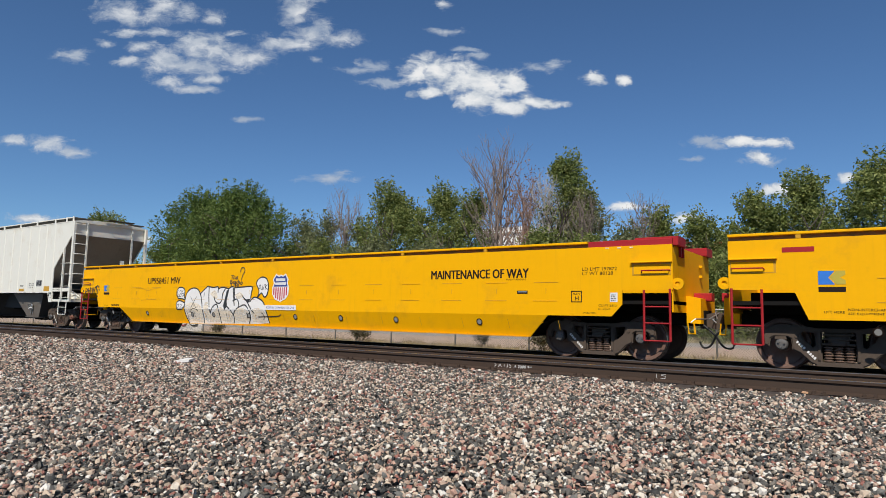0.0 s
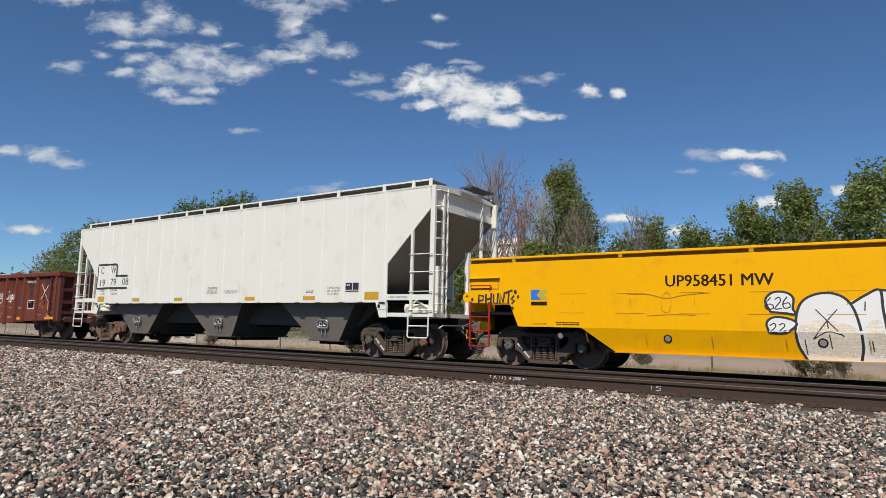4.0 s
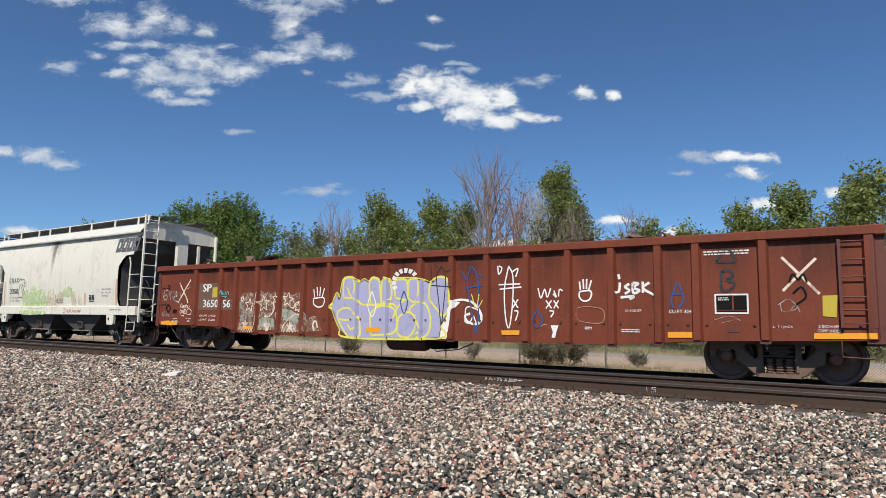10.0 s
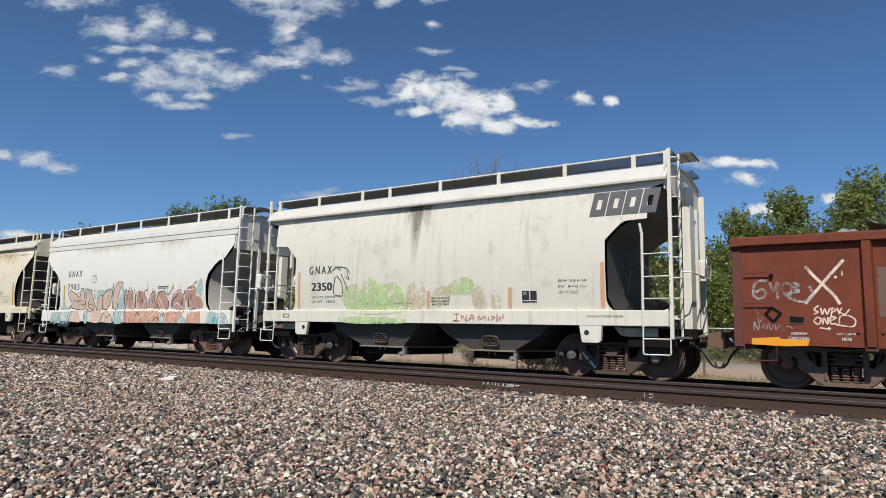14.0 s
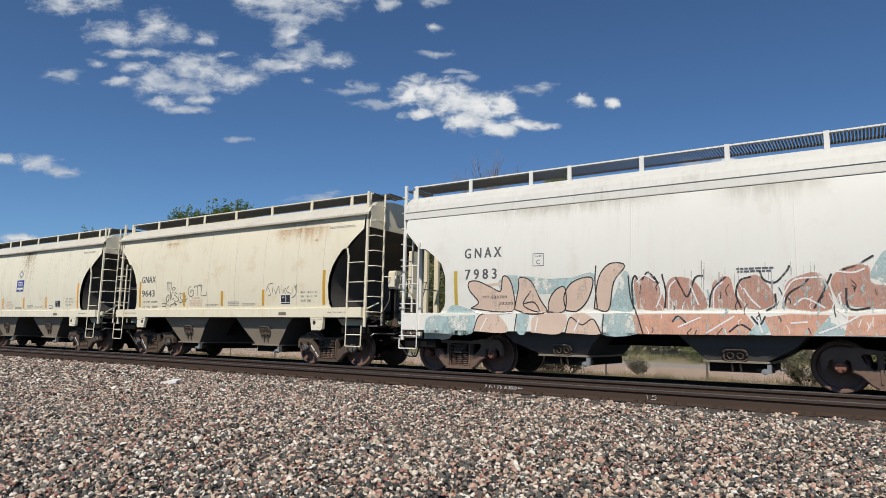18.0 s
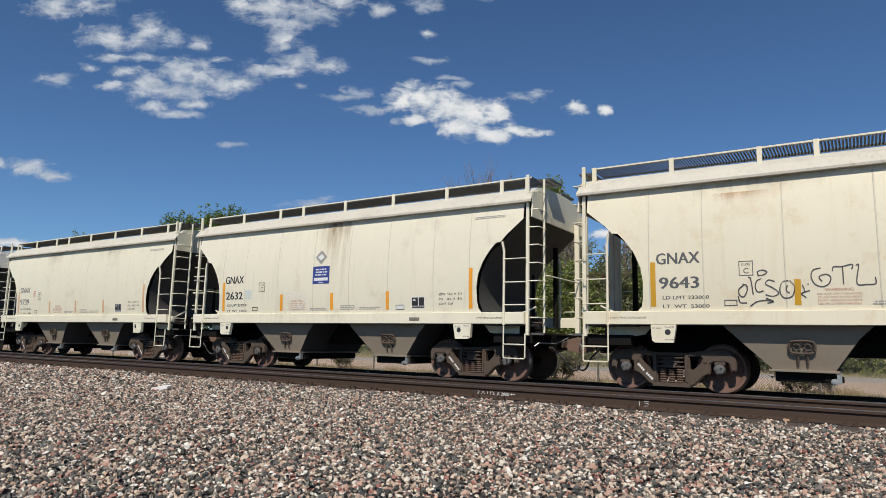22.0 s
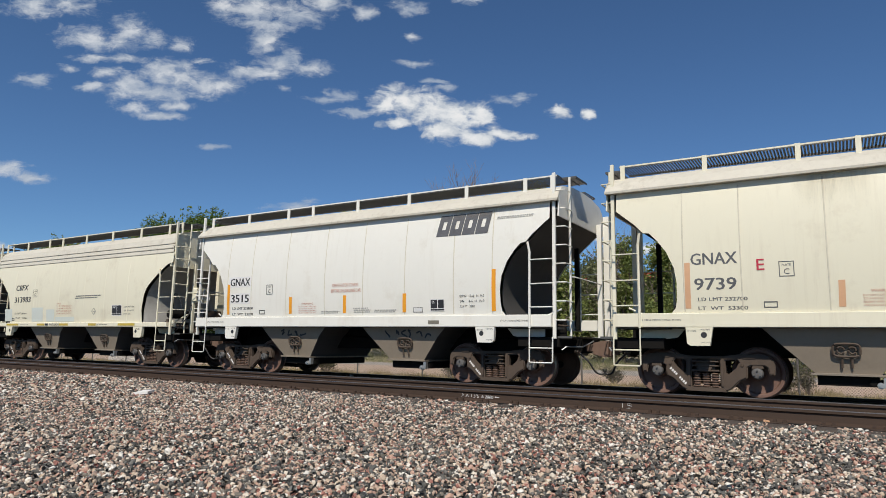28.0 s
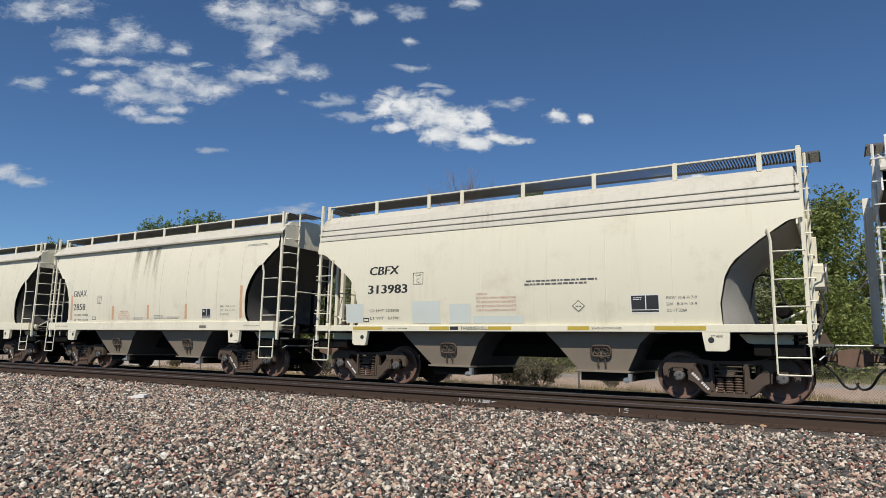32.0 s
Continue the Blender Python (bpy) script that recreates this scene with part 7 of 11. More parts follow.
for a, b in zip(gon_side.ribs, gon_side.ribs[1:]):
    gon_side.rect("grime_wash", a + 0.11, 1.3, b - 0.11, 2.54, WASH_DARK)
gon_side.rect("paint_patch", -7.92, 1.28, -6.93, 2.11, SPRAY_WORN, "dark brown overpainted patch")
gon_side.rect("paint_patch", -6.72, 1.28, -6.24, 1.62, SPRAY_WORN, "dark brown overpainted patch")
gon_side.text("SP", -7.73, 1.85, 0.24, INK_WHITE, 0.41, bold=0.03)
gon_side.text("3650", -7.68, 1.36, 0.235, INK_WHITE, 0.73, bold=0.025)
gon_side.text("56", -6.73, 1.35, 0.235, INK_WHITE, 0.36, bold=0.025)
gon_side.text("LD LMT  210600", -7.84, 1.06, 0.07, INK_WHITE, 0.80)
gon_side.text("LT WT  75400", -7.84, 0.93, 0.07, INK_WHITE, 0.78)
gon_side.text("CU FT 3242", 6.63, 1.24, 0.065, INK_WHITE, 0.46, bold=0.01)
gon_side.text("G-100-37", 5.78, 1.26, 0.05, INK_WHITE, 0.32)
gon_side.text("LFT / JACK", 8.42, 0.98, 0.05, INK_WHITE, 0.32)
gon_side.text("2 INCH HF", 9.12, 1.0, 0.05, INK_WHITE, 0.30)
gon_side.text("COMP SHOES", 9.10, 0.925, 0.05, INK_WHITE, 0.34)
gon_side.bars("stencil", 7.28, 2.33, 8.10, 2.43, 2, INK_WHITE, seed=4)
gon_side.bars("stencil", 5.68, 0.86, 6.15, 0.94, 2, INK_WHITE, seed=5)
gon_side.bars("stencil", 4.92, 0.90, 5.12, 0.97, 2, INK_WHITE, seed=6)
gon_side.border("stencil_panel", 7.46, 1.23, 8.04, 1.60, 0.03, INK_WHITE)
gon_side.rect("stencil_panel", 7.49, 1.31, 7.76, 1.57, UNDER)
gon_side.rect("stencil_panel", 7.79, 1.31, 8.01, 1.57, UNDER)
gon_side.rect("stencil_panel", 7.49, 1.26, 8.01, 1.29, UNDER)
gon_side.bars("stencil", 7.52, 1.48, 7.72, 1.55, 2, INK_WHITE, seed=7)
gon_side.rect("defect_holder", 7.68, 0.90, 7.88, 0.99, OXIDE_END)
gon_side.strokes("chalk_cross", [[(8.60, 2.24), (8.88, 1.91), (9.16, 1.58)], [(9.13, 2.20), (8.85, 1.91), (8.60, 1.64)]], 0.045, SPRAY_PALE, "pale cross brushed on the side")
gon_side.strokes("chalk_cross", [[(-8.95, 2.16), (-8.86, 2.03), (-8.70, 1.84), (-8.55, 1.66), (-8.46, 1.50)], [(-8.38, 2.25), (-8.58, 2.01), (-8.78, 1.76), (-8.98, 1.51)]], 0.048, SPRAY_PALE, "pale cross brushed on the side")
gon_side.strokes("graffiti_scrawl", [[(-9.56, 1.92), (-9.70, 1.92), (-9.78, 1.82), (-9.78, 1.67), (-9.69, 1.60), (-9.59, 1.68), (-9.64, 1.77), (-9.75, 1.72)], [(-9.52, 1.89), (-9.46, 1.74), (-9.39, 1.90)], [(-9.38, 1.88), (-9.40, 1.59)], [(-9.27, 1.88), (-9.33, 1.78), (-9.30, 1.66), (-9.20, 1.68), (-9.18, 1.83), (-9.27, 1.88)], [(-9.37, 1.65), (-9.22, 1.70), (-9.05, 1.72)], [(-9.15, 1.88), (-9.06, 1.83), (-9.17, 1.78), (-9.05, 1.74)], [(-9.25, 1.63), (-9.01, 1.54), (-8.85, 1.66), (-8.91, 1.82)]], 0.045, SPRAY_FILM, "thin grey scrawl")
gon_side.strokes("graffiti_scrawl", [[(-8.78, 1.48), (-8.85, 1.41), (-8.79, 1.37), (-8.86, 1.33)], [(-8.75, 1.44), (-8.73, 1.33), (-8.69, 1.42), (-8.66, 1.33), (-8.61, 1.44)], [(-8.60, 1.29), (-8.58, 1.43), (-8.53, 1.40), (-8.59, 1.36)], [(-8.51, 1.44), (-8.48, 1.33)], [(-8.44, 1.44), (-8.47, 1.37), (-8.40, 1.33), (-8.33, 1.42)], [(-8.81, 1.28), (-8.86, 1.21), (-8.79, 1.16), (-8.75, 1.25), (-8.81, 1.28)], [(-8.73, 1.16), (-8.71, 1.27), (-8.66, 1.16), (-8.65, 1.28)], [(-8.61, 1.22), (-8.53, 1.27), (-8.61, 1.28), (-8.61, 1.17), (-8.53, 1.18)], [(-8.49, 1.17), (-8.47, 1.29), (-8.36, 1.31), (-8.26, 1.24), (-8.29, 1.13), (-8.45, 1.14), (-8.55, 1.16)], [(-8.78, 1.10), (-8.63, 1.08), (-8.65, 1.11)]], 0.024, SPRAY_PALE, "white scrawled tag")
gon_side.strokes("graffiti_scrawl", [[(-9.76, 1.44), (-9.72, 1.33)], [(-9.76, 1.44), (-9.65, 1.46)], [(-9.72, 1.29), (-9.72, 1.17), (-9.65, 1.27)], [(-9.80, 1.03), (-9.79, 1.19), (-9.73, 1.04), (-9.71, 1.19)], [(-9.67, 1.07), (-9.64, 1.15), (-9.60, 1.06), (-9.56, 1.18), (-9.53, 1.05), (-9.47, 1.16), (-9.44, 1.05), (-9.39, 1.14), (-9.33, 1.05), (-9.26, 1.12), (-9.17, 1.07)]], 0.020, SPRAY_FILM, "")
gon_side.strokes("graffiti_scrawl", [[(-9.61, 1.33), (-9.50, 1.44), (-9.36, 1.34), (-9.48, 1.19), (-9.61, 1.33)]], 0.050, UNDER, "", False)
gon_side.polys("defect_holder", [[(-9.26, 1.16), (-9.25, 1.32), (-8.98, 1.31), (-8.99, 1.16)]], OXIDE_END, "")
gon_side.polys("defect_holder", [[(-9.23, 1.18), (-9.22, 1.29), (-9.01, 1.28), (-9.02, 1.18)]], UNDER, "")
gon_side.polys("reflector", [[(-9.85, 0.79), (-9.84, 0.90), (-9.40, 0.93), (-9.38, 0.90), (-8.94, 0.89), (-8.96, 0.79), (-9.30, 0.77)]], ORANGE, "orange reflective strip")
gon_side.polys("graffiti_dot", [[(-8.53, 1.97), (-8.50, 1.99), (-8.48, 1.95), (-8.52, 1.93)], [(-8.43, 1.99), (-8.42, 2.07), (-8.40, 2.06), (-8.40, 1.98)]], SPRAY_PALE, "")
gon_side.text("2 INCH HF", -9.22, 0.97, 0.05, INK_WHITE, 0.25, bold=0.01)
gon_side.text("COMP SHOES", -9.27, 0.89, 0.05, INK_WHITE, 0.33, bold=0.01)
gon_side.text("LIFT / JACK", -8.53, 0.97, 0.05, INK_WHITE, 0.28, bold=0.01)
gon_side.text("HERE", -8.46, 0.89, 0.05, INK_WHITE, 0.14, bold=0.01)
gon_side.polys("paper_notice", [[(9.20, 1.55), (9.42, 1.56), (9.39, 1.18), (9.19, 1.20)]], SIGN_YELLOW, "torn yellow notice")
gon_side.polys("paper_notice", [[(-7.25, 1.66), (-7.24, 1.97), (-7.01, 1.98), (-7.00, 1.67)]], SIGN_YELLOW, "")
gon_side.strokes("graffiti_scrawl", [[(7.60, 2.02), (7.59, 1.68), (7.75, 1.68), (7.81, 1.80), (7.69, 1.86), (7.79, 1.93), (7.74, 2.03), (7.60, 2.02)], [(7.51, 2.21), (7.70, 2.43), (7.84, 2.20), (7.51, 2.20)]], 0.050, SPRAY_DARK, "dark spray letter")
gon_side.strokes("graffiti_scrawl", [[(8.70, 1.78), (8.76, 1.93), (8.85, 1.83), (8.92, 1.93), (8.98, 1.78)], [(8.75, 1.59), (8.89, 1.70), (8.95, 1.53), (8.79, 1.39)]], 0.035, UNDER, "")
gon_side.polys("graffiti_fill", [[(1.32, 0.62), (1.37, 0.91), (1.54, 1.15), (1.65, 1.53), (1.88, 1.47), (1.68, 1.29), (1.65, 1.00), (1.61, 0.79), (1.50, 0.61)]], SPRAY_WHITE, "")
gon_side.polys("graffiti_fill", [[(-2.20, 1.37), (-2.01, 1.75), (-1.91, 1.58), (-1.81, 2.07), (-1.58, 2.16), (-1.29, 2.09), (-1.21, 2.02), (-1.07, 2.09), (-0.91, 2.02), (-0.80, 2.12), (-0.61, 2.09), (-0.52, 1.99), (-0.39, 2.10), (-0.24, 2.07), (-0.14, 1.98), (-0.01, 2.08), (0.50, 2.07), (0.81, 2.03), (1.04, 1.95), (1.23, 2.07), (1.42, 2.07), (1.58, 1.92), (1.62, 1.39), (1.51, 1.15), (1.35, 0.91), (1.29, 0.62), (-1.57, 0.57), (-1.87, 0.80), (-2.07, 1.12)]], SPRAY_LILAC, "large lilac graffiti letters edged in yellow")
gon_side.strokes("graffiti_outline", [[(-2.20, 1.37), (-2.01, 1.75), (-1.91, 1.58), (-1.81, 2.07), (-1.58, 2.16), (-1.29, 2.09), (-1.21, 2.02), (-1.07, 2.09), (-0.91, 2.02), (-0.80, 2.12), (-0.61, 2.09), (-0.52, 1.99), (-0.39, 2.10), (-0.24, 2.07), (-0.14, 1.98), (-0.01, 2.08), (0.50, 2.07), (0.81, 2.03), (1.04, 1.95), (1.23, 2.07), (1.42, 2.07), (1.58, 1.92), (1.62, 1.39), (1.51, 1.15), (1.35, 0.91), (1.29, 0.62), (-1.57, 0.57), (-1.87, 0.80), (-2.07, 1.12), (-2.20, 1.37)], [(-1.77, 1.61), (-1.78, 2.04), (-1.58, 2.15), (-1.36, 2.06), (-1.32, 1.82), (-1.45, 1.61), (-1.77, 1.61)], [(-0.83, 1.44), (-0.89, 1.97), (-0.76, 2.11), (-0.57, 2.02), (-0.52, 1.70), (-0.51, 1.39), (-0.83, 1.44)], [(-0.47, 1.42), (-0.48, 1.96), (-0.35, 2.09), (-0.20, 1.96), (-0.17, 1.59), (-0.47, 1.42)], [(-0.03, 1.59), (-0.06, 1.98), (0.12, 2.05), (0.31, 2.00), (0.35, 1.64), (0.30, 1.54), (-0.03, 1.59)], [(0.37, 1.59), (0.37, 1.99), (0.56, 2.06), (0.72, 1.96), (0.70, 1.59), (0.52, 1.49), (0.37, 1.59)], [(1.00, 1.54), (1.02, 1.93), (1.26, 2.08), (1.49, 2.02), (1.62, 1.68), (1.59, 1.39), (1.43, 1.15), (1.25, 1.29), (1.00, 1.54)], [(-1.57, 0.59), (-1.88, 0.96), (-1.95, 1.23), (-1.61, 1.34), (-1.25, 1.13), (-1.15, 0.76), (-1.22, 0.59), (-1.57, 0.59)], [(-0.78, 0.64), (-0.83, 1.13), (-0.64, 1.34), (-0.31, 1.39), (-0.05, 1.29), (0.04, 0.99), (-0.09, 0.71), (-0.78, 0.64)], [(0.05, 0.73), (0.09, 1.09), (0.34, 1.24), (0.56, 1.14), (0.61, 0.89), (0.42, 0.64), (0.17, 0.64), (0.05, 0.73)], [(0.56, 0.65), (0.78, 0.80), (0.64, 1.09), (0.41, 1.29), (0.64, 1.46), (0.89, 1.44), (1.04, 1.14), (1.02, 0.80), (0.85, 0.63), (0.56, 0.65)], [(-1.64, 1.88), (-1.52, 1.66), (-1.27, 1.55), (-1.05, 1.42), (-0.18, 1.44), (0.02, 1.36)], [(-1.88, 1.04), (-1.59, 1.02), (-1.39, 1.13)], [(-1.59, 0.91), (-1.44, 0.76), (-1.23, 0.86)], [(-0.10, 1.09), (0.08, 1.39), (0.26, 1.54)]], 0.050, SPRAY_YELLOW, "yellow graffiti outline")
gon_side.strokes("graffiti_outline", [[(1.65, 1.47), (1.88, 1.53), (2.21, 1.47), (2.43, 1.25), (2.46, 1.06), (2.33, 0.97), (2.12, 1.01), (2.02, 1.15), (2.16, 1.21)]], 0.055, SPRAY_WHITE, "")
gon_side.polys("emblem", [[(-0.01, 1.90), (-0.15, 1.87), (-0.09, 1.78), (0.03, 1.84)], [(-0.03, 2.00), (-0.17, 2.02), (-0.16, 1.92), (-0.02, 1.93)], [(0.01, 2.10), (-0.12, 2.15), (-0.16, 2.06), (-0.02, 2.03)], [(0.08, 2.17), (-0.01, 2.26), (-0.09, 2.19), (0.03, 2.12)], [(0.19, 2.21), (0.15, 2.32), (0.04, 2.28), (0.12, 2.18)], [(0.31, 2.21), (0.33, 2.32), (0.21, 2.33), (0.23, 2.21)], [(0.43, 2.18), (0.50, 2.27), (0.38, 2.31), (0.35, 2.20)], [(0.52, 2.11), (0.63, 2.17), (0.54, 2.24), (0.46, 2.16)]], INK_WHITE, "arc of white emblem blocks")
gon_side.strokes("graffiti_scrawl", [[(-0.80, 1.77), (-0.92, 1.41), (-0.77, 1.12), (-0.65, 1.41), (-0.80, 1.77)], [(2.02, 1.02), (2.05, 1.34), (2.24, 1.34), (2.40, 1.25), (2.44, 1.08), (2.33, 0.99), (2.25, 1.15), (2.14, 0.99), (2.02, 1.02)]], 0.030, SPRAY_WHITE, "")
gon_side.strokes("graffiti_scrawl", [[(1.03, 2.29), (1.08, 1.95)], [(1.33, 2.35), (1.20, 2.08), (1.29, 1.41), (1.36, 0.94), (1.42, 1.41), (1.46, 2.08), (1.33, 2.35)], [(1.05, 1.88), (1.69, 1.83)], [(1.45, 2.21), (1.65, 2.23)]], 0.028, INK, "dark scrawled sign")
gon_side.strokes("graffiti_scrawl", [[(0.23, 1.76), (0.14, 1.48), (0.25, 1.20), (0.35, 1.48), (0.23, 1.76)], [(2.18, 2.32), (2.07, 1.93), (2.23, 1.15), (2.33, 0.76), (2.38, 1.40), (2.34, 2.05), (2.18, 2.32)], [(2.01, 1.80), (2.46, 1.86)], [(1.92, 2.20), (2.03, 1.99)], [(2.38, 2.12), (2.53, 2.05)], [(3.85, 1.28), (3.74, 1.10), (3.85, 0.92), (3.98, 1.10), (3.85, 1.28)], [(6.79, 1.83), (6.68, 1.50), (6.72, 1.34)], [(6.83, 1.82), (6.91, 1.50), (6.82, 1.34)], [(6.72, 1.61), (6.89, 1.61)]], 0.035, SPRAY_BLUE, "blue scrawled sign")
gon_side.strokes("graffiti_scrawl", [[(2.19, 1.66), (2.29, 1.34)], [(2.39, 1.66), (2.35, 1.34), (2.50, 1.53)]], 0.022, SPRAY_YELLOW, "")
gon_side.strokes("graffiti_scrawl", [[(-6.80, 1.74), (-6.74, 1.87), (-6.71, 1.74)], [(-6.69, 1.83), (-6.68, 1.74), (-6.64, 1.76)], [(-6.63, 1.75), (-6.61, 1.84), (-6.58, 1.75)], [(-6.56, 1.75), (-6.51, 1.85), (-6.46, 1.74)], [(-6.72, 1.68), (-6.56, 1.70), (-6.63, 1.64)]], 0.022, SPRAY_TEAL, "small teal tag")
gon_side.strokes("graffiti_scrawl", [[(3.15, 2.28), (3.05, 1.78), (3.08, 1.15), (3.17, 0.90), (3.25, 1.40), (3.26, 2.03), (3.15, 2.28)], [(2.90, 1.86), (3.44, 1.87)], [(2.93, 1.76), (3.47, 1.80)], [(2.87, 2.29), (2.90, 2.10), (2.98, 2.23), (2.90, 2.29)], [(3.25, 2.15), (3.38, 2.21), (3.33, 2.03)], [(3.26, 1.53), (3.39, 1.34)], [(3.39, 1.53), (3.26, 1.34)], [(3.30, 1.28), (3.39, 1.25), (3.33, 1.06)]], 0.032, SPRAY_WHITE, "white scrawled sign")
gon_side.strokes("graffiti_scrawl", [[(3.87, 1.77), (3.94, 1.55), (4.03, 1.74), (4.09, 1.57), (4.17, 1.76)], [(4.22, 1.64), (4.30, 1.57), (4.24, 1.71)], [(4.35, 1.58), (4.37, 1.73), (4.45, 1.70)], [(4.06, 1.50), (4.19, 1.33)], [(4.19, 1.50), (4.06, 1.33)], [(4.24, 1.50), (4.35, 1.33)], [(4.35, 1.50), (4.24, 1.33)], [(4.14, 1.28), (4.24, 1.26), (4.17, 1.14)]], 0.030, SPRAY_WHITE, "")
gon_side.strokes("graffiti_scrawl", [[(-2.87, 1.85), (-2.82, 1.63)], [(-2.75, 1.91), (-2.71, 1.66)], [(-2.62, 1.91), (-2.63, 1.66)], [(-2.47, 1.87), (-2.54, 1.63)], [(-2.86, 1.60), (-2.48, 1.61), (-2.49, 1.42), (-2.67, 1.36), (-2.85, 1.45), (-2.86, 1.60)]], 0.035, SPRAY_WHITE, "white painted crown")
gon_side.strokes("graffiti_scrawl", [[(4.82, 1.89), (4.84, 1.71)], [(4.90, 1.94), (4.91, 1.73)], [(4.98, 1.94), (4.97, 1.73)], [(5.08, 1.91), (5.02, 1.71)], [(4.82, 1.68), (5.06, 1.69), (5.05, 1.53), (4.92, 1.48), (4.82, 1.56), (4.82, 1.68)]], 0.035, SPRAY_WHITE, "white painted crown")
gon_side.strokes("graffiti_scrawl", [[(5.65, 2.02), (5.67, 1.92)], [(5.68, 1.85), (5.66, 1.68), (5.59, 1.65)], [(5.87, 1.82), (5.78, 1.76), (5.87, 1.69), (5.78, 1.62)], [(5.94, 1.84), (5.95, 1.64), (6.07, 1.68), (5.95, 1.75), (6.05, 1.82), (5.94, 1.84)], [(6.14, 1.86), (6.14, 1.64)], [(6.27, 1.84), (6.14, 1.73), (6.36, 1.59)], [(5.69, 1.55), (5.96, 1.57), (5.87, 1.51)]], 0.050, SPRAY_WHITE, "bold white tag")
gon_side.strokes("graffiti_scrawl", [[(4.75, 1.28), (4.80, 1.35), (5.08, 1.36), (5.31, 1.31), (5.35, 1.15), (5.26, 1.03), (4.90, 1.05), (4.75, 1.14), (4.75, 1.28)], [(3.93, 0.94), (4.04, 0.99), (4.14, 0.92)]], 0.014, SPRAY_RED, "")
gon_side.strokes("graffiti_scrawl", [[(8.51, 1.39), (8.68, 1.49), (8.81, 1.34), (8.59, 1.27), (8.55, 1.41)], [(8.68, 1.27), (8.79, 1.39), (8.85, 1.27)], [(7.45, 1.12), (7.71, 1.19), (7.90, 1.11)], [(7.57, 1.06), (7.81, 1.13)]], 0.014, SPRAY_FILM, "")
gon_side.polys("graffiti_fill", [[(4.17, 0.97), (4.35, 0.97), (4.30, 0.83), (4.27, 0.71), (4.19, 0.71), (4.22, 0.83)]], SPRAY_WHITE, "")


def five_point(cx, cz, r, tilt=0.0):
    return [(cx + (r if k % 2 == 0 else 0.42 * r) * math.sin(tilt + k * math.pi / 5), cz + (r if k % 2 == 0 else 0.42 * r) * math.cos(tilt + k * math.pi / 5)) for k in range(10)]


def star_band(sd):
    """A washed-out band of painted letters with stars, a moon and ragged edges."""
    letters = [[(-5.98, 0.67), (-5.88, 1.08), (-5.93, 1.54), (-5.78, 1.74), (-5.52, 1.79), (-5.28, 1.75), (-5.29, 0.71)],
               [(-5.06, 0.70), (-5.02, 1.84), (-4.79, 1.75), (-4.68, 1.81), (-4.60, 1.73), (-4.36, 1.80), (-4.34, 0.70)],
               [(-4.12, 0.66), (-4.07, 1.78), (-3.81, 1.72), (-3.64, 1.69), (-3.42, 1.77), (-3.39, 1.63), (-3.34, 1.42), (-3.36, 0.67)],
               [(-3.18, 0.69), (-3.16, 1.22), (-3.09, 1.02), (-2.91, 1.08), (-2.76, 1.10), (-2.64, 0.94), (-2.48, 0.71)]]
    for p in letters:
        sd.polys("graffiti_fill", [p], SPRAY_TAN, "weathered tan graffiti letters")
    sd.lift += 0.001
    for p, m in (([(-5.86, 0.95), (-5.90, 1.50), (-5.72, 1.60), (-5.70, 0.92)], SPRAY_FILM), ([(-5.62, 1.22), (-5.30, 1.30), (-5.30, 1.02), (-5.66, 0.98)], SPRAY_FILM),
                 ([(-5.02, 1.02), (-4.70, 1.08), (-4.40, 1.02), (-4.38, 0.78), (-5.02, 0.80)], SPRAY_MOSS), ([(-4.08, 1.00), (-4.06, 1.32), (-3.72, 1.28), (-3.40, 1.14), (-3.40, 0.94)], SPRAY_MOSS),
                 ([(-3.98, 0.72), (-3.70, 0.98), (-3.50, 0.90), (-3.48, 0.70)], SPRAY_FILM)):
        sd.polys("graffiti_fill", [p], m)
    sd.lift += 0.001
    for x, z, r, tilt in ((-5.47, 1.42, 0.21, 0.1), (-4.86, 1.46, 0.25, -0.1), (-4.35, 1.61, 0.16, 0.0), (-3.86, 1.57, 0.22, 0.15), (-3.45, 1.36, 0.15, 0.2), (-5.80, 1.60, 0.10, 0.3)):
        p = five_point(x, z, r, tilt)
        sd.strokes("graffiti_star", [p + p[:1]], 0.026, SPRAY_PALE, "thinly outlined star", False)
    for x, z, r in ((-5.63, 0.86, 0.16), (-3.74, 0.82, 0.16)):
        sd.polys("graffiti_star", [five_point(x, z, r)], SPRAY_PALE, "pale painted star")
    sd.polys("graffiti_fill", [[(-4.84, 0.86), (-4.69, 0.93), (-4.55, 0.88), (-4.59, 0.77), (-4.64, 0.67), (-4.73, 0.66), (-4.76, 0.77)]], SPRAY_PALE)
    for line, w in (([(-4.47, 1.50), (-4.41, 1.34), (-4.48, 1.19), (-4.62, 1.10), (-4.80, 1.10)], 0.045), ([(-3.39, 1.52), (-3.55, 1.46), (-3.63, 1.34), (-3.74, 1.36)], 0.035),
                    ([(-4.06, 0.79), (-3.83, 1.00), (-3.56, 1.15), (-3.37, 1.16)], 0.030), ([(-5.23, 1.42), (-5.21, 0.98), (-5.25, 0.76)], 0.06), ([(-4.23, 1.21), (-4.27, 0.78)], 0.05),
                    ([(-5.20, 0.70), (-5.12, 0.96), (-5.16, 1.40), (-5.10, 1.80)], 0.025), ([(-2.80, 0.72), (-2.84, 0.90), (-2.74, 0.98), (-2.66, 0.80)], 0.05)):
        sd.strokes("graffiti_outline", [line], w, SPRAY_PALE)
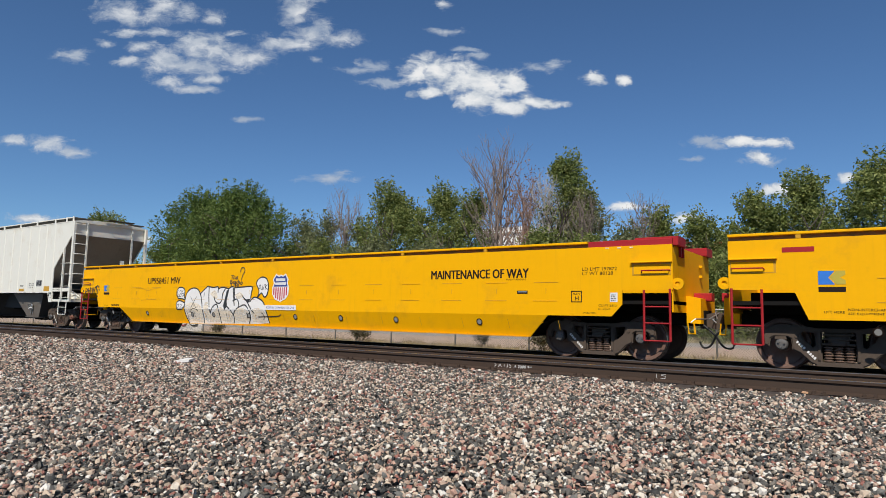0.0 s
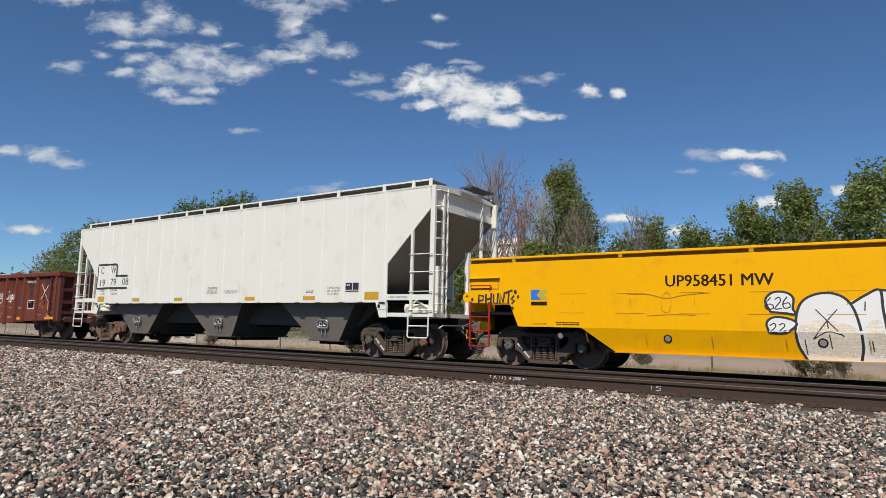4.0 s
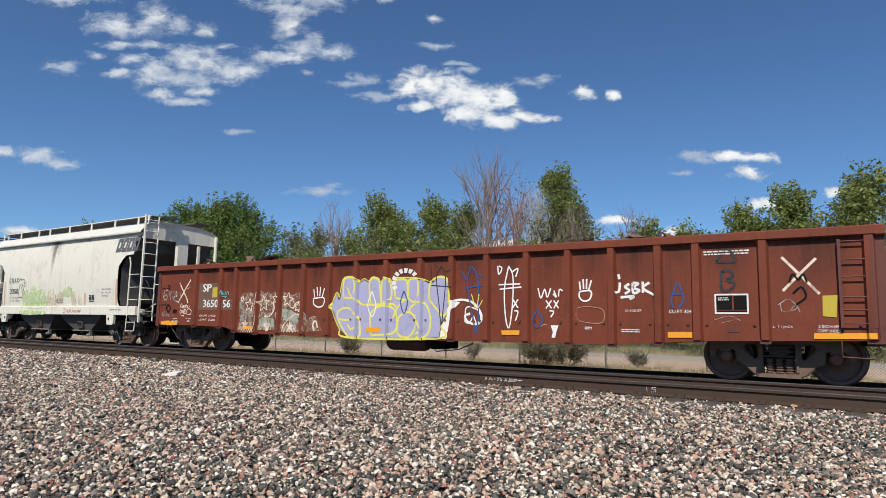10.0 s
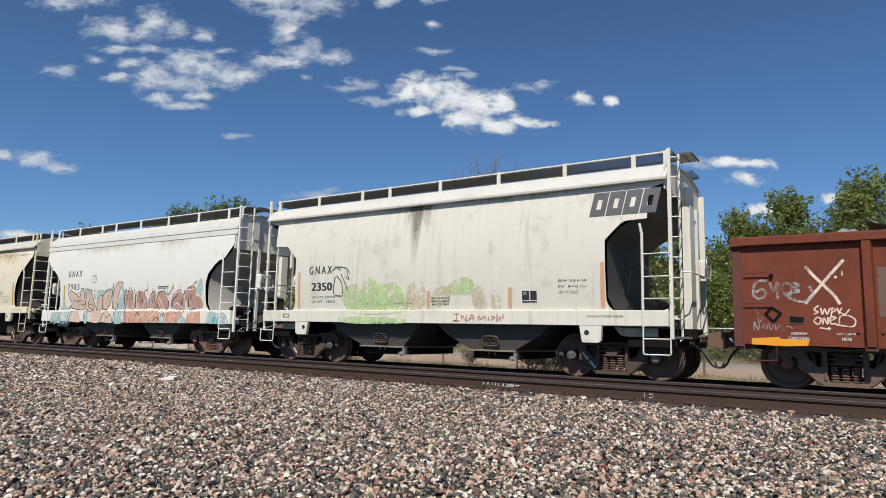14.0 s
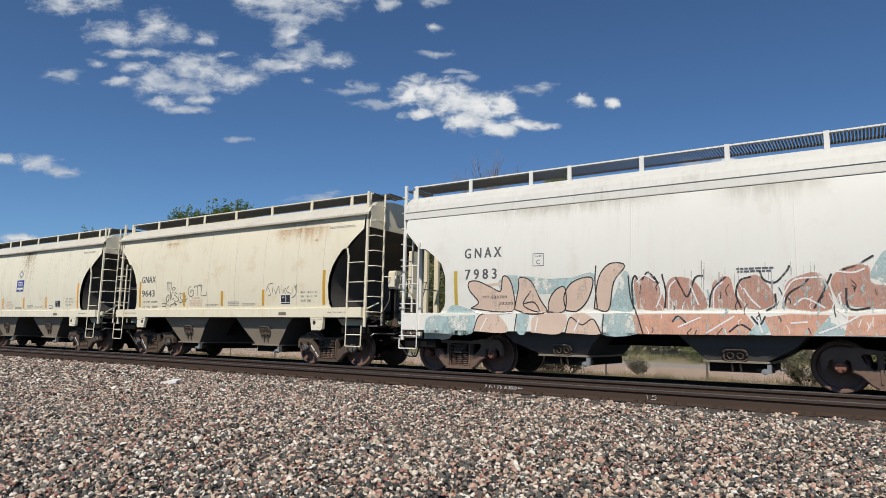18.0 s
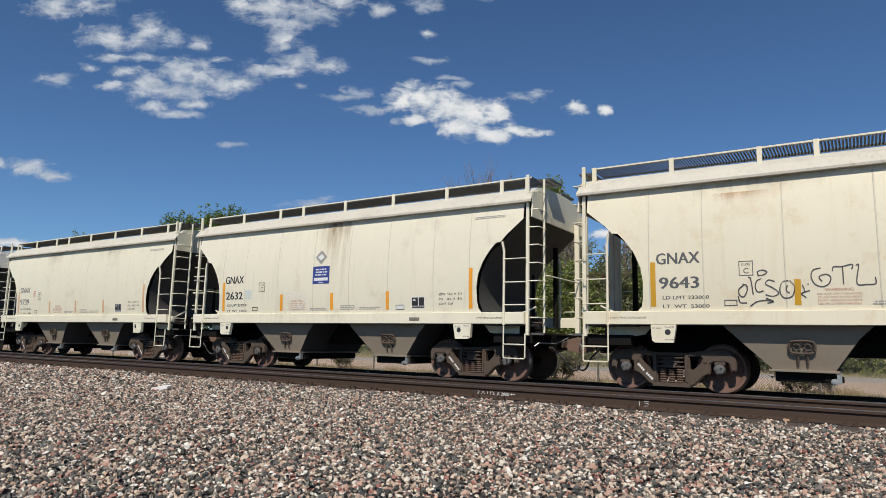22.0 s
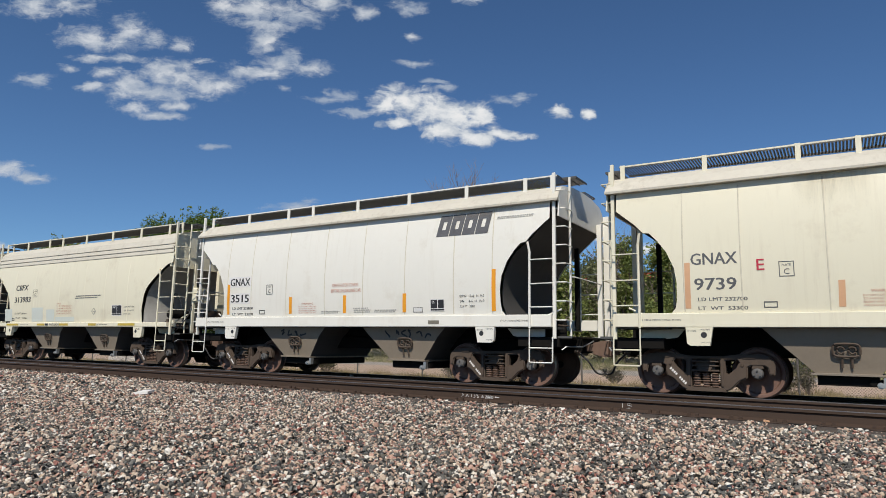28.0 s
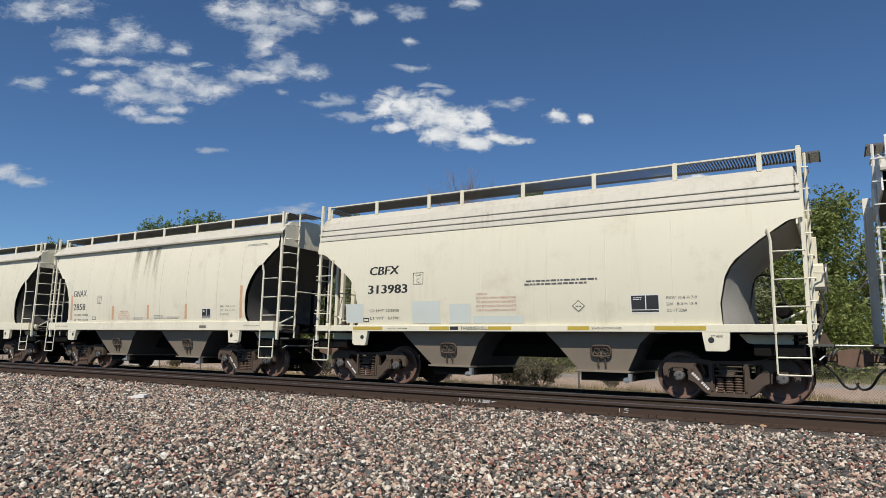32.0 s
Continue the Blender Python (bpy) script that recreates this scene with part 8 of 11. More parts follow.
    for p in letters:
        sd.strokes("graffiti_outline", [p[1:-1]], 0.018, SPRAY_FILM)
    for x0, x1, z, h in ((-4.08, -3.50, 0.66, 0.13), (-5.80, -5.30, 0.63, 0.08)):
        n = 10
        sd.strokes("graffiti_scrawl", [[(x0 + (x1 - x0) * k / n, z + (h if k % 2 else 0.0)) for k in range(n + 1)]], 0.022, SPRAY_PALE)
    sd.lift -= 0.002


star_band(gon_side)
gon_side.polys("reflector", [[(-5.75, 0.71), (-5.20, 0.72), (-5.21, 0.81), (-5.76, 0.81)]], ORANGE, "orange reflective strip")
gon_side.polys("reflector", [[(-0.94, 0.72), (-0.48, 0.73), (-0.48, 0.84), (-0.95, 0.84)]], ORANGE, "orange reflective strip")
gon_side.polys("reflector", [[(2.99, 0.74), (3.43, 0.75), (3.43, 0.85), (2.98, 0.84)]], ORANGE, "orange reflective strip")
gon_side.polys("reflector", [[(6.60, 0.77), (7.05, 0.78), (7.06, 0.89), (6.60, 0.88)]], ORANGE, "orange reflective strip")
gon_side.polys("reflector", [[(9.04, 0.81), (9.95, 0.83), (9.95, 0.93), (9.05, 0.91)]], ORANGE, "orange reflective strip")
big_logo(old_side, 4.10, 3.33, 5.60, 3.84, INK_GREY)
old_side.text("G N A X", -3.90, 2.37, 0.22, INK, 0.83, bold=0.03)
old_side.text("2350", -3.80, 1.92, 0.22, INK, 0.74, bold=0.04)
old_side.text("LD LMT 230500", -3.80, 1.72, 0.06, INK, 0.85)
old_side.text("LT WT   55500", -3.80, 1.60, 0.06, INK, 0.85)
old_side.rect("reflector", -4.34, 1.44, -4.25, 2.44, FADED_ORANGE, "faded orange reflective strip", lean=0.012)
old_side.rect("reflector", 0.01, 1.44, 0.10, 1.86, FADED_ORANGE, "faded orange reflective strip", lean=0.012)
old_side.rect("reflector", 2.21, 1.44, 2.30, 1.90, FADED_ORANGE, "faded orange reflective strip", lean=0.012)
old_side.rect("reflector", 4.33, 1.44, 4.42, 2.37, FADED_ORANGE, "faded orange reflective strip", lean=0.012)
dims_box(old_side, 2.54, 1.54, 2.93, 1.84)
old_side.text("EXW 10-8 H 3-8", 3.42, 1.990, 0.055, INK, 0.62)
old_side.text("EW   8-4 H 15-1", 3.42, 1.870, 0.055, INK, 0.62)
old_side.text("CU FT 3220", 3.42, 1.750, 0.055, INK, 0.42)
old_side.bars("stencil", -1.9, 1.55, -0.4, 1.62, 1, INK_GREY, seed=4)
old_side.bars("stencil", 0.14, 1.52, 0.75, 1.74, 3, INK_GREY, seed=5)
old_side.text("2 INCH HF COMP SHOES", 4.05, 1.25, 0.045, INK, 0.75)
old_side.border("stencil_frame", -4.85, 1.20, -4.62, 1.30, 0.016, INK)
old_side.polys("graffiti_fill", [[tuple(q) for q in curve(b + b[:1])] for b in ([(-2.56, 1.39), (-2.73, 1.83), (-2.44, 2.05), (-1.97, 2.11), (-1.69, 2.25), (-1.40, 2.03), (-0.96, 2.09), (-0.68, 1.80), (-0.58, 1.41), (-1.28, 1.30), (-2.02, 1.30)], [(-2.79, 1.21), (-2.02, 1.24), (-1.10, 1.22), (-0.57, 1.18), (-0.64, 1.08), (-2.01, 1.05), (-2.68, 1.09)], [(0.40, 1.79), (0.71, 2.05), (1.10, 2.17), (1.33, 2.03), (1.18, 1.78)],)], SPRAY_GREEN, "washed-out pale green graffiti")
old_side.polys("graffiti_fill", [[tuple(q) for q in curve(b + b[:1])] for b in ([(-0.58, 1.41), (-0.57, 1.94), (-0.27, 2.14), (-0.06, 2.00), (0.02, 1.41)], [(0.11, 1.79), (0.48, 1.99), (0.72, 1.85), (0.57, 1.52), (0.25, 1.52)], [(1.26, 1.78), (1.48, 1.97), (1.66, 1.71), (1.56, 1.45), (1.34, 1.45)], [(1.78, 1.45), (1.81, 1.83), (1.99, 1.77), (2.04, 1.45)],)], SPRAY_CREAM, "")
old_side.strokes("graffiti_scrawl", [[(-3.07, 2.44), (-2.87, 2.54), (-2.57, 2.50), (-2.42, 2.35)], [(-2.93, 2.29), (-3.00, 1.99), (-2.95, 1.80), (-2.70, 1.77)], [(-2.90, 2.32), (-2.72, 2.13), (-2.67, 1.83)], [(-2.74, 2.36), (-2.56, 2.05), (-2.51, 1.90)], [(-2.54, 2.42), (-2.45, 2.20), (-2.57, 2.28)], [(-2.95, 2.56), (-2.74, 2.46)]], 0.03, INK_GREY, "dark scrawled figure")
old_side.strokes("graffiti_scrawl", [[(0.81, 1.31), (0.96, 1.31)], [(0.89, 1.31), (0.89, 1.17), (0.80, 1.15), (0.98, 1.15)], [(1.04, 1.15), (1.04, 1.28), (1.17, 1.15), (1.16, 1.28)], [(1.23, 1.16), (1.31, 1.30), (1.39, 1.16)], [(1.26, 1.21), (1.37, 1.21)], [(1.46, 1.16), (1.48, 1.26), (1.55, 1.20), (1.64, 1.26), (1.67, 1.16)], [(1.74, 1.16), (1.74, 1.26)], [(1.81, 1.17), (1.90, 1.24), (1.81, 1.26)], [(1.96, 1.31), (1.96, 1.16), (2.04, 1.25), (2.06, 1.16)], [(2.11, 1.31), (2.11, 1.21)]], 0.035, SPRAY_RED, "red scrawled word")
old_side.rect("dirt_run", -0.75, 3.00, 0.10, 4.02, WASH_GREY, "grey-brown dirt wash")
old_side.rect("dirt_run", -0.55, 2.60, -0.15, 4.02, WASH_GREY, "grey-brown dirt wash")
old_side.rect("dirt_run", -1.50, 3.70, 0.50, 4.02, WASH_GREY, "grey-brown dirt wash")
old_side.rect("dirt_run", -0.45, 1.90, -0.25, 4.02, WASH_GREY, "grey-brown dirt wash")
old_side.rect("dirt_run", 0.60, 3.75, 4.80, 4.02, WASH_GREY, "grey-brown dirt wash")
old_side.rect("dirt_run", -4.80, 3.80, -1.50, 4.02, WASH_GREY, "grey-brown dirt wash")
deep_side.text("G N A X", -3.90, 2.65, 0.235, INK_GREY, 0.96, bold=0.035)
deep_side.text("7 9 8 3", -3.88, 2.16, 0.235, INK_GREY, 0.82, bold=0.035)
plate_box(deep_side, -2.16, 2.40, -1.90, 2.68, "C", INK_GREY)
deep_side.rect("reflector", -4.19, 1.47, -4.10, 2.37, OLIVE_BAR, "dull yellow reflective strip")
deep_side.polys("graffiti_fill", [[tuple(q) for q in curve(b + b[:1])] for b in ([(-3.05, 2.05), (-2.83, 2.22), (-2.41, 2.20), (-1.94, 2.14), (-1.42, 2.10), (-0.84, 2.22), (-0.83, 2.01), (-1.42, 1.82), (-2.76, 1.82)], [(-0.54, 1.45), (-0.35, 1.77), (-0.23, 2.11), (-0.11, 2.22), (-0.00, 1.99), (0.03, 1.45)], [(-4.43, 1.42), (-4.24, 1.58), (-3.85, 1.50), (-3.63, 1.42), (-3.68, 0.93), (-4.47, 0.95)], [(-0.59, 1.36), (0.01, 1.36), (0.09, 0.98), (-0.62, 0.95)], [(-2.55, 1.37), (-2.26, 1.37), (-2.34, 0.95), (-2.54, 0.97)], [(2.08, 1.00), (2.28, 1.24), (2.43, 1.12), (2.33, 0.99)], [(3.10, 1.01), (3.23, 1.22), (3.44, 1.18), (3.59, 1.02)], [(3.92, 1.97), (4.15, 2.37), (4.28, 2.33), (4.27, 1.87)],)], SPRAY_SKY, "broad faded graffiti in peach, brick red and pale blue")
deep_side.polys("graffiti_fill", [[tuple(q) for q in curve(b + b[:1])] for b in ([(-3.75, 1.50), (-3.54, 1.64), (-3.76, 1.90), (-3.79, 2.09), (-3.56, 2.12), (-3.22, 1.98), (-2.96, 1.88), (-2.90, 2.19), (-2.76, 2.17), (-2.65, 1.92), (-2.64, 1.47), (-3.04, 1.42)], [(-2.63, 1.47), (-2.51, 1.94), (-2.48, 2.16), (-2.21, 2.08), (-2.00, 1.68), (-1.86, 1.41), (-2.27, 1.37)], [(-1.83, 1.41), (-1.78, 1.68), (-1.61, 1.89), (-1.42, 1.91), (-1.45, 1.44)], [(-1.42, 1.44), (-1.45, 1.73), (-1.29, 2.00), (-0.98, 2.12), (-0.80, 2.06), (-0.92, 1.67), (-1.17, 1.43)], [(-0.80, 1.48), (-0.68, 2.10), (-0.44, 2.38), (-0.13, 2.33), (-0.37, 2.00), (-0.50, 1.45)],)], SPRAY_PEACH, "peach graffiti letters")
deep_side.polys("graffiti_fill", [[tuple(q) for q in curve(b + b[:1])] for b in ([(-3.65, 0.98), (-3.48, 1.34), (-3.04, 1.37), (-2.79, 0.97)], [(-1.42, 0.97), (-1.30, 1.32), (-0.93, 1.36), (-0.64, 0.97)], [(-2.20, 0.97), (-2.12, 1.32), (-1.42, 1.36), (-1.53, 0.96)],)], SPRAY_PEACH, "")
deep_side.polys("graffiti_fill", [[(0.07, 0.97), (-0.00, 1.35), (0.87, 1.37), (2.05, 1.36), (2.18, 1.17), (2.06, 0.98)], [(2.46, 0.98), (2.34, 1.30), (2.77, 1.36), (3.36, 1.34), (3.08, 0.99)], [(3.55, 1.00), (3.62, 1.32), (4.26, 1.36), (4.28, 1.01)]], SPRAY_SALMON, "salmon pink graffiti band")
deep_side.polys("graffiti_fill", [[tuple(q) for q in curve(b + b[:1])] for b in ([(0.09, 1.47), (0.04, 1.99), (0.19, 2.10), (0.46, 2.03), (0.61, 1.47)], [(0.64, 1.47), (0.67, 1.92), (0.84, 2.07), (1.20, 1.96), (1.38, 1.47)], [(1.46, 1.48), (1.52, 1.95), (1.79, 2.04), (1.88, 1.73), (2.04, 1.46)], [(2.06, 1.47), (1.93, 1.83), (2.12, 2.03), (2.31, 2.03), (2.54, 1.62), (2.33, 1.45)], [(2.65, 1.52), (2.71, 1.86), (2.89, 2.01), (3.27, 2.04), (3.38, 1.45), (2.78, 1.45)], [(3.51, 1.51), (3.39, 1.89), (3.57, 2.13), (3.93, 2.16), (3.97, 1.88), (4.24, 1.78), (4.25, 1.46)],)], SPRAY_RED, "brick red graffiti letters")
deep_side.strokes("graffiti_outline", [[(-3.75, 1.50), (-3.54, 1.64), (-3.76, 1.90), (-3.79, 2.09), (-3.56, 2.12), (-3.22, 1.98), (-2.96, 1.88), (-2.90, 2.19), (-2.76, 2.17), (-2.65, 1.92), (-2.64, 1.47), (-3.04, 1.42), (-3.75, 1.50)], [(-2.63, 1.47), (-2.51, 1.94), (-2.48, 2.16), (-2.21, 2.08), (-2.00, 1.68), (-1.86, 1.41), (-2.27, 1.37), (-2.63, 1.47)], [(-1.83, 1.41), (-1.78, 1.68), (-1.61, 1.89), (-1.42, 1.91), (-1.45, 1.44), (-1.83, 1.41)], [(-1.42, 1.44), (-1.45, 1.73), (-1.29, 2.00), (-0.98, 2.12), (-0.80, 2.06), (-0.92, 1.67), (-1.17, 1.43), (-1.42, 1.44)], [(-0.80, 1.48), (-0.68, 2.10), (-0.44, 2.38), (-0.13, 2.33), (-0.37, 2.00), (-0.50, 1.45), (-0.80, 1.48)], [(-3.65, 0.98), (-3.48, 1.34), (-3.04, 1.37)], [(-0.62, 0.95), (-0.59, 1.36)], [(-1.42, 0.97), (-1.30, 1.29), (-1.05, 1.14), (-0.81, 1.26), (-0.64, 0.97)], [(-2.61, 0.95), (-2.55, 1.37)], [(-0.07, 2.13), (-0.03, 1.65), (0.10, 1.32), (0.20, 0.98)], [(-2.21, 1.87), (-2.41, 1.56), (-2.04, 1.41), (-2.15, 1.62), (-2.41, 1.59)], [(-0.73, 2.36), (-0.76, 2.01), (-0.73, 1.46)]], 0.026, SPRAY_DARK, "dark graffiti outline")
deep_side.strokes("graffiti_outline", [[(0.01, 1.47), (-0.00, 1.93), (0.06, 2.12), (0.13, 2.02)], [(0.20, 2.03), (0.33, 2.18), (0.51, 1.95), (0.44, 2.09)], [(0.59, 2.13), (0.65, 1.81), (0.62, 1.48)], [(0.84, 2.07), (0.94, 1.86), (1.05, 1.69), (1.20, 2.04), (1.36, 2.08)], [(1.43, 1.48), (1.47, 1.74), (1.57, 1.89), (1.74, 2.04)], [(1.97, 1.47), (1.90, 1.73), (1.98, 1.97), (2.17, 2.03)], [(2.31, 2.13), (2.37, 1.97), (2.55, 1.92), (2.72, 2.09), (2.79, 2.21)], [(2.54, 1.72), (2.53, 1.52), (2.38, 1.42)], [(2.65, 1.47), (2.75, 1.71), (2.97, 1.86), (3.09, 2.00)], [(3.12, 1.45), (3.26, 1.70), (3.41, 2.04)], [(3.57, 2.10), (3.77, 2.17), (4.02, 2.32)], [(3.61, 1.79), (3.61, 1.51), (3.71, 1.43), (3.93, 1.46)], [(0.76, 1.21), (0.87, 1.32), (1.02, 1.19)], [(2.14, 1.32), (2.27, 1.17), (2.37, 1.32)], [(1.76, 1.03), (1.95, 1.17), (2.13, 1.07)]], 0.032, SPRAY_DARK, "")
deep_side.strokes("graffiti_outline", [[(-3.72, 1.45), (-3.48, 1.39), (-3.04, 1.37), (-2.68, 1.40)], [(0.09, 1.99), (0.25, 2.12), (0.46, 2.00)], [(0.53, 1.97), (0.56, 1.75), (0.45, 1.48)], [(0.69, 1.45), (0.72, 1.86), (0.84, 2.01)], [(1.11, 1.90), (1.24, 1.53)], [(1.50, 1.44), (1.53, 1.79), (1.69, 1.96)], [(2.03, 1.83), (2.15, 1.62), (2.29, 1.47)], [(2.58, 1.47), (2.70, 1.76), (2.87, 1.96), (3.27, 1.99)], [(2.82, 1.51), (3.00, 1.63), (3.29, 1.46)], [(3.48, 2.08), (3.72, 2.05), (3.89, 2.11)], [(3.50, 1.70), (3.53, 1.46)], [(0.86, 1.11), (1.28, 1.30)], [(1.37, 1.01), (1.86, 1.32)], [(2.23, 1.32), (2.31, 1.02)], [(2.76, 1.20), (3.02, 1.22)], [(3.18, 1.03), (3.52, 1.18), (3.76, 1.32)], [(-3.47, 0.99), (-3.30, 1.29)], [(-2.10, 1.00), (-2.04, 1.29)], [(-1.22, 1.01), (-1.11, 1.25)]], 0.028, SPRAY_WHITE, "white graffiti highlights")
deep_side.strokes("graffiti_hatching", [[(1.11, 1.09), (1.03, 1.00), (1.06, 0.98)], [(1.20, 1.06), (1.16, 0.97), (1.16, 0.98)], [(2.08, 1.54), (2.02, 1.44), (2.04, 1.35)], [(1.17, 2.02), (1.16, 1.96), (1.14, 1.89)], [(1.79, 1.91), (1.73, 1.80), (1.75, 1.69)], [(2.74, 1.64), (2.77, 1.59), (2.76, 1.53)], [(2.26, 1.40), (2.28, 1.32), (2.30, 1.24)], [(0.38, 1.10), (0.40, 1.05), (0.37, 1.00)], [(2.57, 1.32), (2.61, 1.27), (2.61, 1.22)], [(3.69, 1.84), (3.73, 1.80), (3.71, 1.77)], [(3.02, 1.12), (3.05, 1.06), (3.06, 1.01)], [(0.78, 1.52), (0.81, 1.48), (0.78, 1.44)], [(2.29, 1.35), (2.23, 1.30), (2.25, 1.25)], [(1.64, 1.77), (1.64, 1.70), (1.62, 1.64)], [(3.73, 1.80), (3.73, 1.76), (3.72, 1.72)], [(4.01, 1.77), (4.02, 1.72), (4.04, 1.67)], [(3.28, 1.67), (3.22, 1.60), (3.23, 1.54)], [(1.91, 1.59), (1.88, 1.51), (1.89, 1.43)], [(0.54, 1.98), (0.47, 1.90), (0.48, 1.82)], [(3.42, 1.52), (3.42, 1.42), (3.44, 1.31)], [(0.17, 1.93), (0.16, 1.84), (0.15, 1.76)], [(1.65, 1.10), (1.56, 0.99), (1.58, 0.99)], [(3.68, 1.93), (3.75, 1.84), (3.73, 1.76)], [(2.60, 1.83), (2.63, 1.76), (2.65, 1.70)], [(2.68, 1.53), (2.66, 1.49), (2.67, 1.45)], [(2.59, 1.58), (2.55, 1.51), (2.54, 1.45)]], 0.016, SPRAY_DARK, "")
deep_side.strokes("graffiti_hatching", [[(3.09, 1.55), (3.06, 1.50), (3.08, 1.44)], [(1.00, 1.60), (0.95, 1.51), (0.94, 1.41)], [(2.72, 1.97), (2.68, 1.91), (2.70, 1.84)], [(3.96, 1.30), (3.95, 1.22), (3.95, 1.14)], [(1.14, 1.52), (1.14, 1.43), (1.17, 1.35)], [(2.69, 1.16), (2.74, 1.06), (2.72, 1.01)], [(1.12, 1.75), (1.11, 1.63), (1.12, 1.52)], [(3.87, 1.22), (3.89, 1.14), (3.86, 1.07)], [(3.35, 1.71), (3.38, 1.66), (3.38, 1.62)], [(3.93, 1.22), (3.91, 1.17), (3.90, 1.12)], [(3.54, 1.36), (3.60, 1.28), (3.58, 1.19)], [(2.69, 1.66), (2.67, 1.59), (2.67, 1.52)], [(3.54, 1.73), (3.48, 1.64), (3.49, 1.56)], [(1.96, 1.90), (1.99, 1.85), (2.00, 1.80)], [(3.41, 1.52), (3.38, 1.42), (3.38, 1.33)], [(1.69, 1.10), (1.71, 1.00), (1.73, 0.99)], [(3.44, 1.44), (3.49, 1.38), (3.47, 1.33)], [(3.38, 1.62), (3.42, 1.54), (3.39, 1.45)], [(3.80, 1.27), (3.77, 1.20), (3.75, 1.13)], [(0.49, 1.59), (0.57, 1.48), (0.54, 1.37)], [(0.52, 1.44), (0.56, 1.35), (0.57, 1.27)], [(0.25, 1.13), (0.30, 1.04), (0.31, 0.97)], [(3.48, 1.25), (3.50, 1.17), (3.50, 1.10)], [(1.44, 1.68), (1.39, 1.61), (1.41, 1.53)], [(3.12, 1.66), (3.07, 1.62), (3.08, 1.57)], [(1.98, 1.27), (1.92, 1.22), (1.93, 1.17)]], 0.014, SPRAY_WHITE, "")
deep_side.strokes("graffiti_hatching", [[(0.90, 1.30), (0.84, 1.26), (0.84, 1.23)], [(3.15, 1.24), (3.18, 1.18), (3.16, 1.13)], [(3.17, 1.55), (3.20, 1.44), (3.17, 1.34)], [(3.87, 1.84), (3.83, 1.78), (3.85, 1.72)], [(3.28, 1.92), (3.33, 1.84), (3.32, 1.77)], [(1.91, 1.12), (1.94, 1.02), (1.92, 0.99)], [(2.99, 1.09), (3.00, 1.04), (2.98, 1.01)], [(2.39, 1.71), (2.39, 1.64), (2.41, 1.58)], [(3.53, 1.52), (3.60, 1.45), (3.58, 1.39)], [(1.41, 1.82), (1.43, 1.72), (1.41, 1.63)], [(2.86, 1.87), (2.84, 1.84), (2.84, 1.81)], [(3.91, 1.65), (3.91, 1.58), (3.92, 1.50)], [(3.01, 1.91), (2.95, 1.84), (2.97, 1.76)], [(3.97, 1.58), (3.96, 1.48), (3.97, 1.38)], [(4.10, 1.91), (4.13, 1.84), (4.11, 1.76)], [(1.68, 1.11), (1.68, 1.04), (1.69, 0.99)], [(1.17, 1.68), (1.17, 1.62), (1.14, 1.55)], [(1.76, 1.42), (1.71, 1.37), (1.69, 1.33)], [(3.72, 1.68), (3.66, 1.64), (3.67, 1.59)], [(1.72, 1.48), (1.71, 1.40), (1.69, 1.31)], [(3.33, 1.31), (3.35, 1.26), (3.33, 1.21)], [(1.39, 1.19), (1.38, 1.11), (1.38, 1.03)], [(2.87, 1.67), (2.87, 1.59), (2.87, 1.50)], [(2.66, 1.57), (2.66, 1.51), (2.66, 1.45)], [(3.08, 1.82), (3.02, 1.73), (3.03, 1.64)], [(3.36, 1.29), (3.31, 1.22), (3.32, 1.14)]], 0.030, SPRAY_SKY, "")
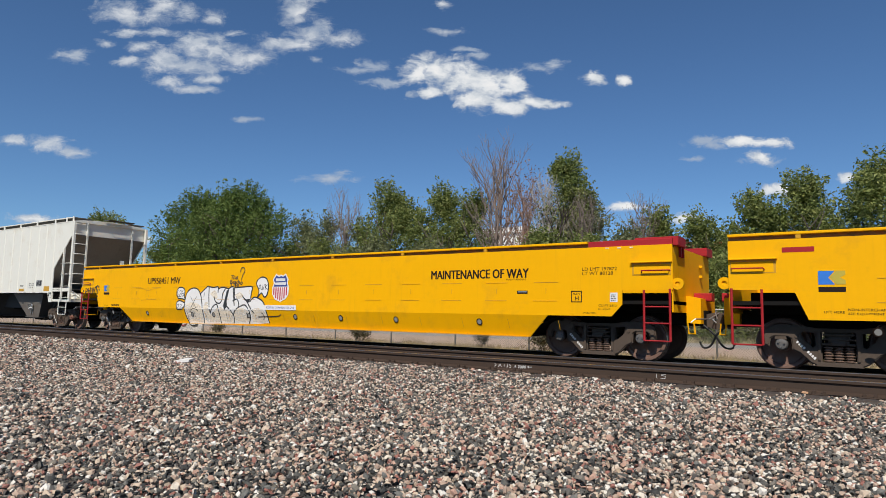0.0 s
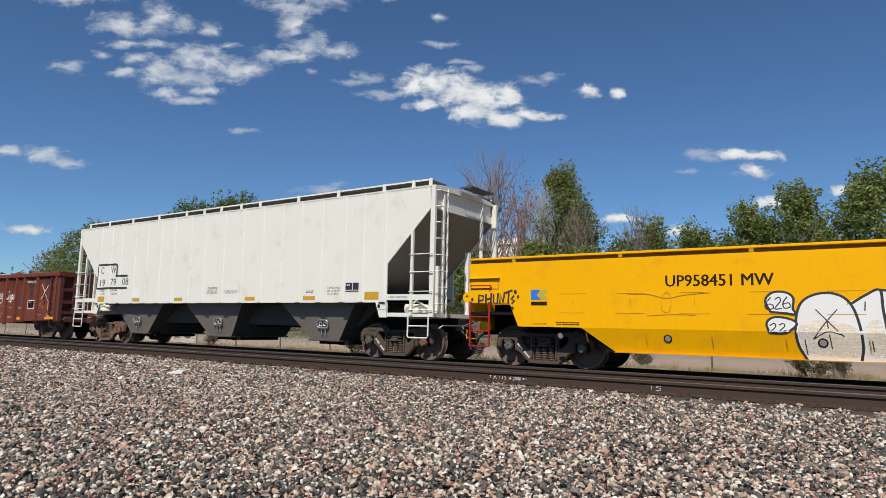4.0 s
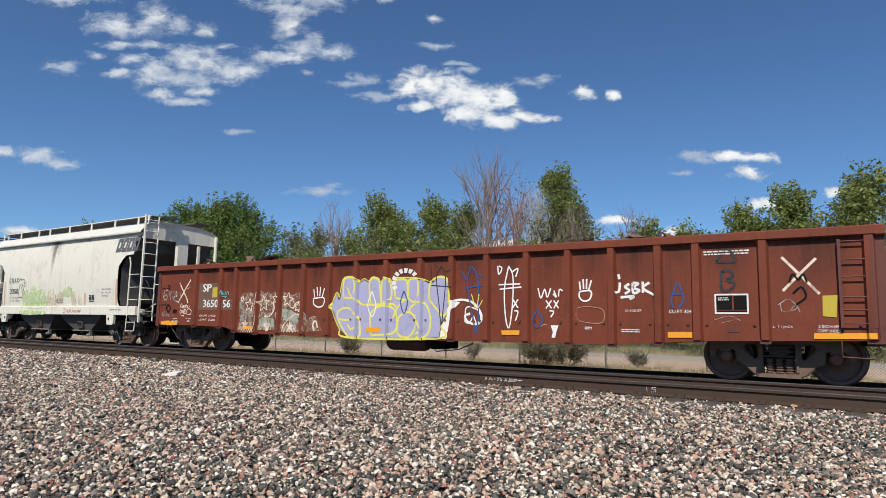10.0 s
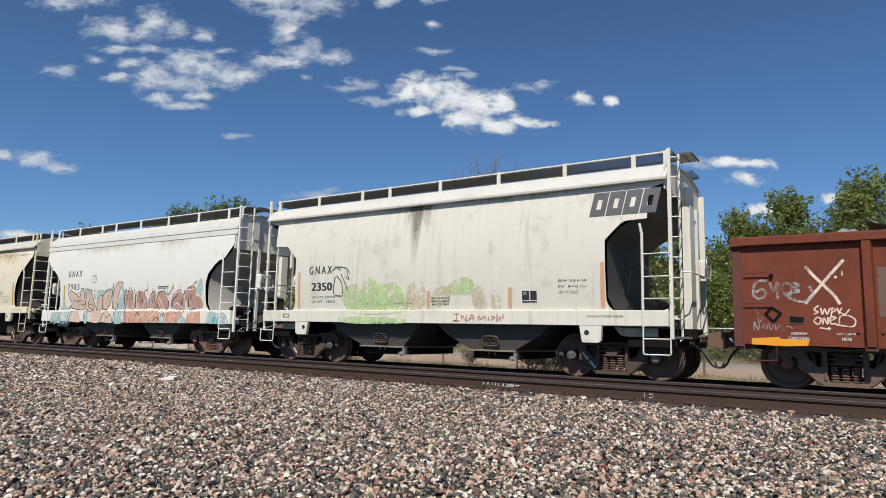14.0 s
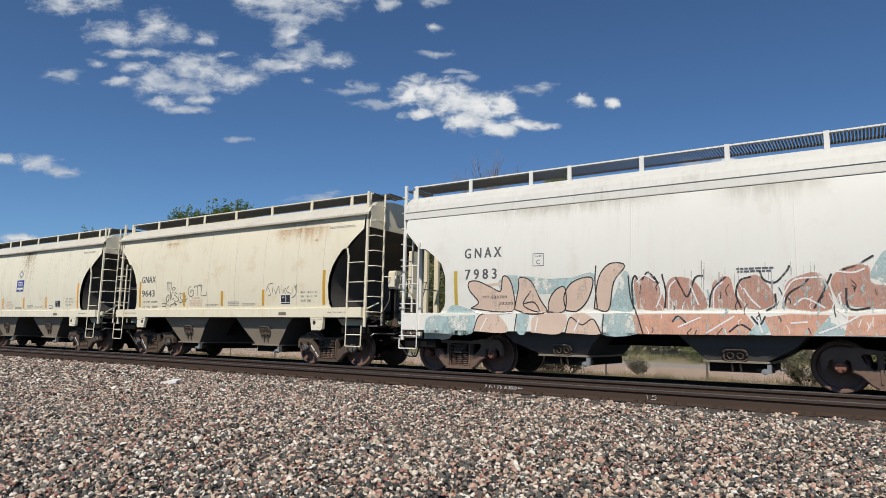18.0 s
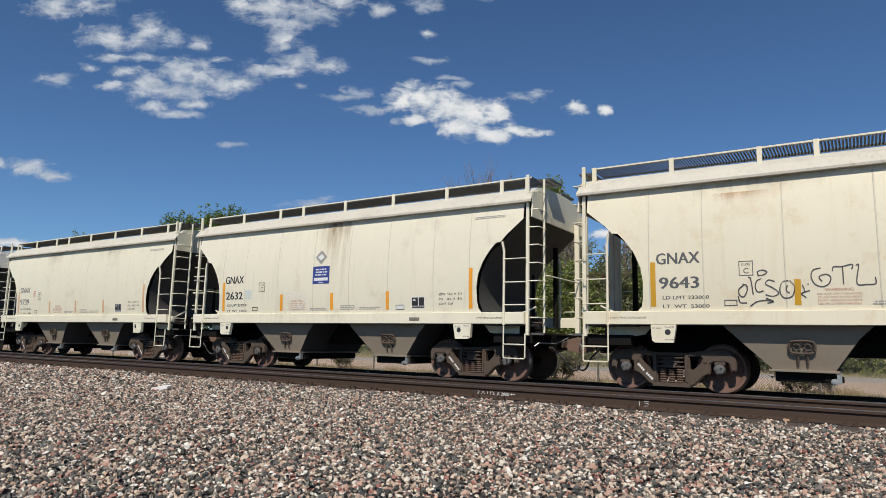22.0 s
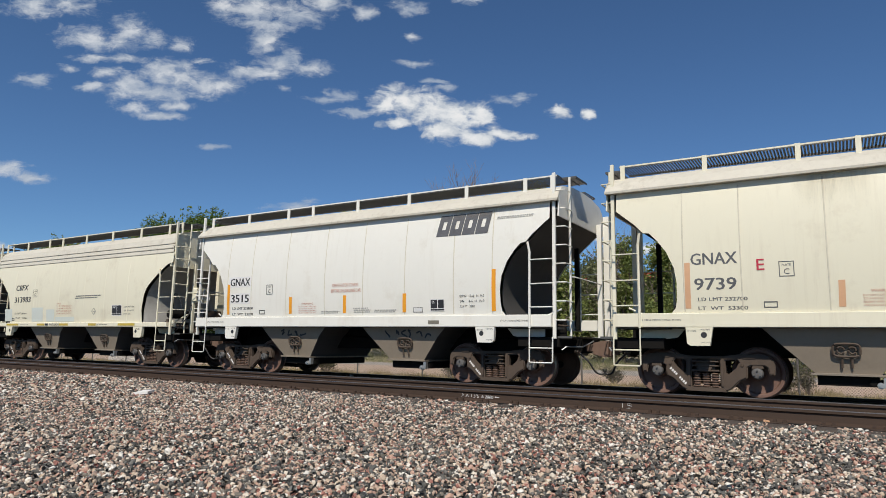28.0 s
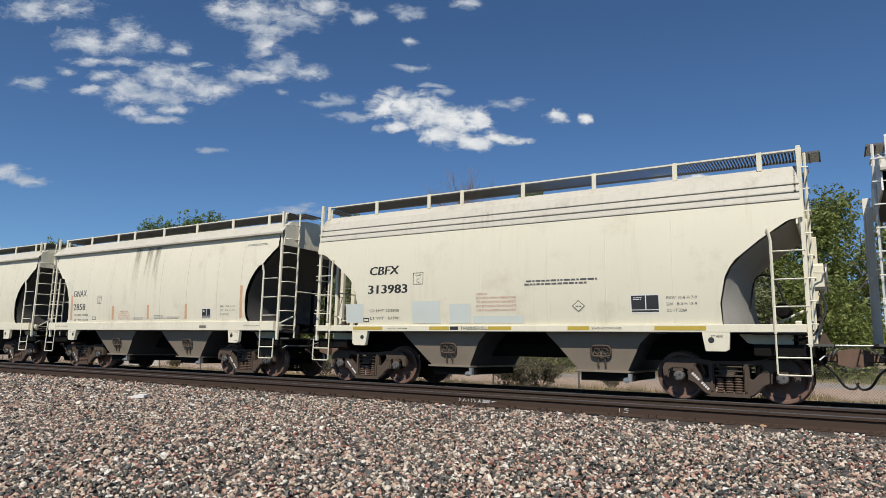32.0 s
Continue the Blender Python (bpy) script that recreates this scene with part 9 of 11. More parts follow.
deep_side.polys("paint_drips", [[(3.64, 2.23), (3.64, 2.23), (3.63, 2.00), (3.63, 2.00)], [(3.16, 2.25), (3.18, 2.25), (3.16, 1.93), (3.15, 1.93)], [(3.20, 2.01), (3.22, 2.01), (3.19, 1.60), (3.19, 1.60)], [(0.82, 2.06), (0.83, 2.06), (0.82, 1.70), (0.81, 1.70)], [(2.21, 1.97), (2.22, 1.97), (2.21, 1.76), (2.20, 1.76)], [(1.13, 2.19), (1.15, 2.19), (1.13, 1.77), (1.12, 1.77)], [(3.14, 1.91), (3.15, 1.91), (3.12, 1.36), (3.12, 1.36)], [(1.32, 2.36), (1.34, 2.36), (1.32, 1.85), (1.31, 1.85)], [(3.00, 2.19), (3.01, 2.19), (2.99, 1.76), (2.98, 1.76)], [(1.68, 2.09), (1.69, 2.09), (1.67, 1.79), (1.67, 1.79)], [(1.02, 2.21), (1.03, 2.21), (1.01, 1.69), (1.01, 1.69)], [(2.16, 2.07), (2.17, 2.07), (2.15, 1.76), (2.15, 1.76)], [(2.81, 2.17), (2.82, 2.17), (2.81, 1.89), (2.80, 1.89)], [(3.11, 2.26), (3.12, 2.26), (3.10, 1.75), (3.09, 1.75)], [(3.58, 1.98), (3.59, 1.98), (3.57, 1.60), (3.56, 1.60)], [(1.89, 2.10), (1.90, 2.10), (1.89, 1.86), (1.88, 1.86)], [(2.50, 1.97), (2.52, 1.97), (2.49, 1.50), (2.48, 1.50)], [(3.58, 1.90), (3.59, 1.90), (3.57, 1.48), (3.56, 1.48)], [(2.40, 2.28), (2.41, 2.28), (2.38, 1.75), (2.38, 1.75)], [(1.37, 2.31), (1.38, 2.31), (1.37, 2.01), (1.36, 2.01)], [(2.80, 2.27), (2.81, 2.27), (2.79, 1.80), (2.78, 1.80)], [(1.73, 2.20), (1.74, 2.20), (1.71, 1.58), (1.71, 1.58)], [(1.62, 2.14), (1.64, 2.13), (1.61, 1.57), (1.61, 1.57)], [(2.16, 2.03), (2.17, 2.03), (2.16, 1.78), (2.16, 1.78)], [(3.56, 2.03), (3.57, 2.03), (3.54, 1.67), (3.54, 1.67)], [(2.45, 2.13), (2.46, 2.12), (2.44, 1.57), (2.43, 1.57)], [(1.50, 2.06), (1.51, 2.06), (1.48, 1.46), (1.48, 1.46)], [(2.49, 2.20), (2.51, 2.20), (2.49, 1.81), (2.48, 1.81)], [(2.85, 2.30), (2.85, 2.30), (2.82, 1.71), (2.82, 1.71)], [(2.65, 2.28), (2.65, 2.28), (2.63, 1.82), (2.63, 1.82)], [(1.96, 2.22), (1.97, 2.22), (1.96, 1.88), (1.95, 1.88)], [(1.35, 2.20), (1.37, 2.19), (1.34, 1.65), (1.34, 1.65)], [(3.87, 1.90), (3.87, 1.90), (3.85, 1.53), (3.85, 1.53)], [(3.28, 1.95), (3.29, 1.95), (3.27, 1.55), (3.26, 1.55)]], SPRAY_FILM, "thin grey paint drips")
deep_side.polys("graffiti_fill", [[tuple(q) for q in curve(b + b[:1])] for b in ([(4.56, 0.99), (4.67, 1.33), (4.92, 1.35), (5.07, 1.31), (5.41, 1.33), (5.57, 1.17), (5.61, 0.98), (5.04, 0.98)], [(-5.02, 0.93), (-4.91, 1.30), (-4.36, 1.30), (-4.16, 0.94)],)], SPRAY_SKY, "")
deep_side.polys("graffiti_fill", [[tuple(q) for q in curve(b + b[:1])] for b in ([(4.82, 1.01), (4.92, 1.21), (5.03, 1.16), (4.95, 1.01)], [(5.06, 1.01), (5.16, 1.19), (5.22, 1.06)],)], SPRAY_TEAL, "")
deep_side.text("MT 232700", -3.42, 1.72, 0.06, INK_GREY, 0.62)
deep_side.text("53300", -3.0, 1.58, 0.06, INK_GREY, 0.34)
deep_side.bars("stencil", 1.9, 2.12, 2.65, 2.22, 2, INK_GREY, seed=2)
side_b.strokes("graffiti_scrawl", [[(-2.68, 2.00), (-2.76, 1.93), (-2.76, 1.83), (-2.69, 1.79), (-2.63, 1.89), (-2.63, 1.99), (-2.70, 2.02)], [(-2.78, 1.80), (-2.75, 1.69), (-2.64, 1.68)], [(-2.60, 2.14), (-2.56, 2.11), (-2.53, 1.83)], [(-2.38, 2.11), (-2.46, 2.07), (-2.49, 1.96), (-2.45, 1.87), (-2.36, 1.89)], [(-2.43, 2.15), (-2.44, 2.23), (-2.36, 2.26), (-2.29, 2.22), (-2.36, 2.17), (-2.43, 2.17)], [(-2.17, 2.05), (-2.27, 2.08), (-2.32, 2.01), (-2.21, 1.94), (-2.12, 1.85), (-2.21, 1.79), (-2.33, 1.82)], [(-1.96, 2.06), (-2.06, 2.03), (-2.10, 1.88), (-2.04, 1.76), (-1.91, 1.79), (-1.87, 1.95), (-1.94, 2.06)], [(-1.98, 1.98), (-2.00, 1.89), (-1.95, 1.84)], [(-1.75, 1.98), (-1.72, 1.87), (-1.76, 1.83)], [(-1.64, 1.88), (-1.77, 1.83), (-1.70, 1.76)], [(-2.59, 1.62), (-2.47, 1.70), (-2.33, 1.72), (-2.21, 1.70)], [(-2.33, 1.76), (-2.21, 1.70), (-2.31, 1.67)]], 0.021, INK_SCRAWL, "dark scrawled tag")
side_b.strokes("graffiti_scrawl", [[(-1.46, 2.26), (-1.57, 2.23), (-1.61, 2.12), (-1.56, 1.99), (-1.45, 1.94), (-1.35, 1.99), (-1.32, 2.10), (-1.39, 2.15), (-1.49, 2.11), (-1.45, 2.03)], [(-1.29, 2.20), (-1.27, 2.27), (-1.15, 2.27), (-1.00, 2.30), (-1.01, 2.22)], [(-1.14, 2.27), (-1.14, 1.97)], [(-0.95, 2.28), (-0.91, 2.28), (-0.95, 1.98), (-0.81, 1.96), (-0.69, 1.97), (-0.69, 2.08)], [(-1.67, 1.99), (-1.65, 1.99)]], 0.018, INK_SCRAWL, "thin dark scrawled letters")
side_b.strokes("graffiti_scrawl", [[(2.05, 2.02), (2.15, 2.22), (2.36, 2.27)], [(2.11, 2.19), (2.25, 1.94), (2.13, 1.91)], [(2.35, 2.19), (2.31, 1.96)], [(2.42, 2.08), (2.46, 1.96), (2.58, 2.16), (2.62, 1.97)], [(2.71, 2.21), (2.74, 1.97), (2.87, 2.11)], [(2.76, 2.07), (2.87, 1.95)], [(3.00, 2.17), (2.91, 2.03), (3.09, 1.94)], [(3.13, 2.13), (3.13, 1.96)], [(3.19, 2.20), (3.27, 2.04)], [(3.24, 2.09), (3.31, 2.19), (3.28, 1.94), (3.11, 1.82)]], 0.014, INK_SCRAWL, "thin dark scrawled tag")
side_b.rect("rust_patch", 2.62, 3.50, 2.66, 3.55, FADED_ORANGE, lean=0.03)
side_b.rect("rust_patch", 3.90, 3.40, 4.00, 3.44, FADED_ORANGE, lean=0.03)
side_a.polys("emblem", [[(-0.36, 2.87), (-0.15, 3.06), (-0.36, 3.25), (-0.57, 3.06)]], SIGN_GREY, "grey diamond emblem")
side_a.polys("emblem", [[(-0.36, 2.97), (-0.24, 3.06), (-0.36, 3.15), (-0.48, 3.06)]], INK_WHITE)
side_a.rect("company_panel", -0.63, 2.34, -0.03, 2.81, NAVY, "blue company panel with white bars")
side_a.bars("panel_bars", -0.55, 2.56, -0.10, 2.78, 3, INK_WHITE, seed=9)
side_a.rect("panel_bar", -0.58, 2.42, -0.08, 2.50, INK_WHITE)
side_a.rect("panel_bar", -0.40, 2.365, -0.26, 2.385, INK_WHITE)
side_a.strokes("graffiti_scrawl", [[(-1.71, 2.08), (-1.51, 2.16)], [(-1.64, 2.11), (-1.60, 1.89), (-1.47, 1.94)], [(-1.62, 2.01), (-1.49, 2.05)], [(-1.38, 2.13), (-1.21, 2.10)], [(-1.29, 2.13), (-1.33, 1.84)], [(-1.05, 2.09), (-1.17, 1.91), (-1.10, 1.71), (-0.84, 1.90), (-0.76, 1.70)], [(-1.00, 2.04), (-0.87, 1.98)], [(-1.36, 1.67), (-1.07, 1.71)]], 0.022, SPRAY_WHITE, "white scrawled tag")
side_a.rect("dirt_run", -0.55, 2.85, 0.60, 3.97, WASH_TAN, "tan dirt wash down from the roof")
side_a.rect("dirt_run", -0.25, 1.62, 0.30, 3.97, WASH_TAN, "tan dirt wash down from the roof")
side_a.rect("dirt_run", 0.35, 1.62, 0.62, 3.97, WASH_TAN, "tan dirt wash down from the roof")
side_a.rect("dirt_run", -0.45, 3.40, 0.62, 3.97, WASH_TAN, "tan dirt wash down from the roof")
side_a.rect("paint_patch", -3.34, 1.98, -3.06, 2.24, PATCH_BLUE, "pale blue overpainted patch")
side_d.text("OPEN HATCH COVERS", -0.34, 2.30, 0.085, INK_RED, 0.86)
side_d.text("BEFORE UNLOADING CAR", -0.38, 2.16, 0.085, INK_RED, 0.98)
side_d.border("stencil_frame", 2.19, 1.62, 2.45, 1.74, 0.01, INK_GREY)
side_d.rect("reflector_patch", 2.21, 1.64, 2.43, 1.72, INK_WHITE)
side_a.border("stencil_frame", 2.19, 1.62, 2.45, 1.74, 0.01, INK_GREY)
side_a.rect("reflector_patch", 2.21, 1.64, 2.43, 1.72, INK_WHITE)
bay_side.strokes("graffiti_scrawl", [[(-2.35, 1.16), (-2.24, 1.21), (-2.32, 1.07), (-2.23, 1.15)], [(-2.07, 1.16), (-2.05, 1.18), (-2.10, 1.06), (-1.95, 1.09)], [(-1.83, 1.18), (-1.76, 1.05), (-1.78, 1.15), (-1.85, 1.15)], [(-1.62, 1.09), (-1.63, 1.06), (-1.45, 1.10), (-1.45, 1.11)]], 0.04, INK, "dark scrawl on the hopper")
bay_side.strokes("graffiti_scrawl", [[(1.35, 1.06), (1.25, 1.14), (1.22, 1.18), (1.35, 1.03)], [(1.57, 1.12), (1.56, 1.21), (1.62, 1.10), (1.60, 1.18)], [(1.85, 1.03), (1.85, 1.06), (1.70, 1.14), (1.83, 1.21)], [(1.97, 1.19), (1.91, 1.21), (1.96, 1.13), (1.93, 1.03)], [(2.14, 1.14), (2.24, 1.18), (2.29, 1.10), (2.29, 1.06)], [(2.53, 1.07), (2.54, 1.10), (2.45, 1.12), (2.38, 1.03)]], 0.04, INK, "dark scrawl on the hopper")
step_side.text("CBFX", -3.87, 2.65, 0.21, INK, 0.87, bold=0.035, slant=0.12)
step_side.text("313983", -3.89, 2.19, 0.21, INK, 1.16, bold=0.035, slant=0.02)
step_side.text("LD LMT 232300", -3.85, 1.74, 0.065, INK, 0.88, bold=0.005)
step_side.text("LT WT   53700", -3.84, 1.56, 0.065, INK, 0.88, bold=0.005)
plate_box(step_side, -2.56, 2.38, -2.27, 2.66, "C", INK)
dims_box(step_side, 2.58, 1.64, 3.14, 2.0)
step_side.text("EXW 10-8 H 7-9", 3.27, 1.900, 0.055, INK_GREY, 0.55)
step_side.text("EW   8-0 H 15-9", 3.27, 1.780, 0.055, INK_GREY, 0.55)
step_side.text("CU FT 3260", 3.27, 1.660, 0.055, INK_GREY, 0.36)
step_side.rect("reflector", -4.34, 1.31, -3.43, 1.385, OLIVE_BAR, "yellow reflective strip")
step_side.rect("reflector", -2.08, 1.31, -1.55, 1.385, OLIVE_BAR, "yellow reflective strip")
step_side.rect("reflector", -0.55, 1.31, 0.02, 1.385, OLIVE_BAR, "yellow reflective strip")
step_side.rect("reflector", 1.29, 1.31, 1.75, 1.385, OLIVE_BAR, "yellow reflective strip")
step_side.rect("reflector", 3.03, 1.31, 3.96, 1.385, OLIVE_BAR, "yellow reflective strip")
step_side.text("THROUGH SILL", -1.24, 1.31, 0.075, INK, 0.68, bold=0.02)
step_side.rect("emblem", -1.52, 1.31, -1.30, 1.385, INK)
step_side.text("LIFT HERE", 4.02, 1.18, 0.04, INK, 0.22)
step_side.text("2 INCH HF COMP SHOES", 1.8, 1.325, 0.04, INK, 0.6)
step_side.text("2 INCH HF COMP SHOES", -3.3, 1.325, 0.035, INK, 0.6)
step_side.text("WARNING", -0.85, 2.08, 0.05, INK_RED, 0.28)
for row, line in enumerate(("DO NOT APPLY VIBRATORS", "TO ANY PART OF CAR BODY", "EXCEPT VIBRATOR BRACKETS", "USE ON LOADED CAR ONLY")):
    step_side.text(line, -0.85, 1.99 - 0.09 * row, 0.05, INK_RED, 0.98)
step_side.bars("stencil", 0.28, 2.26, 1.95, 2.40, 2, INK_GREY, seed=12)
step_side.polys("emblem", [[(1.52, 1.68), (1.66, 1.80), (1.52, 1.92), (1.38, 1.80)]], INK_GREY)
step_side.polys("emblem", [[(1.52, 1.70), (1.635, 1.80), (1.52, 1.90), (1.405, 1.80)]], CREAM_WARM)
step_side.bars("emblem_bar", 1.46, 1.78, 1.58, 1.83, 1, INK_GREY, seed=4)
step_side.border("stencil_frame", -4.05, 1.50, -3.88, 1.60, 0.02, INK)
step_side.rect("paint_patch", -4.60, 1.48, -4.05, 1.95, PATCH_BLUE, "pale blue overpainted patch")
step_side.rect("paint_patch", -2.58, 1.46, -1.80, 1.98, PATCH_BLUE, "pale blue overpainted patch")
step_side.rect("paint_patch", -1.55, 1.46, -1.00, 1.90, PATCH_BLUE, "pale blue overpainted patch")
step_side.rect("paint_patch", -0.95, 1.46, 0.30, 1.62, PATCH_BLUE, "pale blue overpainted patch")
side_e.rect("dirt_run", -0.95, 2.20, -0.60, 3.95, WASH_GREY, "brown dirt wash down from the roof")
side_e.rect("dirt_run", -0.35, 2.40, 0.02, 3.95, WASH_GREY, "brown dirt wash down from the roof")
side_e.rect("dirt_run", 0.10, 2.10, 0.42, 3.95, WASH_GREY, "brown dirt wash down from the roof")
side_b.rect("rust_stain", 2.2, 3.25, 4.6, 3.80, WASH_RUST, "orange rust stain")
side_b.rect("rust_stain", -3.2, 3.45, -2.2, 3.75, WASH_RUST, "orange rust stain")
side_b.rect("dirt_run", 2.00, 3.30, 4.40, 3.97, WASH_FAINT, "faint tan dirt wash")
side_b.rect("dirt_run", -4.00, 3.60, -1.00, 3.97, WASH_FAINT, "faint tan dirt wash")
side_c.rect("dirt_run", -2.50, 3.20, -1.20, 3.97, WASH_FAINT, "faint tan dirt wash")
side_c.rect("dirt_run", 1.00, 3.40, 3.20, 3.97, WASH_FAINT, "faint tan dirt wash")
side_d.rect("dirt_run", 3.00, 3.72, 5.00, 3.97, WASH_FAINT, "faint tan dirt wash")
deep_side.rect("dirt_run", -3.80, 3.35, 1.00, 3.72, WASH_FAINT, "faint tan dirt wash")
deep_side.rect("dirt_run", 1.50, 3.20, 3.50, 3.72, WASH_FAINT, "faint tan dirt wash")


# ---- ground, tracks, fence ----
def ground_height(x, y):
    """Height of the ground over the plan."""
    z = lerp([(-60, -0.42), (1.5, -0.40), (5.5, -0.38), (7.6, -0.28), (8.6, -0.215), (8.9, -0.212), (9.3, -0.205), (11.1, -0.205), (12.0, -0.23), (13.2, -0.27), (15.4, -0.29), (16.6, -0.38), (18.0, -0.52), (19.5, -0.50),
              (21.0, -0.47), (24.0, -0.40), (31.0, -0.32), (34.0, -0.1), (40, 0.05), (120, 0.3), (900, 2.0), (2600, 6.0)], y)
    return z + (0.03 * noise.noise(Vector((x * 0.5, y * 0.5, 0))) if 15.8 < y < 60 or y < 8.5 else 0.0)


def stone_colours(n, rnd):
    """Ballast: dark greys, pinks, tans and a few pale stones."""
    return n.ramp(rnd, [(0.0, (0.042, 0.041, 0.038)), (0.16, (0.098, 0.096, 0.084)), (0.34, (0.205, 0.180, 0.145)), (0.42, (0.45, 0.325, 0.245)), (0.52, (0.165, 0.160, 0.142)),
                        (0.60, (0.52, 0.32, 0.235)), (0.68, (0.34, 0.145, 0.110)), (0.74, (0.61, 0.475, 0.350)), (0.84, (0.71, 0.62, 0.50)), (0.93, (0.80, 0.75, 0.66))], "CONSTANT")


def ballast_material(name="crushed_ballast", tone=0.80):
    m = bpy.data.materials.new(name)
    m.use_nodes = True
    n = Nodes(m.node_tree)
    b = m.node_tree.nodes["Principled BSDF"]
    rnd = n.t.nodes.new("ShaderNodeNewGeometry").outputs["Random Per Island"]
    at = n.t.nodes.new("ShaderNodeTexCoord").outputs["Object"]
    grain = n.noise(at, 90.0, 5.0, 0.7)
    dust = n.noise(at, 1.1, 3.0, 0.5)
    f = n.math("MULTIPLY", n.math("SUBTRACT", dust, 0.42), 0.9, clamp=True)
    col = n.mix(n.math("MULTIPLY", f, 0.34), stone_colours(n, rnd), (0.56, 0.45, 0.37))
    hsv = n.add("ShaderNodeHueSaturation")
    n.link(col, hsv.inputs["Color"]), n.link(n.math("MULTIPLY", n.math("ADD", n.math("MULTIPLY", grain, 0.9), 0.68), tone), hsv.inputs["Value"])
    n.link(hsv.outputs[0], b.inputs["Base Color"])
    b.inputs["Roughness"].default_value = 0.8
    k = n.add("ShaderNodeBump", Strength=0.4, Distance=0.004)
    n.link(grain, k.inputs["Height"]), n.link(k.outputs[0], b.inputs["Normal"])
    return m


def ground_material():
    """One sheet: gravel bed near the tracks, dry earth with tufts past the fence, pale dirt road."""
    m = bpy.data.materials.new("ground")
    m.use_nodes = True
    n = Nodes(m.node_tree)
    b = m.node_tree.nodes["Principled BSDF"]
    at = n.t.nodes.new("ShaderNodeTexCoord").outputs["Object"]
    cells = n.add("ShaderNodeTexVoronoi", Scale=17.0)
    n.link(at, cells.inputs["Vector"])
    sep = n.add("ShaderNodeSeparateColor")
    n.link(cells.outputs["Color"], sep.inputs[0])
    # bed dark, and darker off the cell centres: shade between stones as colour
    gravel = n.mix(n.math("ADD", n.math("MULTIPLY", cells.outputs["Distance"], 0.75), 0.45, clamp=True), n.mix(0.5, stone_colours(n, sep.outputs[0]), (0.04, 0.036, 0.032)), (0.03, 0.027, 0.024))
    xyz = n.add("ShaderNodeSeparateXYZ")
    n.link(at, xyz.inputs[0])
    wob = n.math("ADD", xyz.outputs[1], n.math("MULTIPLY", n.math("SUBTRACT", n.noise(at, 0.5, 4.0), 0.5), 2.2))
    earth = n.ramp(n.noise(at, 2.5, 7.0, 0.7), [(0.25, (0.36, 0.25, 0.18)), (0.5, (0.47, 0.34, 0.25)), (0.75, (0.58, 0.45, 0.34))])
    dry = n.ramp(n.noise(at, 5.0, 7.0, 0.7), [(0.3, (0.15, 0.12, 0.065)), (0.5, (0.30, 0.24, 0.13)), (0.7, (0.46, 0.36, 0.22))])
    paved = n.ramp(n.noise(at, 6.0, 6.0, 0.65), [(0.3, (0.30, 0.27, 0.24)), (0.7, (0.38, 0.345, 0.31))])

    def band(a, c):
        return n.math("MULTIPLY", n.math("GREATER_THAN", wob, a), n.math("LESS_THAN", wob, c))
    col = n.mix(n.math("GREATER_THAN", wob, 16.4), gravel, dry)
    # bed under the train: oil-dark, with the train's shade put into the colour
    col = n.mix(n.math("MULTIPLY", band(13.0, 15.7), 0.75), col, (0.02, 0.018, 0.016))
    col = n.mix(band(21.2, 27.0), col, earth)
    col = n.mix(band(27.0, 30.5), col, paved)
    n.link(col, b.inputs["Base Color"])
    b.inputs["Roughness"].default_value = 0.9
    k = n.add("ShaderNodeBump", Strength=0.5, Distance=0.03)
    n.link(n.math("ADD", cells.outputs["Distance"], n.noise(at, 12.0, 5.0)), k.inputs["Height"]), n.link(k.outputs[0], b.inputs["Normal"])
    return m


def make_ground():
    xs = sorted(set([-3000, -1500, -700, -300, -160] + list(np.arange(-90, 40.1, 2.0)) + [60, 120, 300, 700, 1500, 3000]))
    ys = sorted(set([-900, -300, -100, -40, -15, -6] + list(np.arange(-2, 24.1, 0.6)) + [26, 28, 31, 34, 37, 40, 50, 70, 120, 300, 900, 2600]))
    s = Shape()
    s.v = [(x, y, ground_height(x, y) - (0.035 if y < 8.4 else 0.0)) for y in ys for x in xs]   # the bed lies just under its loose stones
    w = len(xs)
    s.f = [(j * w + i, j * w + i + 1, (j + 1) * w + i + 1, (j + 1) * w + i) for j in range(len(ys) - 1) for i in range(w - 1)]
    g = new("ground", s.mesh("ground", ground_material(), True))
    tagged(g, "gravel and dry earth running out to the horizon", "ground", kind="structure")


make_ground()
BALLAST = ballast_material()


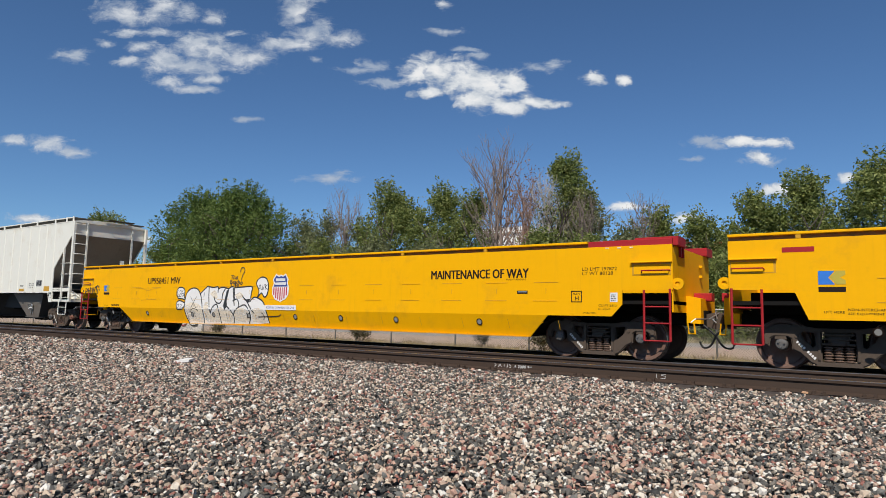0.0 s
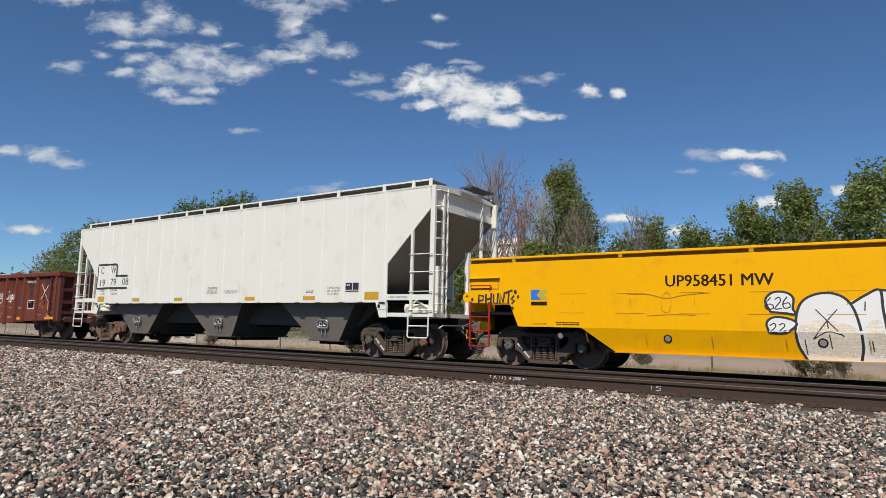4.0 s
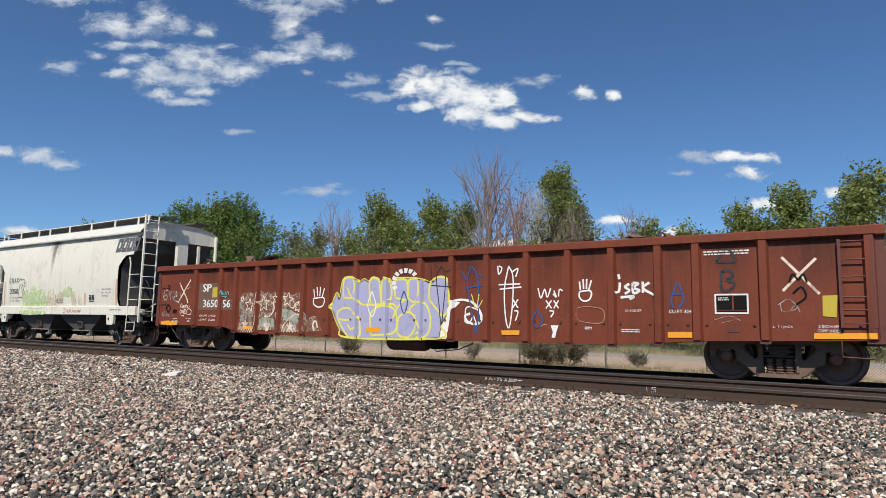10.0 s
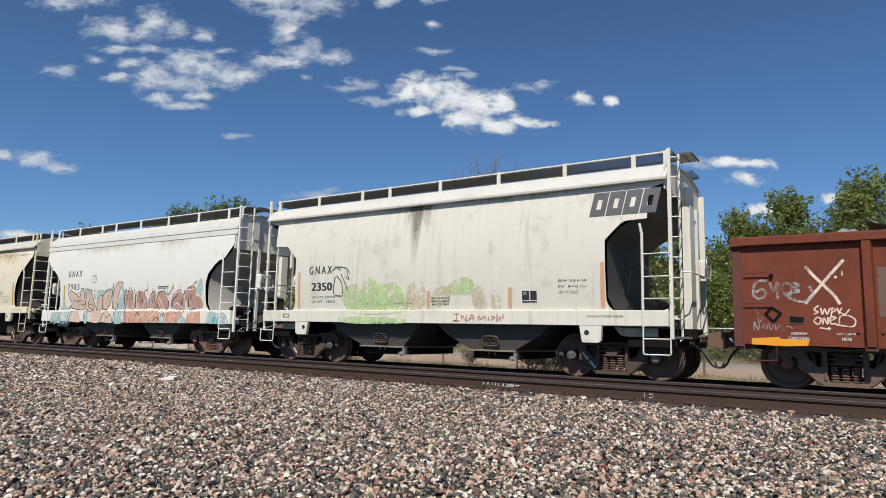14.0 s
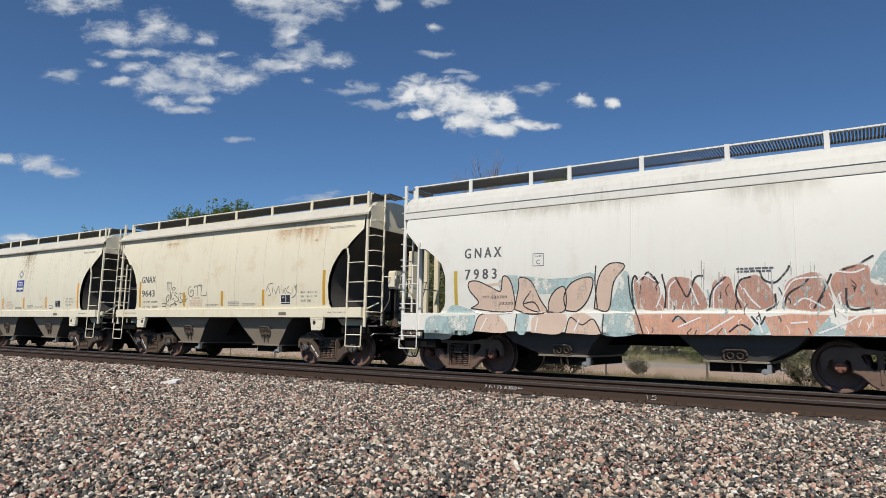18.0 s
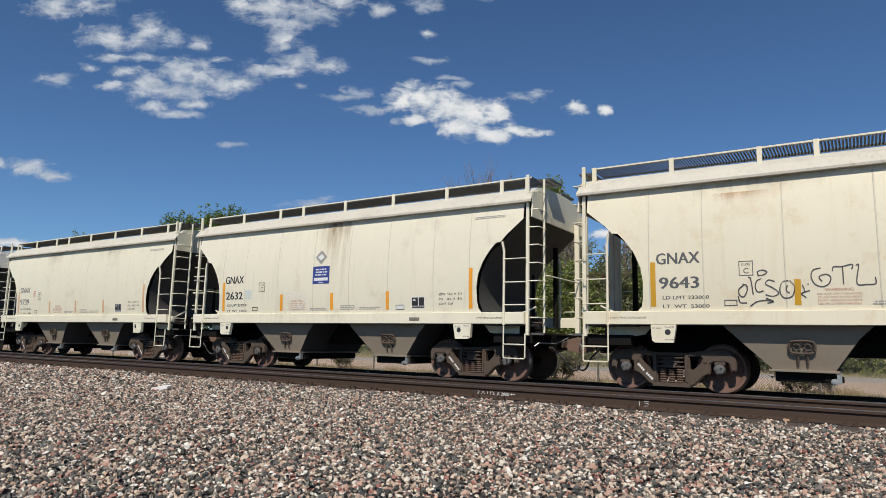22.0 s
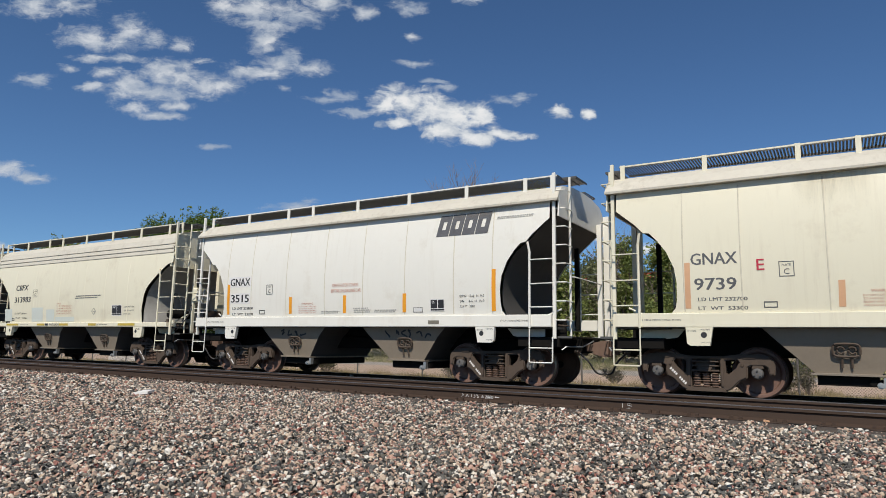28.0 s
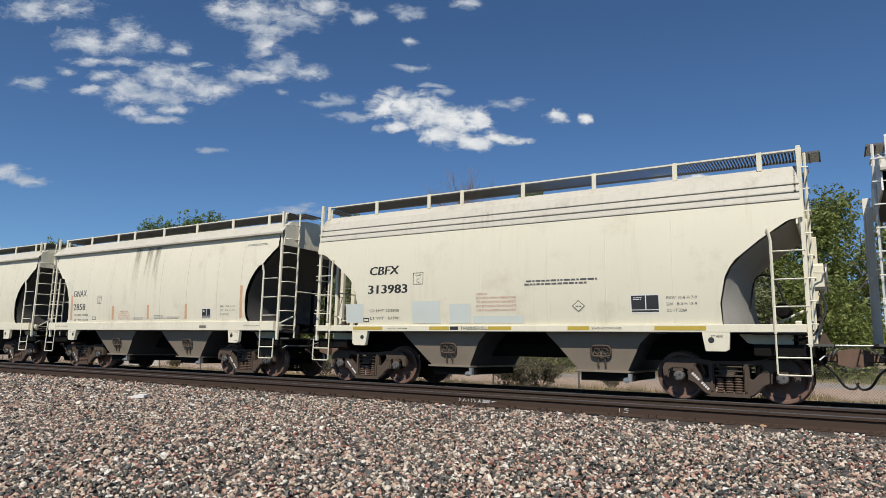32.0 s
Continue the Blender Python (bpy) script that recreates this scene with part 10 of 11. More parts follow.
def scatter_stones(name, label, n, x0, x1, y0, y1, size, lift=0.0, seed=1, wedge=True, mat=None):
    """Broken stones: jittered blocks of many shapes, joined into one mesh."""
    r = np.random.RandomState(seed)
    kinds = []
    for _ in range(60):
        turn = np.sort(np.arange(5) * 1.2566 + r.uniform(-0.42, 0.42, 5))
        low = np.stack([np.cos(turn), np.sin(turn), r.uniform(-0.75, -0.25, 5)], 1) * r.uniform(0.8, 1.1, (5, 1))
        turn = turn + r.uniform(0.1, 0.8)
        high = np.stack([np.cos(turn), np.sin(turn), r.uniform(0.25, 0.95, 5)], 1) * np.stack([r.uniform(0.45, 0.9, 5)] * 2 + [np.ones(5)], 1)
        high[:, :2] += r.uniform(-0.2, 0.2, 2)
        kinds.append(np.concatenate([low, high]) * np.array([1.0, r.uniform(0.6, 0.95), r.uniform(0.42, 0.75)]))
    kinds = np.array(kinds)
    tri = []
    for i in range(5):
        j = (i + 1) % 5
        tri += [(i, j, 5 + i), (j, 5 + j, 5 + i)]
    tri = np.array(tri + [(5, 6, 7), (5, 7, 8), (5, 8, 9)])
    k = r.randint(60, size=n)
    sz = size * np.exp(r.normal(0, 0.27, n)) * 0.5
    q = r.normal(size=(n, 4)) * np.array([1, 0.40, 0.40, 1.2])
    q /= np.linalg.norm(q, axis=1)[:, None]
    w, a, b, c = q.T
    R = np.stack([1 - 2 * (b * b + c * c), 2 * (a * b - c * w), 2 * (a * c + b * w), 2 * (a * b + c * w), 1 - 2 * (a * a + c * c), 2 * (b * c - a * w), 2 * (a * c - b * w), 2 * (b * c + a * w), 1 - 2 * (a * a + b * b)], 1).reshape(n, 3, 3)
    px, py = r.uniform(x0, x1, 7 * n), r.uniform(y0, y1, 7 * n)
    k0 = (px > -2.6 * py) & (px < 0.17 * py + 0.3) if wedge else px < 1e9
    on_tie = (py > 8.84) & (py < 11.46) & (px > -2.6) & (np.abs((5.0 - px + 0.26) % 0.52 - 0.26) < 0.12) & (r.rand(7 * n) < 0.93)
    k0 = k0 & ~on_tie & (px * px + py * py > 3.4 ** 2)
    px, py = px[k0][:n], py[k0][:n]
    assert len(px) == n
    pz = np.array([ground_height(float(x), float(y)) for x, y in zip(px, py)]) + lift + sz * r.uniform(-0.15, 0.75, n)
    v = np.einsum("nij,nvj->nvi", R, kinds[k]) * sz[:, None, None] + np.stack([px, py, pz], 1)[:, None, :]
    f = (tri[None] + 10 * np.arange(n)[:, None, None]).reshape(-1)
    me = bpy.data.meshes.new(name)
    me.vertices.add(10 * n), me.loops.add(len(f)), me.polygons.add(len(f) // 3)
    me.vertices.foreach_set("co", v.reshape(-1).astype(np.float32))
    me.loops.foreach_set("vertex_index", f.astype(np.int32))
    me.polygons.foreach_set("loop_start", np.arange(0, len(f), 3, dtype=np.int32))
    me.polygons.foreach_set("use_smooth", np.zeros(len(f) // 3, dtype=bool))
    me.update(calc_edges=True)
    me.materials.append(mat or BALLAST)
    tagged(new(name, me), label, "gravel", kind="stuff")


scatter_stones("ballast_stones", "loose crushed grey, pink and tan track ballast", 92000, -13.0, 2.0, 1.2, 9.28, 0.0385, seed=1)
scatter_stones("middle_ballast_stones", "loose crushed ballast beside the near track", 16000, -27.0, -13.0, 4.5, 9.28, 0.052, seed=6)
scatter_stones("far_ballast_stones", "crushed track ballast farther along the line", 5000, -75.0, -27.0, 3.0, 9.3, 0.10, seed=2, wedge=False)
# stones darkened for oil and, in the same tone, for shade under the train
scatter_stones("track_ballast_stones", "crushed ballast between the two tracks", 9000, -40.0, 5.0, 11.4, 16.2, 0.06, 0.01, seed=3, mat=ballast_material('oil_and_shade_dark_ballast', 0.24))


def rail_shape(y, z, x0=-420.0, x1=160.0):
    web = [(y - 0.076, z - 0.18), (y + 0.076, z - 0.18), (y + 0.074, z - 0.168), (y + 0.012, z - 0.145), (y + 0.009, z - 0.055), (y + 0.034, z - 0.04), (y + 0.035, z - 0.008),
           (y - 0.035, z - 0.008), (y - 0.034, z - 0.04), (y - 0.009, z - 0.055), (y - 0.012, z - 0.145), (y - 0.074, z - 0.168)]
    return Shape().along(web, x0, x1)


def make_track(name, label, yc, zt, ties):
    t = thing(name, label, "railway track", kind="structure")
    for y in (yc - 0.753, yc + 0.753):
        r = part("rail", rail_shape(y, zt), RAIL, t, "rusty steel rail with a worn head")
        part("rail_head", Shape().along([(y - 0.034, zt - 0.0079), (y + 0.034, zt - 0.0079), (y + 0.026, zt), (y - 0.026, zt)], -420.0, 160.0), RAIL_TOP, r)
    tie = Shape().cbox(-0.115, 0.115, -1.30, 1.30, -0.17, 0.0, 0.015).mesh("tie", TIE)
    spike = Shape().box(-0.02, 0.02, -0.012, 0.03, -0.01, 0.035).mesh("spike", RAIL)
    plate = Shape().cbox(-0.10, 0.10, -0.17, 0.17, 0.0, 0.012, 0.004).mesh("tie_plate", RAIL)
    rnd = random.Random(3)
    for i in range(ties):
        x = 5.0 - i * 0.52
        k = part("tie", tie, None, t, at=pose(x + rnd.uniform(-0.02, 0.02), yc + rnd.uniform(-0.03, 0.03), zt - 0.185 + rnd.uniform(-0.008, 0.004), 0, 0, rnd.uniform(-1, 1)))
        part("tie_plate", plate, None, k, at=Matrix.Translation((0, -0.753, 0.001)))
        for e in (-0.05, 0.06):
            part("spike", spike, None, k, at=Matrix.Translation((e, -0.753 - 0.115, 0.012)))
    return t


near_track = make_track("near_track", "empty near railway track on timber ties", 9.4 + 0.753, 0.0, 90)
far_track = make_track("train_track", "railway track under the train", TRACK_Y, TRACK_Z, 70)


def chalk_marks():
    """Chalk writing on the web of the near rail."""
    class Web(Side):
        def y(self, z, lift, x=0.0):
            return 9.4 - 0.0125 - lift
    sd = Web(near_track, None)
    x15 = 9.39 * math.tan(radians(-15.96))
    sd.strokes("chalk_mark", [[(x15 - 0.03, -0.07), (x15 - 0.026, -0.135)], [(x15 + 0.10, -0.07), (x15 + 0.04, -0.073), (x15 + 0.04, -0.09), (x15 + 0.10, -0.10), (x15 + 0.09, -0.13), (x15 + 0.03, -0.135)]], 0.005, CHALK, "chalk number on the rail", False)
    xc = 9.39 * math.tan(radians(-29.0))
    rnd = random.Random(4)
    lines = []
    for i in range(6):
        x = xc - 0.14 + i * 0.052
        lines.append([(x + rnd.uniform(-0.02, 0.02), -0.075 - rnd.uniform(0, 0.02)), (x + rnd.uniform(0.0, 0.04), -0.09 - rnd.uniform(0, 0.03)), (x + rnd.uniform(-0.02, 0.03), -0.135 + rnd.uniform(0, 0.02))])
    sd.strokes("chalk_mark", lines, 0.007, CHALK, "chalk scrawl on the rail")
    sd.text("A 2000", xc + 0.20, -0.130, 0.05, CHALK, 0.22, name="chalk_mark", slant=0.2)
    sd.strokes("chalk_mark", [[(xc + 0.45, -0.10), (xc + 0.53, -0.10)], [(xc + 0.475, -0.088), (xc + 0.45, -0.10), (xc + 0.475, -0.112)]], 0.007, CHALK, "chalk arrow", False)


chalk_marks()


def make_fence():
    f = thing("chain_link_fence", "low galvanised chain-link fence on steel posts", "fence")
    Y, z0, z1 = 20.3, -0.50, 1.02
    # Posts darker than bare steel: the train's shade is put into them.
    post = Shape().tube([(0, 0, 0), (0, 0, z1 - z0)], 0.032, 8).mesh("post", surface("shade_dark_fence_post", (0.16, 0.15, 0.14), 0.6, metal=0.3, vary=0.2, scale=5, fine=40, bump=0.1), True)
    for k in range(-13, 9):
        x = (-0.6545 + 0.1508 * k) * Y
        part("post", post, None, f, at=Matrix.Translation((x, Y, ground_height(x, Y) - 0.03)))
    part("top_rail", Shape().tube([(-53, Y, z1), (12, Y, z1)], 0.022, 6), GALV, f)
    s = Shape()
    h = z1 - z0
    r = 0.0045
    for i in range(int(65 / 0.075)):
        x = -53 + i * 0.075
        for d in (h, -h):
            a, b = (x, Y - 0.03, z0), (x + d, Y - 0.03, z1)
            s.add([(a[0] - r, a[1], a[2]), (a[0] + r, a[1], a[2]), (b[0] + r, b[1], b[2]), (b[0] - r, b[1], b[2]), (a[0], a[1] - r, a[2]), (b[0], b[1] - r, b[2])], [(0, 1, 2, 3), (0, 3, 5, 4), (1, 4, 5, 2)])
    tagged(part("wire_mesh", s, surface("dull_fence_wire", (0.14, 0.135, 0.13), 0.6, metal=0.4, vary=0.2, scale=5, fine=40, bump=0.05), f), kind="stuff")


make_fence()


def make_banner():
    """A long white sheet with oval emblems, tied to the back of the fence."""
    b = thing("fence_banner", "white banner with dark and red oval emblems tied to the fence", "banner", at=Matrix.Translation((-33.4, 20.42, 0.0)))
    sheet = Shape()
    for i in range(13):
        x, y = 4.6 * i / 12, 0.03 * math.sin(1.9 * i)
        sheet.v += [(x, y, -0.40 + 0.015 * math.sin(2.3 * i)), (x, y, 0.90 + 0.02 * math.sin(1.3 * i))]
    sheet.f = [(2 * i, 2 * i + 2, 2 * i + 3, 2 * i + 1) for i in range(12)]
    part("sheet", sheet, surface("white_banner_cloth", (0.72, 0.68, 0.66), 0.8, vary=0.08, scale=2.0, fine=20, bump=0.1), b)
    for i, x in enumerate((0.45, 1.25, 2.10, 2.95, 3.85)):
        part("oval", Shape().add([(a, -0.045, z) for a, z in ring(x, 0.04, 0.36, 0.17)], [tuple(range(20))]), SIGN_RED if i % 2 else INK, b)
        part("oval_field", Shape().add([(a, -0.050, z) for a, z in ring(x, 0.04, 0.30, 0.12)], [tuple(range(20))]), INK_WHITE, b)
        part("oval_bar", Shape().add([(x - 0.20, -0.055, 0.01), (x + 0.20, -0.055, 0.01), (x + 0.20, -0.055, 0.075), (x - 0.20, -0.055, 0.075)], [(0, 1, 2, 3)]), INK, b)


make_banner()


def leaf_material(name, a, b, c, through=0.28):
    m = bpy.data.materials.new(name)
    m.use_nodes = True
    n = Nodes(m.node_tree)
    m.node_tree.nodes.clear()
    rnd = n.t.nodes.new("ShaderNodeNewGeometry").outputs["Random Per Island"]
    at = n.t.nodes.new("ShaderNodeTexCoord").outputs["Object"]
    f = n.math("ADD", n.math("MULTIPLY", rnd, 0.6), n.math("MULTIPLY", n.noise(at, 0.7, 3.0), 0.5))
    col = n.ramp(f, [(0.15, a), (0.5, b), (0.9, c)])
    d = n.add("ShaderNodeBsdfPrincipled", Roughness=0.55)
    d.inputs["Specular IOR Level"].default_value = 0.35
    t = n.add("ShaderNodeBsdfTranslucent")
    n.link(col, d.inputs["Base Color"]), n.link(col, t.inputs["Color"])
    mix = n.add("ShaderNodeMixShader", Fac=through)
    n.link(d.outputs[0], mix.inputs[1]), n.link(t.outputs[0], mix.inputs[2])
    n.link(mix.outputs[0], n.add("ShaderNodeOutputMaterial").inputs[0])
    return m


LEAF = leaf_material("elm_leaves", (0.075, 0.108, 0.028), (0.178, 0.220, 0.056), (0.350, 0.370, 0.125), 0.38)
LEAF_OLIVE = leaf_material("olive_leaves", (0.080, 0.098, 0.042), (0.182, 0.200, 0.090), (0.330, 0.340, 0.172), 0.38)
LEAF_DARK = leaf_material("dark_leaves", (0.058, 0.097, 0.021), (0.113, 0.172, 0.035), (0.211, 0.269, 0.070), 0.30)
LEAF_DRY = leaf_material("dry_leaves", (0.16, 0.085, 0.05), (0.24, 0.14, 0.085), (0.30, 0.20, 0.13))
SHRUB = leaf_material("dusty_shrub", (0.07, 0.066, 0.04), (0.13, 0.118, 0.07), (0.23, 0.20, 0.125))
STRAW = leaf_material("dry_grass", (0.22, 0.17, 0.085), (0.36, 0.28, 0.15), (0.52, 0.42, 0.26), 0.2)
BARK = surface("grey_brown_bark", (0.12, 0.095, 0.075), 0.9, vary=0.3, scale=3, fine=25, bump=0.5)
BARK_GREY = surface("bare_grey_twigs", (0.22, 0.17, 0.145), 0.9, vary=0.2, scale=3, fine=25, bump=0.3)


def leaf_mesh(name, centres, size, material, seed, droop=0.3):
    """Many small bent leaves round the given points."""
    r = np.random.RandomState(seed)
    c = np.asarray(centres)
    n = len(c)
    a = r.normal(size=(n, 3)) * np.array([1, 1, 0.75])
    a /= np.linalg.norm(a, axis=1)[:, None]
    b = np.cross(a, r.normal(size=(n, 3)))
    b /= np.linalg.norm(b, axis=1)[:, None]
    s = size * np.exp(r.normal(0, 0.28, n))[:, None]
    up = np.cross(a, b) * 0.25
    v = np.stack([c - a * s, c + b * s * 0.55 + up * s, c + a * s, c - b * s * 0.55 + up * s], 1).reshape(-1, 3)
    k = 4 * np.arange(n)[:, None]
    f = np.concatenate([k + np.array([0, 1, 2]), k + np.array([0, 2, 3])]).tolist()
    me = bpy.data.meshes.new(name)
    me.from_pydata(v, [], f)
    me.materials.append(material)
    return me


def limbs(s, start, way, length, radius, depth, rnd, tips, spread=0.6):
    p, d = Vector(start), Vector(way).normalized()
    pts = [tuple(p)]
    for _ in range(4):
        d = (d + Vector((rnd.uniform(-1, 1), rnd.uniform(-1, 1), rnd.uniform(-0.3, 0.8))) * 0.14).normalized()
        p = p + d * length / 4
        pts.append(tuple(p))
    s.tube(pts, radius, 5 if radius > 0.03 else 4, radius * 0.55)
    if depth == 0:
        tips.append(tuple(p))
        return
    for _ in range(rnd.choice((2, 3, 3))):
        e = Vector((rnd.uniform(-1, 1), rnd.uniform(-1, 1), rnd.uniform(-0.1, 1.0))).normalized()
        k = rnd.choice((2, 3, 4))
        limbs(s, pts[k], (d * (1 - spread) + e * spread), length * rnd.uniform(0.55, 0.8), radius * 0.55, depth - 1, rnd, tips, spread)


def tree(u, Y, top, width, seed, leaves=LEAF, count=7000, size=0.15, lobes=9, low=0.18, label="leafy green deciduous tree", thin=0.0):
    """u and Y place it on the plan (x = u Y); top and width in metres."""
    rnd, r = random.Random(seed), np.random.RandomState(seed)
    x = u * Y
    g = ground_height(x, Y)
    t = thing("tree", label, "tree", at=Matrix.Translation((x, Y, g)))
    H, width = top - g - 0.4, width * 1.25     # the outermost sprays reach past the lobes
    s, tips = Shape(), []
    s.tube([(0, 0, -0.2), (rnd.uniform(-0.15, 0.15), 0, H * 0.16), (rnd.uniform(-0.3, 0.3), rnd.uniform(-0.3, 0.3), H * 0.34)], 0.035 * H * 0.6, 8, 0.02 * H * 0.6)
    for i in range(5):
        a = 2 * math.pi * i / 5 + rnd.uniform(-0.4, 0.4)
        limbs(s, (0, 0, H * rnd.uniform(0.14, 0.32)), (math.cos(a), math.sin(a), 1.3), H * 0.30, 0.011 * H, 2, rnd, tips)
    part("trunk", s, BARK, t, "forked brown trunk with limbs")
    pts = []
    lo = []
    for i in range(lobes):
        f = i / max(1, lobes - 1)
        a = rnd.uniform(0, 2 * math.pi)
        hz = low * H + (H * 0.93 - low * H) * (0.12 + 0.80 * f)
        wid = width * 0.5 * math.sqrt(max(0.05, 1 - (2 * (0.12 + 0.78 * f) - 0.85) ** 2))
        rr = wid * rnd.uniform(0.42, 0.72)
        lo.append((math.cos(a) * (wid - rr), math.sin(a) * (wid - rr), hz, rr, rr * rnd.uniform(0.75, 1.0)))
    lo.append((rnd.uniform(-0.1, 0.1) * width, 0, H - width * 0.2, width * 0.2, width * 0.21))
    lo.append((0.0, 0.0, H * 0.5, width * 0.36, H * 0.34))
    count, size = int(count * 1.85), size * 0.60
    for cx, cy, cz, rr, rz in lo:
        m = int(count / len(lo) / 17)
        d = r.normal(size=(m, 3))
        d /= np.linalg.norm(d, axis=1)[:, None]
        rad = r.uniform(0.35, 1.0, m) ** 0.45
        bumpy = np.array([0.86 + 0.42 * noise.noise(Vector((float(q[0]) * 2.2 + seed, float(q[1]) * 2.2 + cx, float(q[2]) * 2.2 + cz))) for q in d])
        c = d * (rad * bumpy)[:, None] * np.array([rr, rr, rz]) + np.array([cx, cy, cz])
        keep = r.rand(m) > thin
        c = c[keep]
        out = d[keep] + np.array([0, 0, 0.7]) + r.normal(0, 0.35, (len(c), 3))
        out /= np.linalg.norm(out, axis=1)[:, None]
        run = r.uniform(-0.35, 0.65, (len(c), 17, 1))
        tuft = out[:, None, :] * run + r.normal(0, 0.13, (len(c), 17, 3)) * (1.0 - 0.75 * np.abs(run))
        pts.append((c[:, None, :] + tuft).reshape(-1, 3))
    pts = np.concatenate(pts)
    pts = pts[pts[:, 2] > 0.05]
    part("crown", leaf_mesh("crown", pts, size, leaves, seed), None, t, "uneven crown of small leaves")
    return t


def bare_tree(u, Y, top, width, seed, stems=3, mat=None, label="dead tree of bare grey branches", dry=0):
    rnd = random.Random(seed)
    x = u * Y
    g = ground_height(x, Y)
    t = thing("bare_tree", label, "tree", at=Matrix.Translation((x, Y, g)))
    H = top - g
    s, tips = Shape(), []
    for i in range(stems):
        lean = rnd.uniform(-0.10, 0.10) * width
        spine = [(rnd.uniform(-0.15, 0.15), rnd.uniform(-0.15, 0.15), -0.1)]
        for k in range(1, 6):
            spine.append((lean * k / 2 + rnd.uniform(-0.12, 0.12), rnd.uniform(-0.15, 0.15), H * 0.15 * k))
        s.tube(spine, 0.0115 * H, 6, 0.004 * H)
        for k in range(11):
            f = 0.30 + 0.62 * k / 10
            j = min(4, int(f * 0.75 / 0.15))
            a, b = Vector(spine[j]), Vector(spine[j + 1])
            p = a + (b - a) * (f * 5 * 0.75 / 0.75 - j if f * 5 - j < 1 else 1.0)
            side = (1 if k % 2 else -1) * rnd.uniform(0.2, 0.5) * width / 2.4
            limbs(s, tuple(p), (side, rnd.uniform(-0.4, 0.4), 1.0), H * (0.22 - 0.12 * abs(f - 0.5)), 0.0042 * H, 3, rnd, tips, 0.34)
    part("branch_work", s, mat or BARK_GREY, t)
    if dry:
        r = np.random.RandomState(seed)
        c = np.array(tips)[r.randint(len(tips), size=dry)] + r.normal(0, 0.2, (dry, 3))
        part("dry_foliage", leaf_mesh("dry_leaves", c, 0.07, LEAF_DRY, seed), None, t, "withered brown leaves")
    return t


BACK = 38.0
tree(-1.452, 36.0, 12.4, 7.6, 1, LEAF_DARK, 24000, 0.15, 18, 0.06, "broad dark green deciduous tree")
tree(-1.283, 36.0, 12.3, 9.6, 2, LEAF_DARK, 30000, 0.15, 20, 0.06, "broad dark green deciduous tree")
tree(-1.62, 34.0, 7.0, 4.9, 3, LEAF, 4000, 0.15, 7, 0.05)
tree(-1.91, 44.0, 14.2, 10.0, 4, LEAF, 17000, 0.16, 14, 0.06, thin=0.1)
tree(-2.12, 46.0, 12.0, 8.8, 5, LEAF_OLIVE, 6000, 0.18, 8, 0.1)
tree(-2.45, 60.0, 9.0, 14.6, 6, LEAF_OLIVE, 5000, 0.22, 8, 0.05)
tree(-1.075, 39.0, 9.6, 5.0, 7, LEAF_OLIVE, 6000, 0.14, 9, 0.05, "olive green tree with thin foliage", thin=0.2)
tree(-0.99, 38.0, 9.2, 4.2, 8, LEAF_OLIVE, 6000, 0.14, 9, 0.05, "olive green tree with thin foliage", thin=0.2)
tree(-0.895, 38.0, 8.5, 4.0, 29, LEAF_OLIVE, 5000, 0.14, 9, 0.05, "olive green tree with thin foliage", thin=0.2)
tree(-0.810, BACK, 11.1, 5.4, 9, LEAF, 14000, 0.15, 13, 0.06)
tree(-0.692, BACK, 10.5, 4.6, 10, LEAF, 11000, 0.15, 12, 0.06)
tree(-0.618, 37.0, 9.6, 4.0, 11, LEAF, 8000, 0.15, 10, 0.06)
tree(-0.440, BACK, 11.6, 3.2, 12, LEAF, 9000, 0.14, 10, 0.40, "tall narrow green tree among dead branches", thin=0.1)
tree(-0.400, BACK, 8.8, 3.4, 13, LEAF_OLIVE, 5000, 0.14, 8, 0.1, thin=0.25)
tree(-0.487, 35.0, 6.3, 4.6, 14, LEAF, 7000, 0.14, 8, 0.02, "low green thicket of saplings")
tree(-0.400, 34.0, 5.6, 4.4, 15, LEAF, 6000, 0.14, 8, 0.02, "low green thicket of saplings")
tree(-0.285, 36.0, 7.1, 2.4, 16, LEAF, 5000, 0.13, 8, 0.05)
tree(-0.325, 35.0, 6.2, 3.0, 17, LEAF_OLIVE, 4500, 0.13, 7, 0.02)
tree(-0.221, 36.0, 6.7, 3.2, 18, LEAF, 6000, 0.13, 8, 0.02)
tree(-0.147, 37.0, 7.8, 3.4, 19, LEAF, 8000, 0.14, 9, 0.03)
tree(-0.074, BACK, 8.9, 4.0, 20, LEAF, 10000, 0.14, 10, 0.03)
tree(0.000, BACK, 9.5, 4.2, 21, LEAF, 10000, 0.14, 10, 0.05)
tree(0.085, BACK, 10.2, 5.6, 22, LEAF, 9000, 0.15, 10, 0.05)
tree(0.19, BACK, 9.6, 6.3, 23, LEAF, 6000, 0.16, 9, 0.05)
tree(-0.03, 33.0, 4.6, 4.9, 24, LEAF, 6000, 0.13, 7, 0.0, "low green thicket of saplings")
tree(-0.11, 33.0, 4.2, 4.9, 25, LEAF_OLIVE, 6000, 0.13, 7, 0.0, "low green thicket of saplings")
tree(-0.19, 33.5, 4.0, 4.9, 26, LEAF, 6000, 0.13, 7, 0.0, "low green thicket of saplings")
tree(-0.73, 33.5, 5.4, 6.8, 27, LEAF_OLIVE, 7000, 0.13, 8, 0.0, "low green thicket of saplings")
tree(-0.95, 34.0, 5.2, 7.5, 28, LEAF, 7000, 0.13, 8, 0.0, "low green thicket of saplings")
